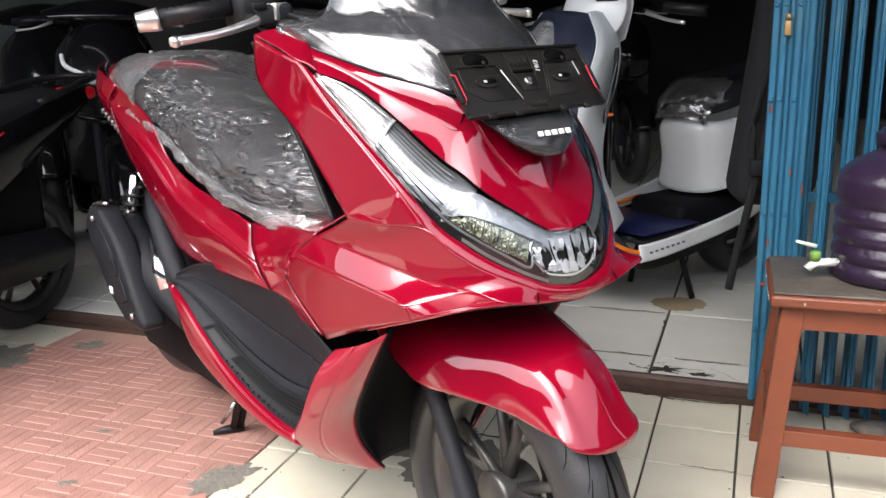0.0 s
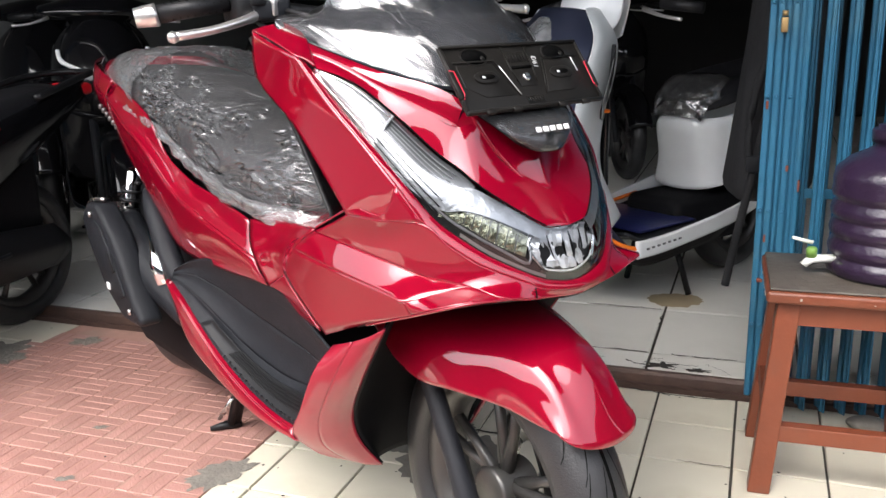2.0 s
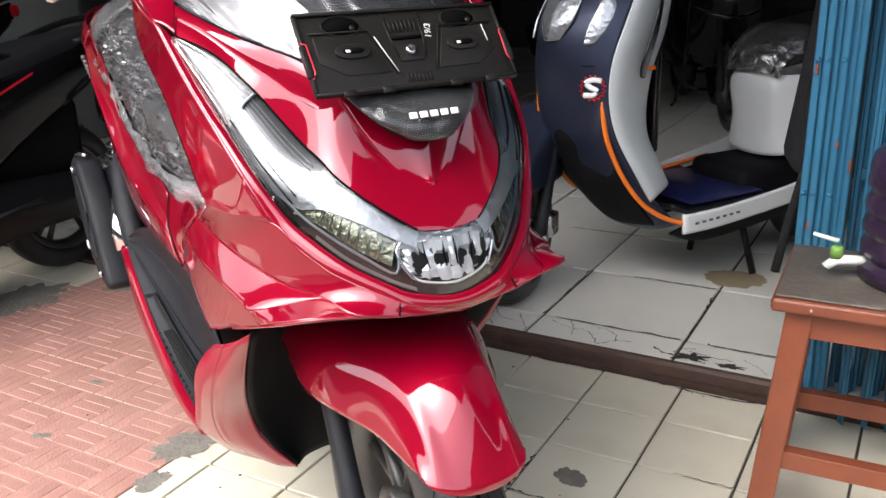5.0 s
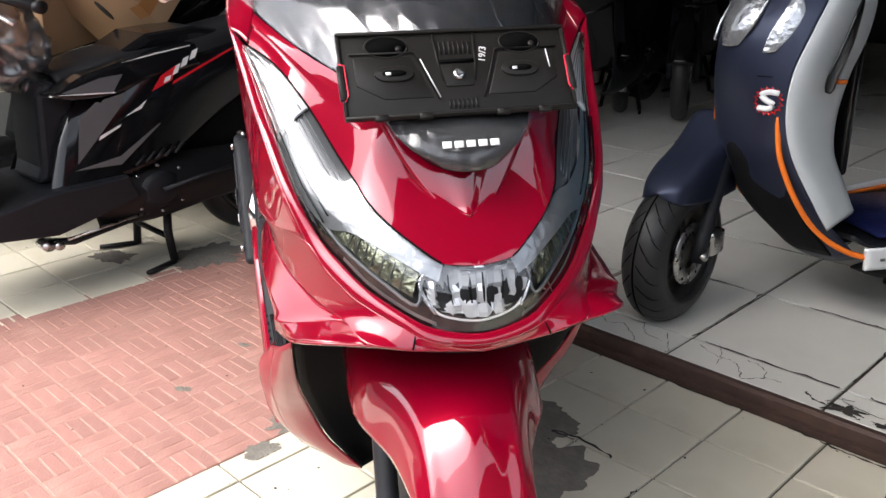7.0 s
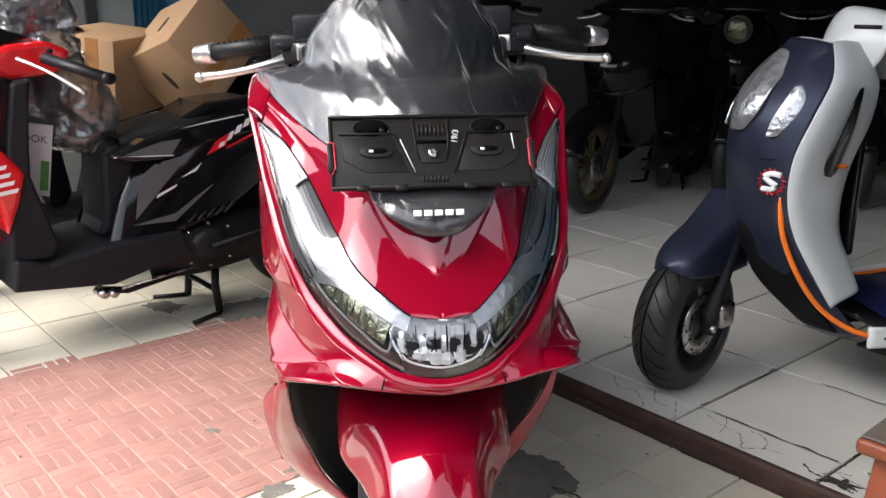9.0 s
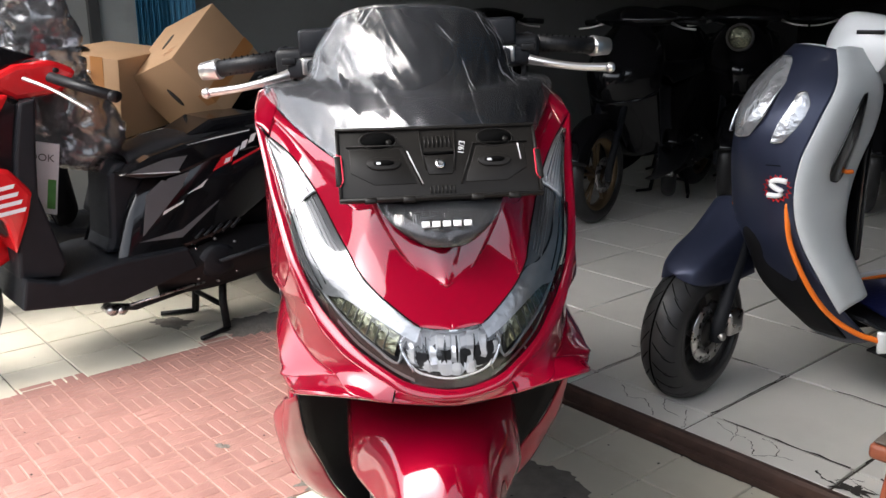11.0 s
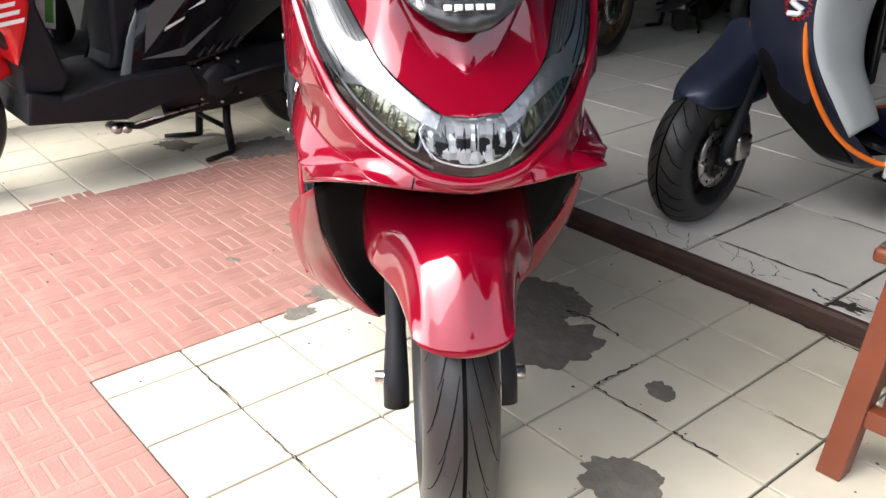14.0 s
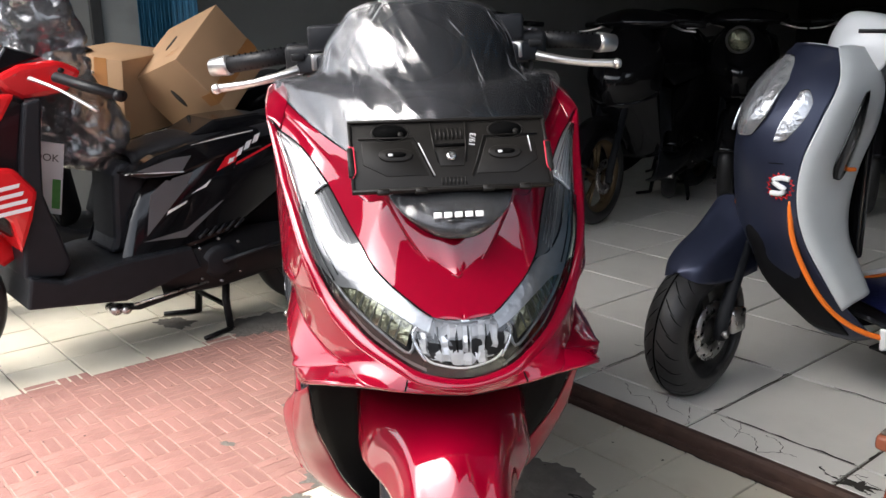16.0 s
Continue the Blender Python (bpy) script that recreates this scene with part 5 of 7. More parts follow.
    part("tail_light", block((-1.60, -.06, .80), (-1.53, .06, .85), width=.015), DECALRED, t)
    if squat != 1.0:
        for o in t.children:
            if "wheel" not in o.name:
                for v in o.data.vertices:
                    v.co.z = v.co.z if v.co.z < .35 else .35 + (v.co.z - .35) * squat
    return t


def at_heading(x, y, z, hx, hy):
    return pose(x, y, z, 0, 0, math.degrees(math.atan2(hy, hx)))


# two scooters parked side by side at the porch edge, noses to the street
beat = step_scooter("step_through_scooter", "black step-through scooter with a bright red front, on its centre stand", at_heading(-1.55, -1.35, 0, 0, -1) @ Matrix.Diagonal((1.19, 1.1, 1.0, 1.0)), bar=(-.15, -.07), rake=.10, upper=GLOSS, squat=.88, front=BRIGHTRED, body=GLOSS, cover=BRIGHTRED, group="parked scooters", detail=64)
for o in beat.children:
    if "wheel" in o.name:
        cx_ = 0 if "front" in o.name else -1.256
        o.matrix_basis = Matrix.Translation((cx_, 0, 0)) @ Matrix.Diagonal((.84, .91, 1, 1)) @ Matrix.Translation((-cx_, 0, 0))
part("kick_lever", tube([(-.86, .195, .285), (-1.0, .20, .31), (-1.06, .21, .318)], [.009, .006, .007], 8), MATTE, beat, "dark kick starter lever")
for k in range(5):
    part("cooling_rib", tube([(-.80 - .028 * k, .178, .375 + .004 * k), (-.83 - .028 * k, .172, .40 + .004 * k)], .005, 5), MATTE, beat)
part("stand_spring", tube([(-.60, .165, .19), (-.82, .165, .215)], .005, 6), STEEL, beat)
part("pivot_cap", lathe([(0, .155), (.013, .158), (.013, .178), (0, .181)], 16, "y", (-.575, 0, .18)), STEEL, beat, "bright pivot cap")
for k, (x0, w) in enumerate(((-.905, .018), (-.932, .016), (-.957, .018), (-.985, .018))):
    decal(beat, "emblem_bar", [(x0, .1735, .612 + .02 * k), (x0 - w, .1735, .619 + .02 * k), (x0 - w - .012, .1715, .646 + .02 * k), (x0 - .012, .1715, .639 + .02 * k)], DECALWHITE)
decal(beat, "emblem_ground", [(-.87, .1725, .592), (-.93, .1728, .618), (-.945, .172, .66), (-.90, .172, .635)], DECALRED)
decal(beat, "emblem_line", [(-.93, .1732, .605), (-1.12, .171, .69), (-1.12, .171, .697), (-.935, .1728, .615)], DECALRED)
# its front, floor and seat pillar, drawn from their side profiles
for o in list(beat.children):
    kind_ = o.name.split(".")[0]
    if kind_ in ("floorboard", "floor_skirt", "leg_shield", "front_cover", "upper_cover", "handlebar_cover", "headlight", "grip", "brake_lever", "handlebar", "seat_front_panel"):
        bpy.data.objects.remove(o)
    elif kind_ in ("front_wheel", "fork_leg", "front_fender"):
        o.matrix_basis = Matrix.Translation((-.11, 0, 0)) @ o.matrix_basis
TO_BEAT = beat.matrix_basis.inverted()
SIDE = Matrix(((0, 0, 1, 0), (1, 0, 0, 0), (0, 1, 0, 0), (0, 0, 0, 1)))


def profile(name, outline, half, material, label="", width=.008, parent=None):
    """A body part of the black scooter from its outline in world y, z, half its width each side."""
    bm = prism(outline, 2 * half, TO_BEAT @ Matrix.Translation((-1.55 - half, 0, 0)) @ SIDE)
    bmesh.ops.recalc_face_normals(bm, faces=bm.faces)
    return part(name, bm, material, parent or beat, label, smooth=False, bevel=width)


def sticker(name, pts, x, material):
    return decal(beat, name, [TO_BEAT @ Vector((x, y, z)) for y, z in pts], material)


profile("floor_skirt", [(-.965, .25), (-.947, .348), (-.85, .315), (-.683, .345), (-.43, .352), (-.40, .275), (-.665, .215)], .21, MATTE, "black textured floor and skirt")
profile("leg_shield", [(-.952, .335), (-.932, .585), (-.92, .70), (-.89, .86), (-.84, .87), (-.86, .70), (-.868, .585), (-.81, .362), (-.835, .325)], .175, MATTE, "black inner leg shield")
profile("front_cover", [(-1.14, .655), (-1.03, .685), (-.944, .676), (-.884, .598), (-.909, .517), (-.952, .415), (-.972, .526), (-1.05, .578), (-1.14, .595)], .19, BRIGHTRED, "bright red lower front cover", .014)
profile("upper_cover", [(-1.11, .74), (-1.06, .80), (-.96, .888), (-.905, .885), (-.953, .809), (-1.013, .766)], .165, BRIGHTRED, "bright red upper front cover", .012)
profile("nose_core", [(-1.13, .60), (-1.09, .79), (-.96, .90), (-.87, .87), (-.89, .60), (-.95, .45)], .15, GLOSS, "glossy black nose between the red covers", .02)
profile("handlebar_cover", [(-.954, .929), (-.875, .966), (-.763, .976), (-.691, .941), (-.74, .878), (-.88, .862), (-.923, .889)], .12, BRIGHTRED, "bright red handlebar cover", .016)
profile("meter_visor", [(-.96, .935), (-.90, 1.02), (-.80, .985), (-.86, .968)], .09, GLOSS, "black meter visor", .006)
profile("seat_pillar", [(-.632, .605), (-.60, .645), (-.50, .625), (-.54, .526), (-.575, .352), (-.665, .349), (-.647, .396)], .105, MATTE, "black panel below the seat front", .015)
profile("side_fairing", [(-.628, .612), (-.517, .663), (-.398, .691), (-.248, .713), (-.143, .725), (-.13, .65), (-.303, .632), (-.429, .592), (-.55, .596)], .187, GLOSS, "glossy black fairing below the seat", .012)
profile("tail_cover", [(-.40, .69), (-.269, .755), (-.10, .765), (.02, .74), (.0, .69), (-.2, .70)], .12, GLOSS, "glossy black tail cover", .02)
for s in (-1, 1):
    w_ = lambda x, y, z: TO_BEAT @ Vector((-1.55 + s * x, y, z))
    part("grip", tube([w_(.20, -.80, .93), w_(.39, -.695, .882)], .0155, 14), BLACK, beat, "black rubber grip")
    part("bar_end", tube([w_(.39, -.695, .882), w_(.405, -.688, .879)], .0165, 14), BLACK, beat)
    part("brake_lever", tube([w_(.19, -.87, .93), w_(.30, -.825, .90), w_(.385, -.755, .842)], [.007, .0045, .006], 8, 5), ALU, beat, "pale aluminium brake lever")
    x_ = -1.55 + s * .187
    sticker("side_facet", [(-.585, .392), (-.439, .411), (-.276, .505), (-.44, .385)], x_, DECALGREY)
    sticker("side_facet", [(-.555, .480), (-.546, .518), (-.47, .587), (-.397, .60), (-.425, .559)], x_ + s * .001, DECALGREY)
    # white sliver painted as a glint on the gloss side
    sticker("chrome_line", [(-.50, .47), (-.43, .50), (-.425, .508), (-.495, .482)], x_ + s * .002, DECALWHITE)
    sticker("pillar_facet", [(-.492, .584), (-.549, .543), (-.572, .41), (-.525, .455), (-.418, .561)], x_ + s * .0005, DECALGREY)
    sticker("side_facet", [(-.59, .622), (-.47, .652), (-.40, .655), (-.44, .602)], x_ + s * .002, DECALGREY)
    # thin white lines painted as highlights along the gloss fairing
    for pts in ([(-.605, .618), (-.52, .613), (-.43, .606), (-.43, .603), (-.52, .609)], [(-.40, .688), (-.30, .704), (-.17, .718), (-.17, .715), (-.30, .700)], [(-.41, .528), (-.36, .553), (-.335, .569), (-.355, .545)]):
        sticker("silver_line", pts, x_ + s * .0025, DECALWHITE)
    for k in range(4):
        sticker("front_stripe", [(-1.06, .60 - .024 * k + .016), (-.935 + .008 * k, .632 - .024 * k), (-.94 + .008 * k, .620 - .024 * k), (-1.06, .588 - .024 * k + .016)], -1.55 + s * .1915, DECALWHITE)
    part("fixing_screw", lathe([(0, -.003), (.008, -.002), (.008, .003), (0, .003)], 12, "y", TO_BEAT @ Vector((-1.55 + s * .122, -.76, .945))), BLACK, beat)
step_scooter("step_through_scooter", "black step-through scooter parked beside another, handlebar wrapped in grey plastic", at_heading(-2.22, -1.0, 0, 0.03, -1), group="parked scooters", bar=(-.12, -.05), rake=.1)

# scooters and motorcycles in the dim shop
vario = step_scooter("sport_scooter", "glossy black sport scooter with slim lamp strips and red accents", at_heading(-1.56, 0.73, WHITE_Z, 0.669, -0.743), group="parked scooters")
for s in (-1, 1):
    part("lamp_strip", tube([(-.19, s * .17, .86), (-.165, s * .155, .81), (-.08, s * .05, .765)], [.008, .010, .006], 8, 5), DECALWHITE, vario, "white running light strip")
    decal(vario, "accent", [(-.215, s * .178, .71), (-.16, s * .15, .685), (-.12, s * .11, .668), (-.18, s * .16, .70)], DECALRED)
BRONZE = mat("bronze_rim", (0.20, 0.14, 0.08), 0.4, 0.6, vary=0.1)
for x, y, hx, hy, lab in ((-1.52, 1.84, 0.2, -0.98, "dark scooter with bronze spoked wheels in the dim shop"), (-0.70, 3.05, 0.5, -0.86, "black motor scooter standing in the dim shop"),
                          (-1.30, 2.70, 0.45, -0.89, "black motorcycle with a round lamp in the dim shop"), (0.1, 3.1, 0.45, -0.9, "dark motor scooter parked deep in the shop"),
                          (-1.66, 2.66, 0.57, -0.82, "black scooter with a coarse front tyre in the dim shop"), (-2.20, 1.05, 0.62, -0.78, "black scooter behind the parked ones in the shop"),
                          (-2.55, 1.95, 0.6, -0.8, "black scooter against the shop's side wall"), (-0.15, 3.9, 0.4, -0.92, "black scooter at the back of the shop")):
    back = step_scooter("back_scooter", lab, at_heading(x, y, WHITE_Z, hx, hy), group="scooters in the shop", detail=40, rim_mat=BRONZE if "bronze" in lab else None)
    if "round lamp" in lab:
        rl = part("round_lamp", lathe([(0, .02), (.05, .016), (.066, -.01), (.066, -.05), (0, -.06)], 28, "x", (-.10, 0, .90)), LAMPGLASS, back, "round glass headlight")
        part("lamp_ring", lathe([(.062, .004), (.074, .004), (.076, -.012), (.064, -.014)], 28, "x", (-.10, 0, .90), closed=True), RIM, rl, "grey metal lamp ring")

# ---------- the navy and white retro scooter on the shop floor ----------
scoopy = thing("retro_scooter", "matte navy and white retro scooter with an orange pinstripe", "motor scooter", at_heading(0.0666, 0.332, WHITE_Z, -0.55, -0.835), "parked scooters")
SW = 0.2
SCLAMP = mat("silvered_lamp_glass", (0.42, 0.43, 0.45), 0.16, 0.7, 0.8, vary=0.4, scale=40, bump=0.5, bscale=42)
wheel(scoopy, (0, 0, SW), SW, .118, SW - .056, 5, RIM, .085, .05, "front_wheel", tread=True, slant=.38)
wheel(scoopy, (-1.22, 0, .235), .235, .10, .16, 5, RIM, .0, .05, "rear_wheel", tread=False)
part("fork_leg", tube([(.0, .075, SW - .02), (-.01, .075, SW + .03), (-.13, .07, .46)], [.018, .02, .018], 12), MATTE, scoopy, "black fork leg")
part("fork_leg", tube([(.0, -.075, SW - .02), (-.01, -.075, SW + .03), (-.13, -.07, .46)], [.018, .02, .018], 12), MATTE, scoopy, "black fork leg")
part("brake_caliper", block((-.10, .055, SW - .01), (-.03, .10, SW + .06), width=.01), STEEL, scoopy, "grey brake caliper")
part("axle_nut", tube([(0, .08, SW), (0, .10, SW)], .011, 6), STEEL, scoopy)
FEN2 = [[(.106, -.010, .372), (.109, -.005, .378), (.110, 0, .380)], [(.088, -.050, .356), (.078, -.045, .398), (.074, 0, .414)], [(.03, -.070, .346), (.02, -.060, .425), (.012, 0, .446)],
        [(-.07, -.077, .340), (-.08, -.066, .462), (-.09, 0, .488)], [(-.17, -.079, .345), (-.17, -.068, .520), (-.18, 0, .55)]]
part("front_fender", surface(full(FEN2), 6, 6), NAVY, scoopy, "matte navy front fender", solid=.004)
STEER = Matrix.Translation((-.062, -.070, 0)) @ Matrix.Rotation(radians(35), 4, "Z")
for o in list(scoopy.children):
    if not o.name.startswith("rear_wheel"):
        o.matrix_basis = STEER @ o.matrix_basis
APR = [[(-.31, -.11, .965), (-.285, -.07, .972), (-.27, 0, .975)], [(-.29, -.168, .89), (-.235, -.115, .90), (-.20, 0, .90)], [(-.245, -.185, .80), (-.185, -.135, .81), (-.147, 0, .81)], [(-.205, -.187, .70), (-.162, -.130, .71), (-.132, 0, .71)],
       [(-.20, -.187, .60), (-.168, -.125, .60), (-.158, 0, .60)], [(-.228, -.19, .50), (-.19, -.125, .49), (-.175, 0, .48)], [(-.30, -.20, .38), (-.27, -.13, .35), (-.25, 0, .34)], [(-.42, -.215, .245), (-.40, -.13, .215), (-.38, 0, .205)]]
part("apron", surface(full(APR), 6, 6), NAVY, scoopy, "matte navy front apron", solid=.005)
part("wheel_well", surface(full([[(-.196, -.045, .535), (-.186, -.022, .540), (-.180, 0, .542)], [(-.208, -.105, .49), (-.180, -.055, .49), (-.167, 0, .49)], [(-.240, -.138, .42), (-.212, -.07, .42), (-.198, 0, .42)],
                                    [(-.288, -.150, .345), (-.256, -.075, .34), (-.240, 0, .335)], [(-.385, -.150, .235), (-.372, -.075, .222), (-.366, 0, .215)]]), 5, 5), DARK, scoopy, "black liner behind the front wheel", solid=.004)
part("apron_seam", tube([(-.255, .1885, .69), (-.20, .168, .69), (-.14, .138, .692)], .0012, 5, 4), GROOVE, scoopy)
for s in (-1, 1):
    part("apron_edge", surface([[(x, y * s, z) for x, y, z in r] for r in
                                [[(-.308, -.112, .97), (-.288, -.172, .89), (-.243, -.19, .80), (-.203, -.191, .70), (-.198, -.191, .60), (-.226, -.195, .50), (-.297, -.203, .38), (-.34, -.205, .315)],
                                 [(-.34, -.11, .972), (-.325, -.174, .89), (-.285, -.192, .80), (-.245, -.193, .70), (-.235, -.192, .60), (-.262, -.196, .50), (-.325, -.202, .40), (-.365, -.203, .33)],
                                 [(-.39, -.09, .965), (-.425, -.13, .88), (-.41, -.14, .78), (-.37, -.14, .68), (-.35, -.14, .58), (-.36, -.14, .49), (-.40, -.15, .41), (-.43, -.165, .345)],
                                 [(-.40, -.07, .96), (-.435, -.08, .88), (-.425, -.09, .77), (-.40, -.09, .66), (-.39, -.09, .56), (-.40, -.09, .48), (-.43, -.10, .41), (-.45, -.11, .35)]]], 5, 5), PALEGREY, scoopy, "pale grey inner leg shield", solid=.005)
    part("pinstripe", tube([(-.192, s * .168, .60), (-.205, s * .175, .50), (-.262, s * .190, .38), (-.335, s * .204, .295), (-.43, s * .2185, .249), (-.52, s * .226, .255), (-.92, s * .236, .30)], .0075, 6, 6), ORANGE, scoopy, "orange pinstripe")
    part("floor_strip", surface([[(x, y * s, z) for x, y, z in r] for r in [[(-.43, -.215, .272), (-.60, -.226, .28), (-.95, -.235, .33), (-1.3, -.2, .42)], [(-.435, -.213, .215), (-.60, -.222, .225), (-.95, -.23, .275), (-1.3, -.19, .37)]]], 5, 5), WHITEP, scoopy, "white lower side strip", solid=.01)
    part("underbody", surface([[(x, y * s, z) for x, y, z in r] for r in [[(-.46, -.20, .235), (-.60, -.215, .24), (-.95, -.22, .28)], [(-.46, -.13, .19), (-.60, -.13, .15), (-.95, -.13, .18)]]], 4, 4), DARK, scoopy, solid=.006)
    part("grip", tube([(-.55, s * .33, .965), (-.51, s * .21, .98)], .0165, 12), BLACK, scoopy, "black rubber grip")
    part("brake_lever", tube([(-.45, s * .33, .935), (-.455, s * .26, .945), (-.48, s * .17, .965)], [.0055, .005, .008], 8, 4), ALU, scoopy)
    sg = [[(-.235, .142, .868), (-.228, .138, .870), (-.220, .130, .866)], [(-.238, .158, .835), (-.215, .148, .838), (-.198, .134, .835)], [(-.212, .160, .79), (-.192, .148, .79), (-.172, .130, .79)], [(-.180, .146, .748), (-.168, .138, .745), (-.158, .128, .745)]]
    part("turn_signal", surface([[(x + .008, y * s * 1.03, z) for x, y, z in r] for r in sg], 6, 6), SCLAMP, scoopy, "clear oval turn signal", solid=.006)
part("headlight", surface(full([[(-.238, -.02, .945), (-.232, -.01, .947), (-.230, 0, .947)], [(-.222, -.055, .905), (-.200, -.035, .908), (-.192, 0, .908)], [(-.178, -.072, .855), (-.160, -.042, .855), (-.152, 0, .855)], [(-.150, -.068, .80), (-.134, -.038, .798), (-.126, 0, .797)], [(-.134, -.034, .752), (-.124, -.018, .748), (-.120, 0, .747)]]), 6, 6), SCLAMP, scoopy, "large clear oval headlight", solid=.008)
for s in (-1, 1):
    part("knee_oval", surface([[(x + .016, y * s * 1.20, z) for x, y, z in r] for r in
                               [[(-.395, -.150, .872), (-.412, -.135, .874), (-.425, -.118, .872)], [(-.372, -.165, .845), (-.405, -.142, .845), (-.43, -.11, .84)], [(-.345, -.168, .77), (-.388, -.145, .77), (-.42, -.11, .765)],
                                [(-.318, -.168, .70), (-.355, -.150, .695), (-.40, -.11, .695)], [(-.325, -.160, .667), (-.345, -.150, .662), (-.365, -.135, .665)]]], 5, 5), GLOSS, scoopy, "black oval recess in the leg shield", solid=.004)
part("knee_panel", block((-.445, -.085, .42), (-.42, .085, .90), width=.012), GLOSS, scoopy, "black glovebox panel")
part("reflector_strip", block((-.345, .158, .672), (-.322, .172, .682), width=.003), ORANGE, scoopy)
# handlebar cover
part("handlebar_cover", surface(full([[(-.44 + (x + .33) * .75, y * .85, .97 + (z - 1.03) * 1.35) for x, y, z in r] for r in [[(-.27, -.05, .96), (-.25, -.03, .965), (-.245, 0, .965)], [(-.30, -.135, .99), (-.24, -.075, 1.0), (-.215, 0, 1.0)], [(-.33, -.15, 1.04), (-.265, -.085, 1.055), (-.24, 0, 1.06)], [(-.36, -.11, 1.075), (-.31, -.06, 1.085), (-.29, 0, 1.09)], [(-.43, -.10, 1.05), (-.43, -.05, 1.06), (-.43, 0, 1.06)], [(-.40, -.09, .97), (-.40, -.05, .96), (-.40, 0, .96)]]]), 6, 6), WHITEP, scoopy, "white handlebar cover", solid=.005)
part("badge_bar", block((-.032, -.004, -.005), (.032, .004, .005), Matrix.Translation((-.40, .085, 1.005)) @ Matrix.Rotation(radians(-48), 4, "Z"), 1, .001), BLACK, scoopy, "black name strip")
# sticker
STK = Matrix.Translation((-.172, .150, .634)) @ Matrix.Rotation(radians(-55), 4, "Z")
star = []
for k in range(33):
    a_ = 2 * math.pi * k / 32
    r_ = .034 if k % 2 else .025
    star.append(STK @ Vector((r_ * 1.15 * math.cos(a_), .003, r_ * math.sin(a_))))
part("sticker_burst", tube(star, .0022, 5), BRIGHTRED, scoopy, "red zigzag burst round the sticker")
part("sticker_mark", tube([STK @ Vector(q) for q in ((-.026, .004, .020), (-.002, .005, .022), (.018, .005, .014), (.006, .005, .003), (-.014, .005, -.006), (-.004, .005, -.017), (.024, .004, -.018))], .0072, 6, 4), DECALWHITE, scoopy, "white swirl sticker")
for z in (.618, .602):
    part("sticker_dot", tube([(-.204, .168, z), (-.204, .177, z)], .006, 10), DECALWHITE, scoopy)
# floor, seat box, seat, rear body
part("floorboard", surface(full([[(-.40, -.20, .30), (-.41, -.12, .285), (-.41, 0, .285)], [(-.50, -.222, .265), (-.50, -.12, .262), (-.50, 0, .262)], [(-.80, -.23, .275), (-.80, -.12, .265), (-.80, 0, .265)]]), 4, 4), MATTE, scoopy, "black footboard", solid=.01)
part("floor_mat", block((-.78, -.17, .277), (-.50, .17, .285), width=.003), BLUEVINYL, scoopy, "dark blue glossy floor mat")
part("seat_box", surface(full([[(-.93, -.125, .605), (-.80, -.11, .60), (-.735, -.075, .60), (-.72, 0, .605)], [(-.93, -.14, .57), (-.80, -.125, .565), (-.725, -.085, .56), (-.71, 0, .56)], [(-.93, -.145, .48), (-.80, -.125, .46), (-.745, -.08, .45), (-.73, 0, .45)], [(-.93, -.16, .39), (-.80, -.14, .37), (-.755, -.09, .355), (-.74, 0, .35)]]), 6, 5), WHITEP, scoopy, "white panel below the seat", solid=.006)
for s in (-1, 1):
    part("side_body", surface([[(x, y * s, z) for x, y, z in r] for r in [[(-.84, -.10, .60), (-.90, -.145, .62), (-1.05, -.17, .67), (-1.35, -.10, .73), (-1.5, -.03, .76)], [(-.84, -.11, .52), (-.91, -.165, .54), (-1.05, -.20, .58), (-1.35, -.13, .66), (-1.52, -.03, .70)],
                                                                        [(-.85, -.115, .42), (-.92, -.175, .43), (-1.05, -.21, .47), (-1.35, -.13, .55), (-1.5, -.03, .62)], [(-.86, -.12, .37), (-.93, -.175, .38), (-1.05, -.20, .40), (-1.3, -.12, .48), (-1.45, -.03, .56)]]], 5, 5), WHITEP, scoopy, "pearl white rear side body", solid=.005)
part("seat", surface(full([[(-.72, -.09, .62), (-.71, -.05, .65), (-.71, 0, .66)], [(-.82, -.15, .65), (-.82, -.11, .71), (-.82, 0, .725)], [(-1.0, -.15, .69), (-1.0, -.11, .745), (-1.0, 0, .75)], [(-1.3, -.11, .73), (-1.3, -.08, .775), (-1.3, 0, .78)]]), 5, 5), SEATCLOTH, scoopy, "black seat", solid=.01)
sb = part("seat_wrap", surface(full([[(-.72, -.10, .60), (-.705, -.05, .61), (-.70, 0, .61)], [(-.74, -.115, .66), (-.725, -.06, .70), (-.72, 0, .705)], [(-.82, -.14, .70), (-.82, -.10, .775), (-.82, 0, .79)], [(-.95, -.15, .70), (-.95, -.11, .765), (-.95, 0, .775)]]), 14, 14), SEATWRAP, scoopy, "crinkled plastic bag over the seat")
for v in sb.data.vertices:
    a_ = math.atan2(v.co.y, v.co.x + .85)
    v.co.z = .60 + (v.co.z - .60) * .72
    v.co += v.normal * (.010 * (1 - 2 * abs(noise.noise(Vector((a_ * 3.2, v.co.z * 5, 0))))) + .005 * noise.fractal(v.co * 22, 1.0, 2.0, 3))
for o in scoopy.children:
    if o.name.split(".")[0] in ("seat_box", "side_body", "seat", "seat_wrap"):
        for v in o.data.vertices:
            v.co.x = v.co.x - .15 if v.co.x > -1.1 else v.co.x - .15 * max(0, (1.5 + v.co.x) / .4)
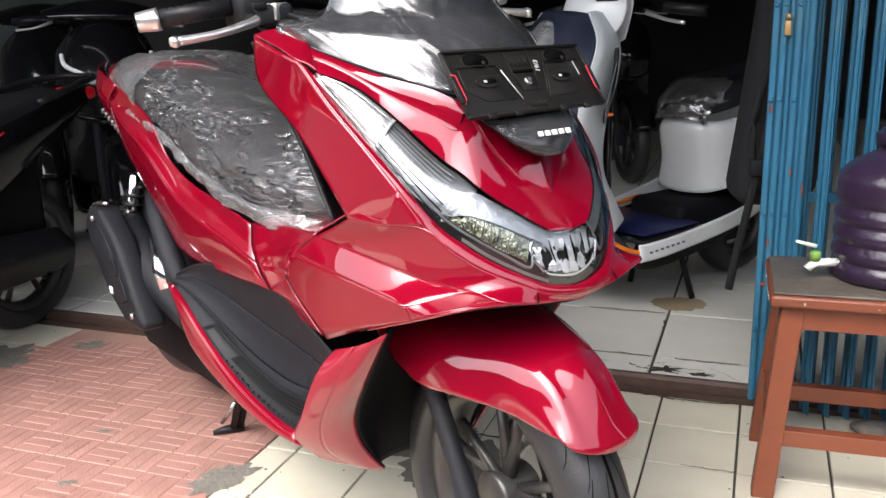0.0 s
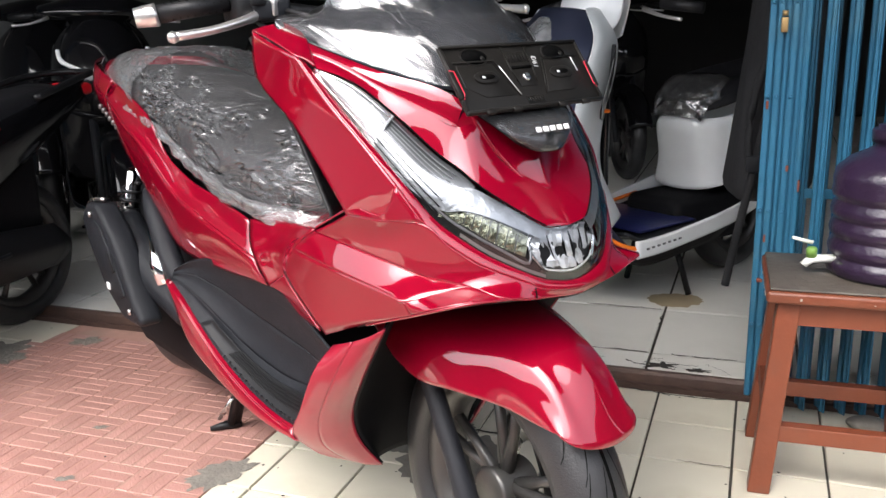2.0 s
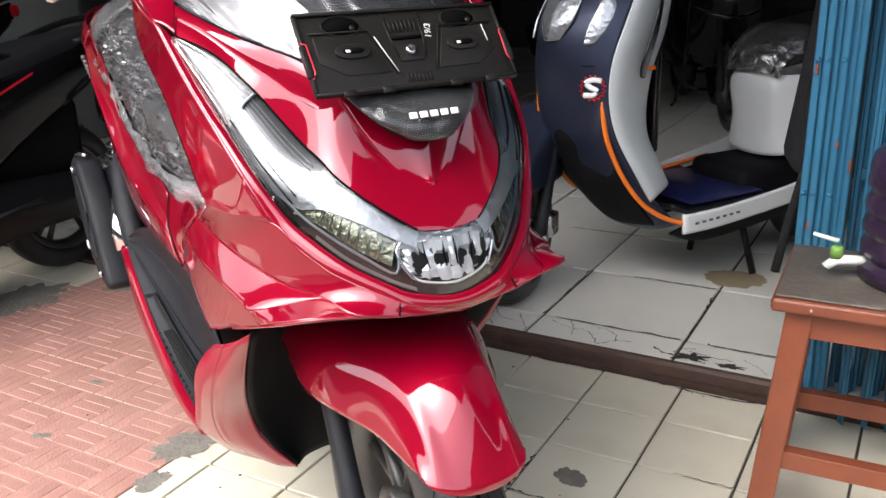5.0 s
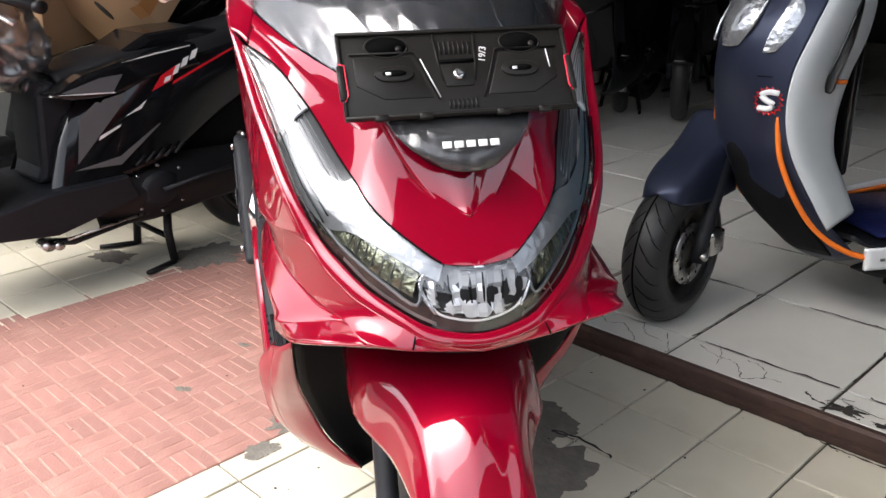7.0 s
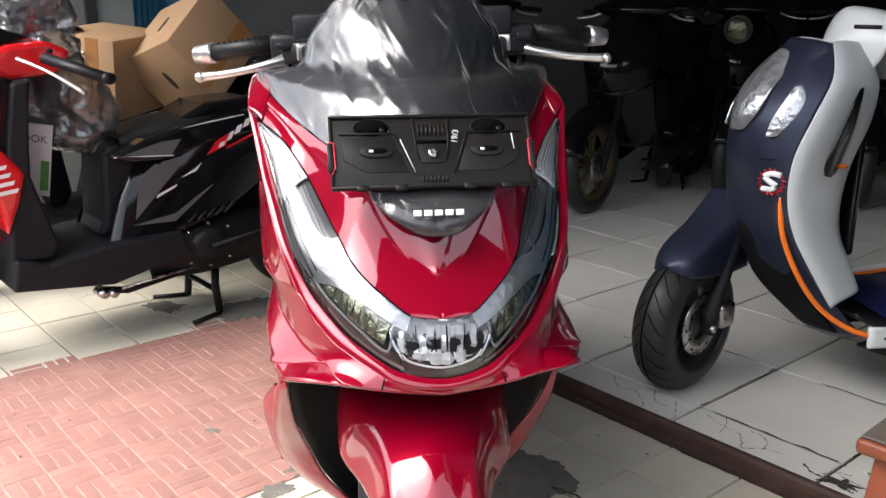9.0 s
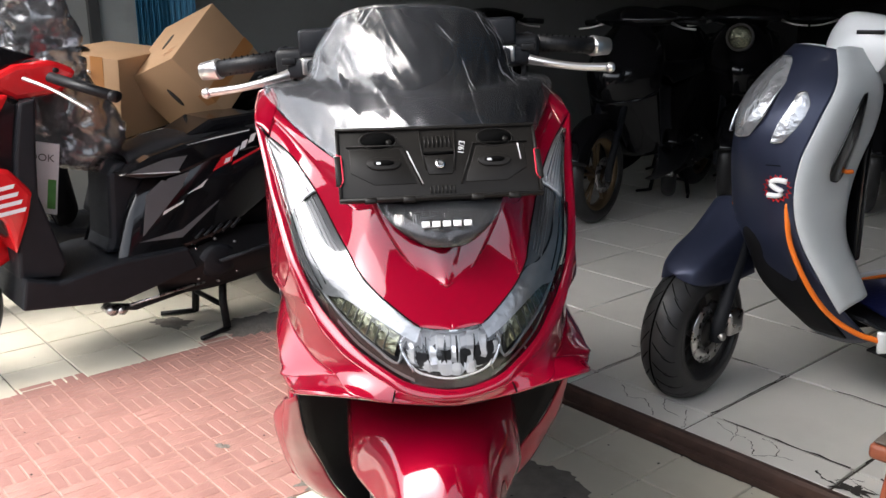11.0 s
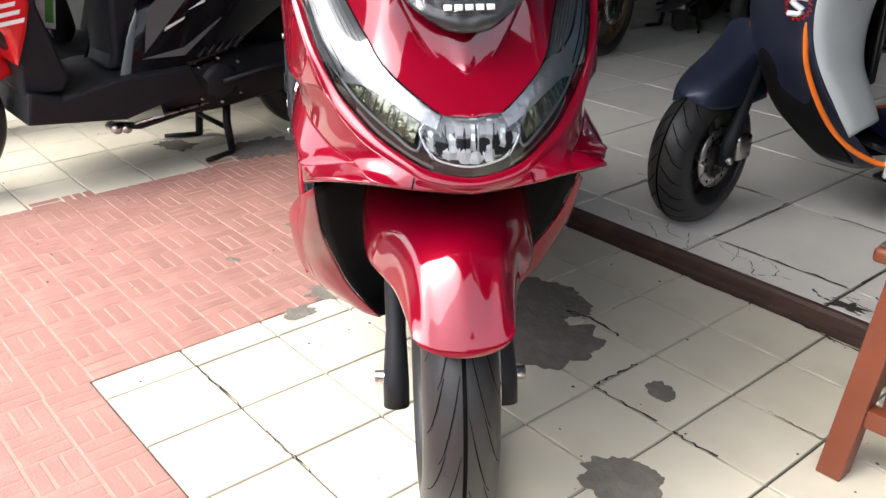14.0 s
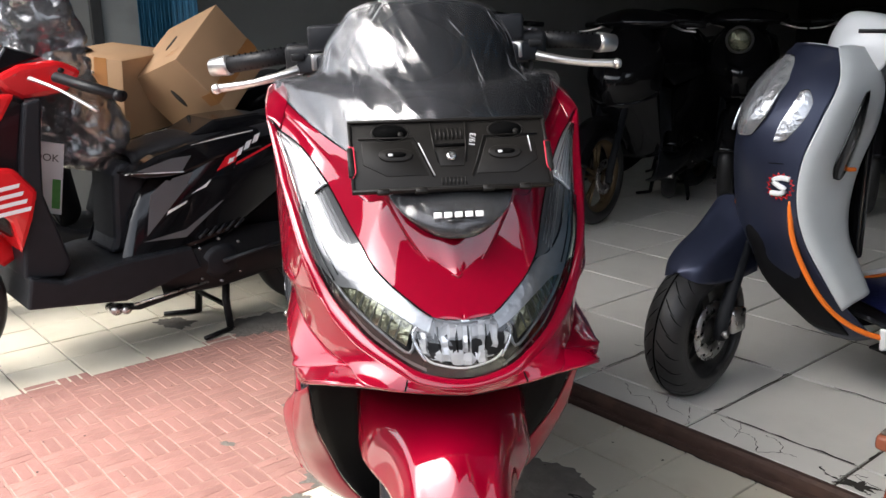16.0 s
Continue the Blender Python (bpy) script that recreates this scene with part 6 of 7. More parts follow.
for k in range(7):
    part("letter_bar", block((-.47 - .024 * k, .2225 + .0013 * k, .240 + .002 * k), (-.482 - .024 * k, .2255 + .0013 * k, .246 + .002 * k)), DECALGREY, scoopy)
part("engine", block((-1.15, -.12, .16), (-.75, .12, .34), width=.03), DARK, scoopy)
for s in (-1, 1):
    part("stand_leg", tube([(-.78, s * .08, .2), (-.80, s * .14, .006)], .011, 8), BLACK, scoopy)

for o in scoopy.children:
    if o.name.startswith("knee_oval"):
        o.matrix_basis = Matrix.Translation((.042, .012 if o.data.vertices[0].co.y > 0 else -.012, -.005))
# the apron is narrow above the floorboard
for o in scoopy.children:
    if o.name.split(".")[0] in ("apron", "apron_edge", "pinstripe", "apron_seam", "sticker_burst", "sticker_mark", "sticker_dot", "turn_signal"):
        for v in o.data.vertices:
            v.co.y *= 1 - .12 * max(0.0, min(1.0, (v.co.z - .2) / .12))

# ---------- black backpack hung beside the navy scooter ----------
pack = thing("backpack", "black cloth backpack with straps hanging beside the door", "backpack", pose(0.83, 0.58, 0.40, 0, 0, 10))
CLOTH = mat("black_cloth", (0.012, 0.012, 0.014), 0.85, vary=0.3, scale=60, bump=0.4, bscale=400)
bb = block((-.10, -.09, .06), (.13, .09, .80), None, 4, .06)
bmesh.ops.subdivide_edges(bb, edges=bb.edges[:], cuts=2, use_grid_fill=True)
for v in bb.verts:
    v.co.x += 0.10 * (v.co.z - .1) + 0.012 * noise.noise(v.co * 9)
    v.co.y += 0.02 * noise.noise(v.co * 7)
part("bag_body", bb, CLOTH, pack, "soft black bag body")
part("strap", tube([(.0, -.10, .52), (-.05, -.12, .38), (-.06, -.12, .22), (-.03, -.11, .12)], .011, 6, 5), CLOTH, pack, "black webbing strap")
part("strap", tube([(.03, -.10, .50), (-.02, -.12, .30), (-.04, -.12, .18), (-.08, -.12, -.04), (-.10, -.12, -.17)], .012, 6, 5), CLOTH, pack, "black webbing strap")
part("buckle", block((-.065, -.14, .16), (-.025, -.118, .205), width=.004), MATTE, pack, "black plastic buckle")

# ---------- red-brown wooden stool ----------
STOOLWOOD = mat("red_brown_stool_paint", (0.17, 0.044, 0.02), 0.42, vary=0.3, scale=9, bump=0.12, bscale=90, stain=0.55, stain_col=(0.09, 0.045, 0.03), sscale=8)
TOPWOOD = mat("weathered_stool_top", (0.085, 0.07, 0.058), 0.55, vary=0.4, scale=16, bump=0.35, bscale=60, stain=0.6, stain_col=(0.2, 0.18, 0.15), sscale=14)
CHIP = mat("paint_chip", (0.38, 0.33, 0.28), 0.7, vary=0.1)
STH = 0.455
stool = thing("stool", "worn red-brown wooden stool with a scuffed dark top", "stool", pose(0.862, -0.285, 0, 0, 0, 2))
sx, sy = 0.31, 0.265
LEGW = 0.045
for cx, tx in ((0, .035), (sx, -.035)):
    for cy, ty in ((0, .030), (sy, -.030)):
        bm = bmesh.new()
        h = LEGW / 2
        lo = [bm.verts.new((cx + a * h, cy + b * h, 0)) for a, b in ((-1, -1), (1, -1), (1, 1), (-1, 1))]
        hi = [bm.verts.new((cx + tx + a * h, cy + ty + b * h, STH - .03)) for a, b in ((-1, -1), (1, -1), (1, 1), (-1, 1))]
        bm.faces.new(lo[::-1]); bm.faces.new(hi)
        for i in range(4):
            bm.faces.new((lo[i], lo[(i + 1) % 4], hi[(i + 1) % 4], hi[i]))
        part("leg", bm, STOOLWOOD, stool, smooth=False, bevel=.003)


def lerp_leg(cx, cy, z):
    f = z / (STH - .03)
    return cx + (.035 if cx == 0 else -.035) * f, cy + (.030 if cy == 0 else -.030) * f


for z, w in ((.135, .036), (STH - .06, .05)):
    for cy in (0, sy):
        (x0, y0), (x1, _) = lerp_leg(0, cy, z), lerp_leg(sx, cy, z)
        part("rail", block((x0 + .02, y0 - .014, z - w / 2), (x1 - .02, y0 + .014, z + w / 2)), STOOLWOOD, stool, smooth=False, bevel=.002)
    for cx in (0, sx):
        (x0, y0), (_, y1) = lerp_leg(cx, 0, z + .005), lerp_leg(cx, sy, z + .005)
        part("rail", block((x0 - .014, y0 + .02, z - w / 2 + .04 * (z < .2)), (x0 + .014, y1 - .02, z + w / 2 + .04 * (z < .2))), STOOLWOOD, stool, smooth=False, bevel=.002)
part("seat_rim", block((-.012, -.018, STH - .032), (sx + .012, sy + .018, STH - .006), None, 3, .008), STOOLWOOD, stool, "red-brown edge of the seat")
part("seat_board", block((-.006, -.012, STH - .0055), (sx + .006, sy + .012, STH), width=.0025), TOPWOOD, stool, "scuffed dark stool top")
rs = random.Random(4)
for k in range(7):
    x, y = rs.choice(((rs.uniform(0, sx), -.0185), (-.0125, rs.uniform(0, sy))))
    part("chip", block((x - .002, y - .0008, STH - .022), (x + .002, y + .0008, STH - .019 + rs.uniform(-.002, .002))), CHIP, stool, smooth=False)

# ---------- purple water jug with a tap, on the stool ----------
JUGP = mat("purple_translucent_plastic", (0.030, 0.016, 0.040), 0.28, coat=0.3, vary=0.4, scale=14, bump=0.25, bscale=60, trans=0.15)
jug = thing("water_jug", "translucent purple plastic water jug with a small tap", "water jug", pose(1.085, -0.13, STH, 0, 0, 0) @ Matrix.Diagonal((1, 1, .78, 1)))
JR = .118
prof = [(0, 0), (JR * .9, .0), (JR, .012), (JR, .04)]
z = .05
while z < .24:
    prof += [(JR - .007, z), (JR - .008, z + .006), (JR - .001, z + .013), (JR + .001, z + .025), (JR - .001, z + .037)]
    z += .05
prof += [(JR, .26), (JR * .96, .285), (JR * .75, .315), (JR * .48, .335), (.046, .345), (.046, .362), (.05, .364), (.05, .372), (.042, .374), (.042, .40), (0, .40)]
part("bottle", lathe(prof, 56, "z"), JUGP, jug, "ribbed purple bottle")
part("cap", lathe([(0, .355), (.052, .355), (.053, .385), (.05, .39), (0, .39)], 40, "z"), JUGP, jug, "dark purple screw cap")
PALEPL = mat("white_plastic", (0.75, 0.76, 0.7), 0.35, vary=0.05)
GREENPL = mat("green_plastic", (0.16, 0.30, 0.06), 0.4, vary=0.08)
tap = part("tap", tube([(-.105, -.035, .045), (-.15, -.05, .045), (-.165, -.055, .028)], [.011, .012, .009], 10), PALEPL, jug, "white plastic tap")
part("tap_collar", lathe([(0, .05), (.011, .05), (.011, .072), (.008, .078), (0, .078)], 16, "z", (-.15, -.05, 0)), GREENPL, tap, "green tap collar")
part("tap_lever", tube([(-.15, -.05, .09), (-.175, -.055, .098), (-.19, -.058, .104)], [.006, .005, .004], 8), PALEPL, tap)

# ---------- blue folding door ----------
BLUE = mat("chalky_blue_enamel", (0.028, 0.145, 0.25), 0.45, 0.1, vary=0.25, scale=7, bump=0.2, bscale=50, stain=0.55, stain_col=(0.075, 0.19, 0.25), sscale=9, rvar=0.1)
RUST = mat("rust_patch", (0.22, 0.06, 0.035), 0.85, vary=0.4, scale=30, bump=0.3, bscale=120)
BRASS = mat("dull_brass", (0.4, 0.27, 0.12), 0.5, 0.6, vary=0.2)
DH = 2.42


def slat(width, depth, ribs):
    """Outline of a pressed slat: a shallow tray with ribs, drawn upwards."""
    pts = [(0, 0)]
    for k in range(ribs):
        x = width * (k + .5) / ribs
        pts += [(x - .006, 0), (x - .004, -depth), (x + .004, -depth), (x + .006, 0)]
    pts += [(width, 0), (width, .003)]
    for k in reversed(range(ribs)):
        x = width * (k + .5) / ribs
        pts += [(x + .008, .003), (x + .006, -depth + .003), (x - .006, -depth + .003), (x - .008, .003)]
    return pts + [(0, .003)]


door = thing("folding_door", "chalky blue steel folding door, pushed open, with rust spots", "door", pose(0.822, 0.182, 0.012, 0, 0, 0))
post = part("end_post", join(block((0, -.006, 0), (.016, .045, DH), width=.004), block((.019, -.012, 0), (.034, .03, DH), width=.004), block((.037, -.004, 0), (.048, .03, DH), width=.004), block((.051, -.010, 0), (.066, .03, DH), width=.004), block((.069, .0, 0), (.080, .03, DH), width=.004), block((.083, -.006, 0), (.095, .03, DH), width=.004), block((.004, .004, 0), (.092, .02, DH))), BLUE, door, "blue end post of the door", smooth=False)
for zz in (.20, .5, .78, 1.0):
    for xx in (.008, .0265, .0585):
        part("rivet", lathe([(0, -.004), (.004, -.003), (.0055, 0), (.0055, .006)], 10, "y", (xx, -.0115, zz)), BLUE, post)
part("latch", block((.026, -.022, .93), (.042, -.011, .965), width=.003), BRASS, post, "small brass latch")
part("latch_pin", tube([(.034, -.02, .968), (.034, -.02, .98)], .007, 8), BRASS, post)
rs = random.Random(8)
for xx, zz, w, h in ((.012, .315, .014, .01), (.052, .30, .018, .03), (.046, .275, .012, .02), (.03, .17, .016, .008), (.02, .42, .006, .02), (.06, .60, .006, .015), (.005, .75, .006, .02), (.09, .55, .005, .03)):
    part("rust_spot", block((xx, -.0132, zz), (xx + w, -.005, zz + h), width=.002), RUST, post)
PAN = .062
meshes = {}
for k in range(34):
    fold = 74 if k % 2 else -74
    key = k % 2
    m = Matrix.Translation((.10 + k * .0235 + (0 if key == 0 else .003), .055 if key == 0 else -.002, 0)) @ Matrix.Rotation(radians(-fold), 4, "Z")
    if key not in meshes:
        ob = part("slat", prism(slat(PAN, .006, 2), DH), BLUE, door, smooth=False)
        meshes[key] = ob.data
    else:
        ob = new("slat", meshes[key])
        ob.parent = door
    ob.matrix_basis = m
part("cross_bar", block((.10, .07, .52), (.92, .076, .545)), BLUE, door, smooth=False)
# the far end of the door, folded against the left wall
door2 = thing("folding_door", "dark blue steel folding door stacked against the wall", "door", pose(LEFT_X + .02, 0.19, 0.012, 0, 0, 0))
for k in range(11):
    ob = new("slat", meshes[k % 2])
    ob.parent = door2
    ob.matrix_basis = Matrix.Translation((.01 + k * .034, .055 if k % 2 == 0 else 0, 0)) @ Matrix.Rotation(radians(68 if k % 2 == 0 else -68), 4, "Z")

# ---------- cartons ----------
CARD = mat("brown_cardboard", (0.40, 0.245, 0.135), 0.75, vary=0.08, scale=8, bump=0.08, bscale=200, stain=0.2, stain_col=(0.3, 0.18, 0.1), sscale=3)
TAPE = mat("brown_packing_tape", (0.34, 0.15, 0.05), 0.3, vary=0.1)


def carton(label, m, sx_, sy_, sz_):
    t = thing("carton", label, "cardboard box", m, "cartons")
    part("box_body", block((0, 0, 0), (sx_, sy_, sz_), None, 2, .003), CARD, t, "plain brown cardboard")
    part("tape", block((sx_ * .60, -.0012, -.0012), (sx_ * .78, .0012, sz_ + .0012)), TAPE, t, smooth=False)
    part("tape_end", block((sx_ * .60, .0, -.0013), (sx_ * .78, .05, .0005)), TAPE, t, smooth=False)
    oval = [(.042 * math.cos(a), .011 * math.sin(a)) for a in np.linspace(0, 2 * math.pi, 18, endpoint=False)]
    part("hand_hole", prism(oval, .004, Matrix.Translation((sx_ * .5, sy_ * .5, -.002))), CRACK, t, "dark hand hole")
    part("hand_hole", prism(oval, .004, Matrix.Translation((-.002, sy_ * .5, sz_ * .5)) @ Matrix(((0, 0, 1, 0), (0, 1, 0, 0), (1, 0, 0, 0), (0, 0, 0, 1)))), CRACK, t, "dark hand hole")
    for k in range(3):
        part("print_bar", block((-.0006, sy_ * .15, sz_ * (.16 + .05 * k)), (.0004, sy_ * .15 + .05 + .02 * (k % 2), sz_ * (.18 + .05 * k))), TAPE, t, smooth=False)
    return t


def frame_of(p, a, b, c):
    a, b, c = (Vector(v).normalized() for v in (a, b, c))
    return Matrix.Translation(p) @ Matrix((a, b, c)).transposed().to_4x4()


A_, B_ = Vector((.083, .662, -.745)), Vector((-.933, -.21, -.291))
C_ = A_.cross(B_)
carton("tilted brown carton resting on a scooter seat", frame_of(Vector((-1.642, -0.301, .953)), A_, B_, C_), .28, .31, .31)
carton("brown carton standing behind the scooter seat", pose(-2.11, -0.58, .69, 4, 6, 32), .30, .34, .29)

# ---------- grey plastic hung from the scooter's handlebar, and a leaflet ----------
def crumple(bm, k):
    """Sharp small folds in a hanging plastic sheet, longer along its drop."""
    bm.normal_update()
    for v in bm.verts:
        q = Vector((v.co.x * k, v.co.y * k, v.co.z * k * .45))
        d = noise.voronoi(q + noise.noise_vector(q * .7) * .4)[0]
        v.co += v.normal * (.030 * d[0] - .022 * min(.5, d[1] - d[0]))


hang = thing("plastic_sheet", "crumpled grey plastic sheeting hung on a handlebar", "plastic wrap", pose(-1.62, -0.72, 0, 0, 0, 0))
bm = tube([(-.02, -.02, 1.22), (-.02, .0, 1.05), (.0, .02, .93), (.02, .05, .80), (.03, .10, .68), (.03, .13, .60)], [.07, .085, .07, .10, .09, .02], 44, 16)
for v in bm.verts:
    v.co += Vector((noise.fractal(v.co * 9, 1, 2, 4), noise.fractal(v.co * 9 + Vector((9, 0, 0)), 1, 2, 4), 0)) * .035
crumple(bm, 16)
part("sheet", bm, GREYWRAP, hang)
bm = tube([(-.13, -.13, 1.24), (-.12, -.10, 1.08), (-.08, -.07, .98), (-.09, -.06, .86), (-.06, -.02, .74), (-.03, .04, .66)], [.05, .065, .05, .11, .10, .03], 44, 16)
for v in bm.verts:
    v.co += Vector((noise.fractal(v.co * 9 + Vector((3, 0, 0)), 1, 2, 4), noise.fractal(v.co * 9 + Vector((6, 0, 0)), 1, 2, 4), 0)) * .04
crumple(bm, 14)
part("sheet_fold", bm, GREYWRAP, hang)
leaf = thing("leaflet", "white printed leaflet tucked behind the leg shield", "leaflet", pose(-1.615, -0.815, .485, 8, 10, 62))
PAPER = mat("white_paper", (0.72, 0.74, 0.76), 0.6, vary=0.06, scale=14)
GREENINK = mat("green_print", (0.10, 0.32, 0.08), 0.6, vary=0.3, scale=40)
part("sheet", block((-.06, -.003, 0), (.06, .003, .24), width=.001), PAPER, leaf)
part("print_band", block((.03, -.0045, .02), (.055, .0, .12)), GREENINK, leaf, smooth=False)
lettering("print", "LOOK", .034, DECALGREY, leaf, Matrix.Translation((0, -.0045, .19)) @ Matrix.Rotation(radians(90), 4, "X"), .0004)
# stone behind the stool
part_stone = bmesh.new()
bmesh.ops.create_icosphere(part_stone, subdivisions=3, radius=.035)
for v in part_stone.verts:
    v.co = Vector((v.co.x * 1.5, v.co.y, v.co.z * .6)) * (1 + .35 * noise.noise(v.co * 30))
stone = part("stone", part_stone, CEMENT)
stone.matrix_basis = pose(1.115, 0.07, .016)
tagged(stone, "small rough lump of grey cement on the floor", "stone")

# ---------- stains, patches and cracks on the floors ----------
def blob(name, x, y, z, r, seed, material, label, stretch=1.0, ang=0.0, rough_=0.35):
    bm = bmesh.new()
    n = 96
    mid = bm.verts.new((0, 0, 0.0012))
    ring = []
    for k in range(n):
        a = 2 * math.pi * k / n
        q = r * (1 + rough_ * noise.fractal(Vector((math.cos(a) * 2.1 + seed, math.sin(a) * 2.1, seed)), 1, 2, 4))
        ring.append(bm.verts.new((q * math.cos(a) * stretch, q * math.sin(a), 0)))
    for k in range(n):
        bm.faces.new((mid, ring[k], ring[(k + 1) % n]))
    ob = part(name, bm, material, smooth=False)
    ob.matrix_basis = pose(x, y, z, 0, 0, ang)
    return tagged(ob, label, "stain", kind="structure")


blob("floor_stain", 0.20, -0.36, .0012, .118, 3, CEMENT, "dark cement patch on the beige tiles", 1.15, 40, .30)
blob("floor_stain", 0.05, -0.24, .0014, .118, 6, CEMENT, "dark cement patch on the beige tiles", 1.2, 30, .30)
blob("floor_stain", 0.505, -0.318, .0012, .027, 11, CEMENT, "small dark stain on the beige tiles", 1.4, -30, .25)
blob("floor_stain", 0.635, -0.598, .0012, .062, 15, CEMENT, "dark oil stain on the beige tiles", 1.25, 20, .25)
blob("floor_stain", -1.40, -0.16, .0012, .10, 21, CEMENT, "broken tile showing grey cement", 1.3, 80, .6)
blob("floor_stain", -1.63, -0.40, .0012, .05, 25, CEMENT, "broken tile corner showing cement", 1.5, 20, .6)
blob("floor_stain", -0.29, -0.575, .0016, .05, 31, CEMENT, "cement smear at the edge of the red tiles", 1.6, 60, .5)
blob("floor_stain", -0.255, -0.72, .0016, .028, 33, CEMENT, "cement smear at the edge of the red tiles", 1.4, 90, .5)
BROWNST = mat("brown_water_stain", (0.34, 0.27, 0.17), 0.5, vary=0.15, scale=20)
blob("floor_stain", 0.585, 0.86, WHITE_Z + .0012, .075, 41, BROWNST, "brown stain on the white tiles", 1.2, 10, .2)
rs = random.Random(12)


def crack(name, pts, w, z, seed, label):
    bm = bmesh.new()
    r = random.Random(seed)
    path = catmull([(x, y, z) for x, y in pts], 7)
    prev = None
    for i, p in enumerate(path):
        d = (path[min(i + 1, len(path) - 1)] - path[max(i - 1, 0)]).normalized()
        nrm = Vector((-d.y, d.x, 0))
        ww = .6 * w * r.uniform(.2, 1.3)
        o = nrm * r.uniform(-.004, .004)
        pair = (bm.verts.new(p + o + nrm * ww / 2), bm.verts.new(p + o - nrm * ww / 2))
        if prev:
            bm.faces.new((prev[0], prev[1], pair[1], pair[0]))
        prev = pair
    ob = part(name, bm, CRACK, smooth=False)
    return tagged(ob, label, "crack", kind="structure")


for pts, w in (([(.31, .30), (.34, .27), (.36, .235)], .005), ([(.36, .235), (.40, .27), (.44, .285)], .004), ([(.33, .33), (.38, .32), (.40, .27)], .004),
               ([(.50, .28), (.53, .26), (.57, .255), (.61, .245), (.64, .24)], .011), ([(.55, .27), (.57, .30), (.60, .315)], .005), ([(.57, .30), (.62, .285), (.70, .28)], .004),
               ([(.20, .33), (.26, .30), (.30, .305)], .004), ([(.10, .33), (.14, .27), (.16, .23)], .004), ([(.02, .34), (.06, .29), (.12, .28)], .004), ([(-.02, .30), (.05, .25), (.06, .23)], .004),
               ([(.24, .36), (.27, .31), (.28, .26)], .003), ([(-.12, .33), (-.06, .28), (-.02, .30)], .004), ([(.72, .30), (.76, .27), (.79, .24)], .003)):
    crack("floor_crack", pts, w, WHITE_Z + .0016, int(abs(pts[0][0]) * 1000), "dark crack in the white sill tiles")
for pts, w in (([(.162, .36), (.165, .55), (.16, .75)], .009), ([(.20, .352), (.33, .35), (.55, .354)], .012), ([(.30, .75), (.42, .752), (.55, .75)], .010), ([(-.22, .752), (-.05, .75), (.10, .754)], .009), ([(.56, .40), (.562, .56), (.558, .70)], .008),
               ([(-.24, .36), (-.238, .5), (-.242, .70)], .007), ([(-.30, .60), (-.20, .63), (-.10, .62)], .006), ([(.62, .352), (.72, .35), (.80, .353)], .012), ([(-.05, 1.15), (.1, 1.152), (.25, 1.15)], .010), ([(-.10, .50), (-.04, .53), (.0, .51)], .010)):
    crack("floor_crack", pts, w, WHITE_Z + .0018, int(abs(pts[0][0] + pts[0][1]) * 991), "dirty dark joint between the white tiles")
for pts, w in (([(.52, .165), (.60, .155), (.68, .152), (.78, .158)], .012), ([(.12, .165), (.3, .16), (.45, .164)], .007)):
    crack("floor_crack", pts, w, .0022, int(pts[0][0] * 999), "crumbled dirty edge along the sill")
for pts, w in (([(.20, -.20), (.14, -.205), (.2, -.19), (.3, -.2)], .012), ([(.40, -.26), (.40, -.33), (.395, -.40)], .010), ([(.40, -.40), (.46, -.402), (.56, -.398)], .009), ([(.60, -.40), (.64, -.404), (.70, -.40)], .010),
               ([(-.2, -1.0), (-.1, -1.002), (.0, -1.0)], .008), ([(.68, -.20), (.74, -.202), (.80, -.2)], .006), ([(.1, -1.0), (.2, -1.002), (.26, -1.0)], .006)):
    crack("floor_crack", [(x + .006, y - .011) for x, y in pts], w, .0022, int(abs(pts[0][1]) * 997), "dirty worn joint between the beige tiles")

blob("floor_stain", 0.60, 0.262, WHITE_Z + .0020, .020, 51, CRACK, "dark dirt in the broken sill tiles", 1.8, 12, .9)
blob("floor_stain", 0.70, 0.250, WHITE_Z + .0020, .014, 53, CRACK, "dark dirt in the broken sill tiles", 2.2, 5, .9)
blob("floor_stain", -1.20, 0.04, .0014, .035, 57, CEMENT, "grey cement smear on the tiles", 1.5, 30, .6)
blob("floor_stain", -0.62, -0.70, .0016, .012, 61, CEMENT, "pale grey smear on the red tiles", 2.0, 20, .6)
blob("floor_stain", -0.72, -0.46, .0016, .010, 63, CEMENT, "pale grey smear on the red tiles", 2.0, 20, .6)
rg = random.Random(31)
gv, gf = [], []
for k in range(150):
    gx, gy = rg.uniform(-2.1, 1.2), rg.uniform(-1.2, .15)
    gr, ga = rg.uniform(.0012, .0045), rg.uniform(0, 6.28)
    gb = len(gv)
    for q in range(5):
        aa = ga + 1.2566 * q
        gv.append((gx + gr * rg.uniform(.5, 1.3) * math.cos(aa), gy + gr * rg.uniform(.5, 1.3) * math.sin(aa), .0022))
    gf.append(tuple(range(gb, gb + 5)))
gme = bpy.data.meshes.new("floor_grit")
gme.from_pydata(gv, [], gf)
gme.materials.append(CRACK)
tagged(new("floor_grit", gme), "small dark flecks of dirt on the porch tiles", "dirt", kind="stuff")

# ---------- floor tiles, piece by piece ----------
rs = random.Random(5)
RED_X0, RED_X1, RED_Y = -1.33, -0.279, -1.210


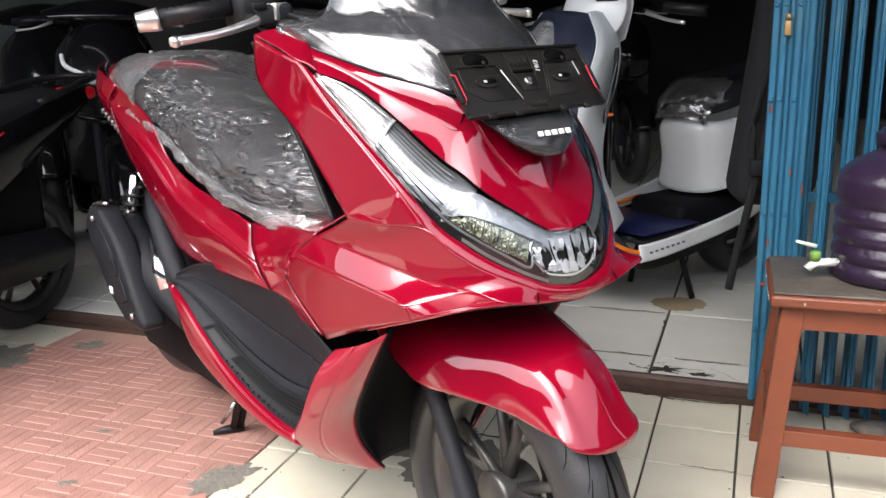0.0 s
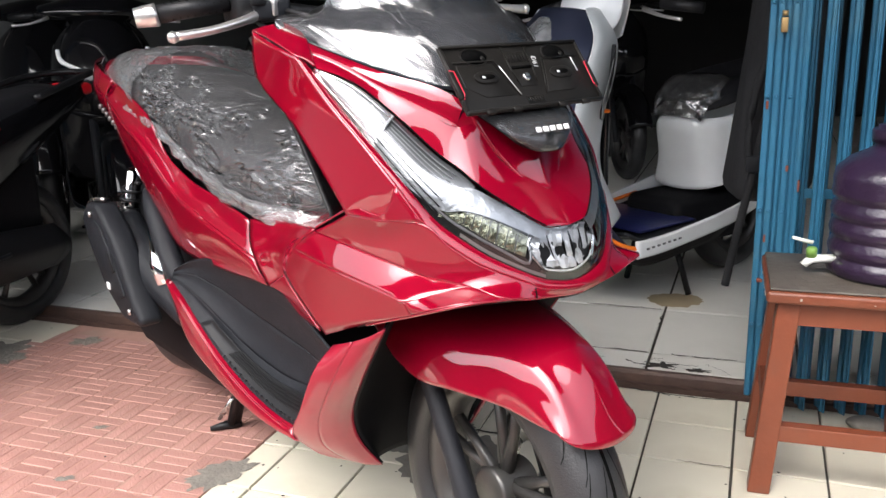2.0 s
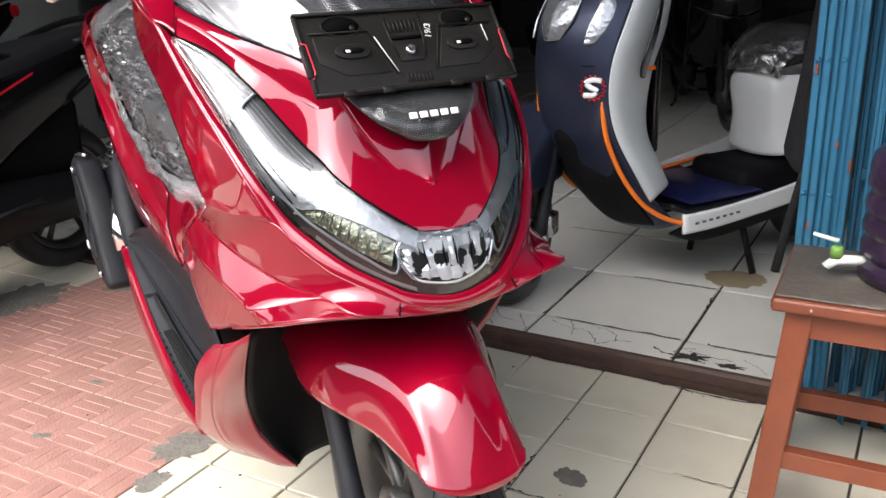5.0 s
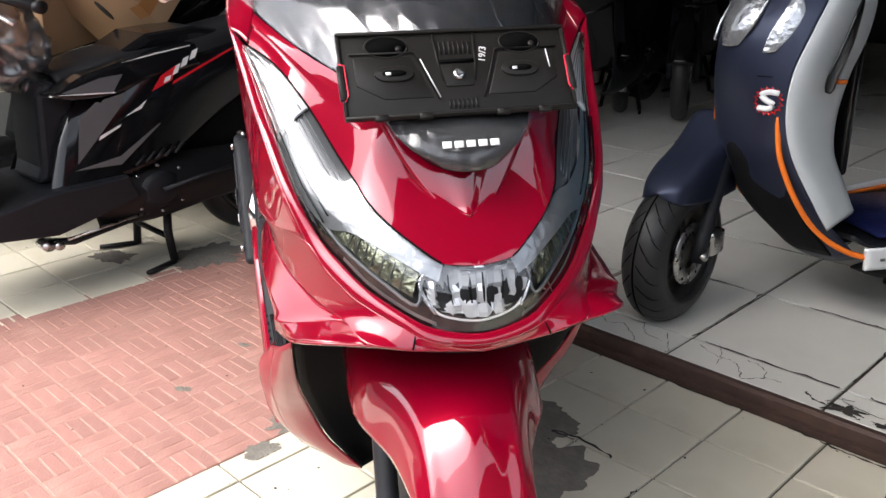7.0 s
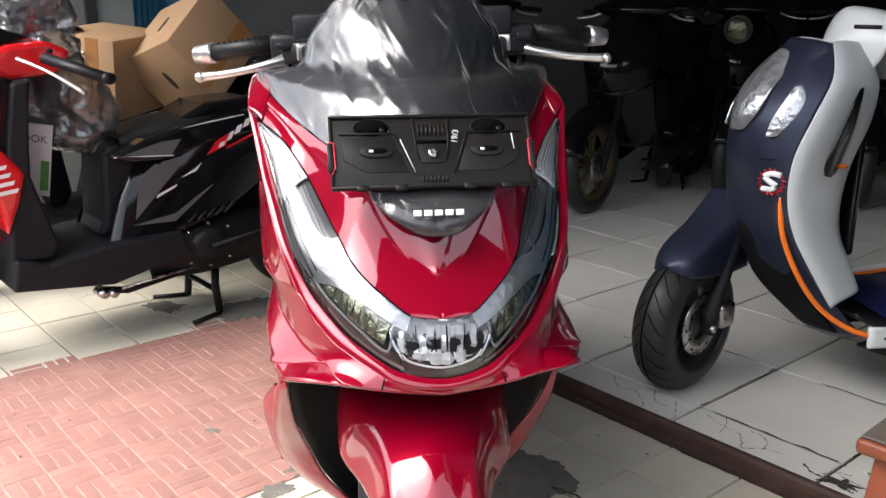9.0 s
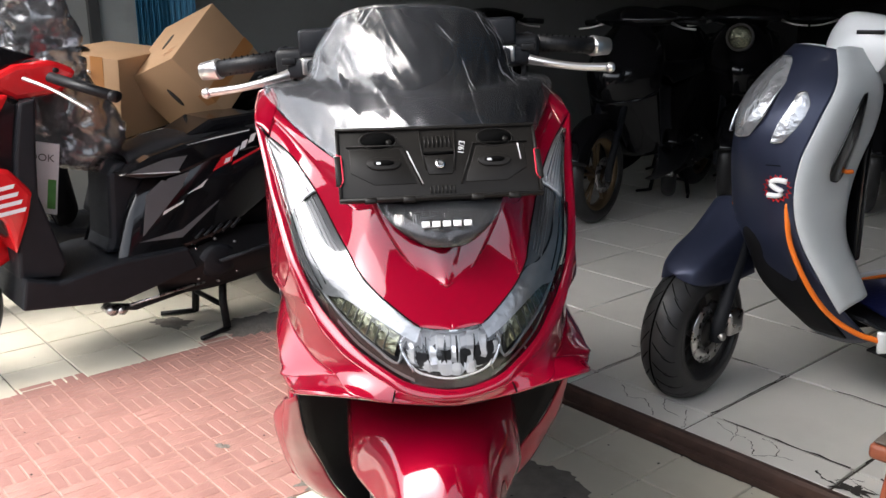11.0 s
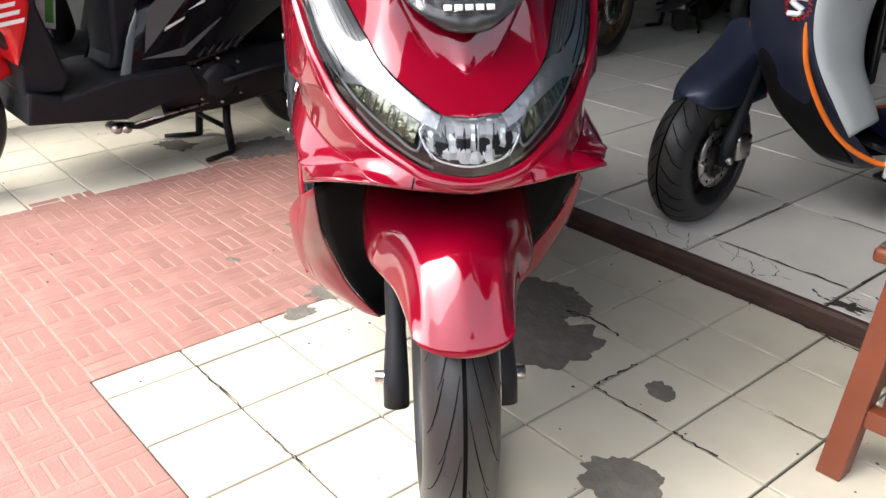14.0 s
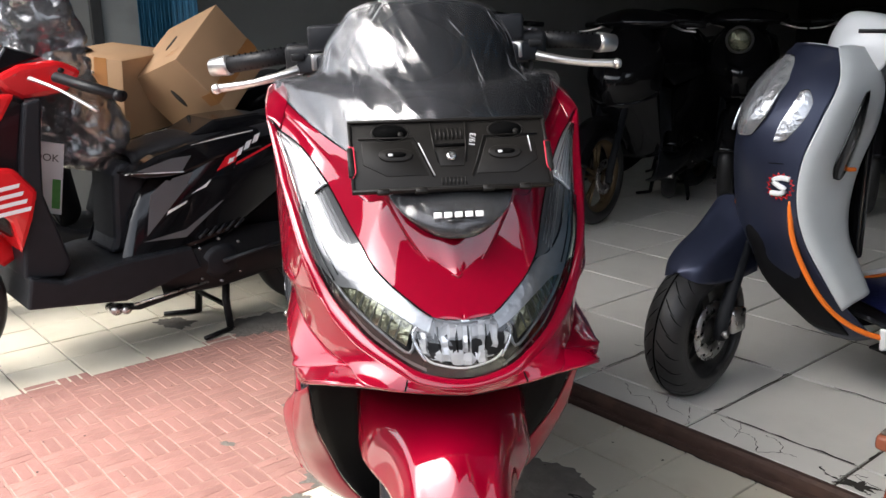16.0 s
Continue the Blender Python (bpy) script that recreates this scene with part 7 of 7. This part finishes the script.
def flat_tile(w, h, t=.008, chamfer=.0015):
    bm = bmesh.new()
    lo = [bm.verts.new((x * w / 2, y * h / 2, -t)) for x, y in ((-1, -1), (1, -1), (1, 1), (-1, 1))]
    md = [bm.verts.new((x * w / 2, y * h / 2, -chamfer)) for x, y in ((-1, -1), (1, -1), (1, 1), (-1, 1))]
    hi = [bm.verts.new((x * (w / 2 - chamfer), y * (h / 2 - chamfer), 0)) for x, y in ((-1, -1), (1, -1), (1, 1), (-1, 1))]
    for i in range(4):
        j = (i + 1) % 4
        bm.faces.new((lo[i], lo[j], md[j], md[i]))
        bm.faces.new((md[i], md[j], hi[j], hi[i]))
    bm.faces.new(hi)
    return bm


tile_mesh = {}


def lay(parent, name, x, y, z, w, h, material, rest):
    """One tile: an object of its own near the walk, else joined into the rest."""
    near = rest is None
    if near:
        key = (name, round(w, 4), round(h, 4))
        if key not in tile_mesh:
            bm = flat_tile(w, h)
            me = bpy.data.meshes.new(name)
            bm.to_mesh(me)
            bm.free()
            me.materials.append(material)
            tile_mesh[key] = me
        ob = new(name, tile_mesh[key])
        ob.parent = parent
        ob.matrix_basis = pose(x, y, z + rs.uniform(-.0006, .0006), rs.uniform(-.12, .12), rs.uniform(-.12, .12), 0)
    else:
        rest.append((x, y, z, w, h))


def joined(name, items, material, parent, label):
    vs, fs = [], []
    for x, y, z, w, h in items:
        b = len(vs)
        c = .0015
        for zz, k in ((-.008, 0), (-c, 0), (0, c)):
            vs += [(x + sx_ * (w / 2 - k), y + sy_ * (h / 2 - k), z + zz) for sx_, sy_ in ((-1, -1), (1, -1), (1, 1), (-1, 1))]
        for q in (0, 4):
            fs += [(b + q + i, b + q + (i + 1) % 4, b + q + 4 + (i + 1) % 4, b + q + 4 + i) for i in range(4)]
        fs.append((b + 8, b + 9, b + 10, b + 11))
    me = bpy.data.meshes.new(name)
    me.from_pydata(vs, [], fs)
    me.materials.append(material)
    ob = new(name, me)
    ob.parent = parent
    return tagged(ob, label, kind="stuff")


J = .0058
rest = []
i0, i1 = -14, 20
for i in range(i0, i1):
    for j in range(-17, 1):
        x0, x1, y0, y1 = i * TILE + .006, (i + 1) * TILE + .006, j * TILE - .011, (j + 1) * TILE - .011
        y1 = min(y1, SILL_Y0 - .004)
        if x1 <= RED_X0 + .01:
            x0, x1 = x0 + .064, x1 + .064
        elif x0 < RED_X1 and x1 > RED_X1:
            x0 = RED_X1
        elif x0 < RED_X1:
            continue
        if y0 < RED_Y - .01 and x0 > RED_X0:
            if y1 <= RED_Y + .01:
                continue
        if x1 > RED_X1 and y0 <= RED_Y:
            y0 = max(y0, RED_Y)
        w, h = x1 - x0 - J, y1 - y0 - J
        if w < .01 or h < .01:
            continue
        cx, cy = (x0 + x1) / 2, (y0 + y1) / 2
        near = -2.2 < cx < 1.5 and cy > -1.3
        lay(porch_floor, "tile", cx, cy, 0, w, h, BEIGE, None if near else rest)
joined("far_tiles", rest, BEIGE, porch_floor, "beige tiles further along the porch")

# red brick-pattern tiles: three bricks to a cell, turned about cell by cell
bricks_rest, nb = [], 0
C = TILE / 2
cells = []
x = RED_X1 - C / 2
while x > RED_X0 - .02:
    y = .165 - C / 2 - .07
    while y > -2.6:
        cells.append((x, y))
        y -= C
    x -= C
x = RED_X1 + C / 2
while x < 1.6:
    y = RED_Y - C / 2
    while y > -2.6:
        cells.append((x, y))
        y -= C
    x += C
for x, y in cells:
    turn = (round(x / C - .25) + round(y / C)) % 2
    near = -0.95 < x < RED_X1 and -1.25 < y < -.3
    for k in (-1, 0, 1):
        o = k * C / 3
        w, h = (C - .006, C / 3 - .0045) if turn else (C / 3 - .0045, C - .006)
        lay(porch_floor, "brick", x + (0 if turn else o), y + (o if turn else 0), 0, w, h, REDTILE, None if near and nb < 300 else bricks_rest)
        nb += near
joined("far_bricks", bricks_rest, REDTILE, porch_floor, "red brick-pattern tiles further along the porch")
part("red_bed", block((RED_X0, RED_Y, -.0075), (RED_X1 - .002, SILL_Y0 - .003, -.0012)), REDGROUT, porch_floor, "pale grout bed of the red tiles", smooth=False)
part("red_bed", block((-1.33, -2.7, -.0075), (1.7, RED_Y - .002, -.0012)), REDGROUT, porch_floor, "pale grout bed of the red tiles", smooth=False)

# white tiles of the shop: a cut row at the sill, then whole ones
WT = .40
rest = []
ys = [(SILL_Y1 + .002, .352)] + [(.352 + k * WT, .352 + (k + 1) * WT) for k in range(16)]
for i in range(-9, 8):
    for k, (y0, y1) in enumerate(ys):
        x0, x1 = .162 + i * WT, .162 + (i + 1) * WT
        x0, x1, y1 = max(x0, LEFT_X + .002), min(x1, RIGHT_X - .002), min(y1, BACK_Y - .002)
        if x1 - x0 < .02 or y1 - y0 < .02:
            continue
        near = y0 < 3.0
        lay(shop_floor, "tile", (x0 + x1) / 2, (y0 + y1) / 2, WHITE_Z, x1 - x0 - .0085, y1 - y0 - .0085, WHITETILE, None if near else rest)
joined("far_tiles", rest, WHITETILE, shop_floor, "white tiles deep in the shop")
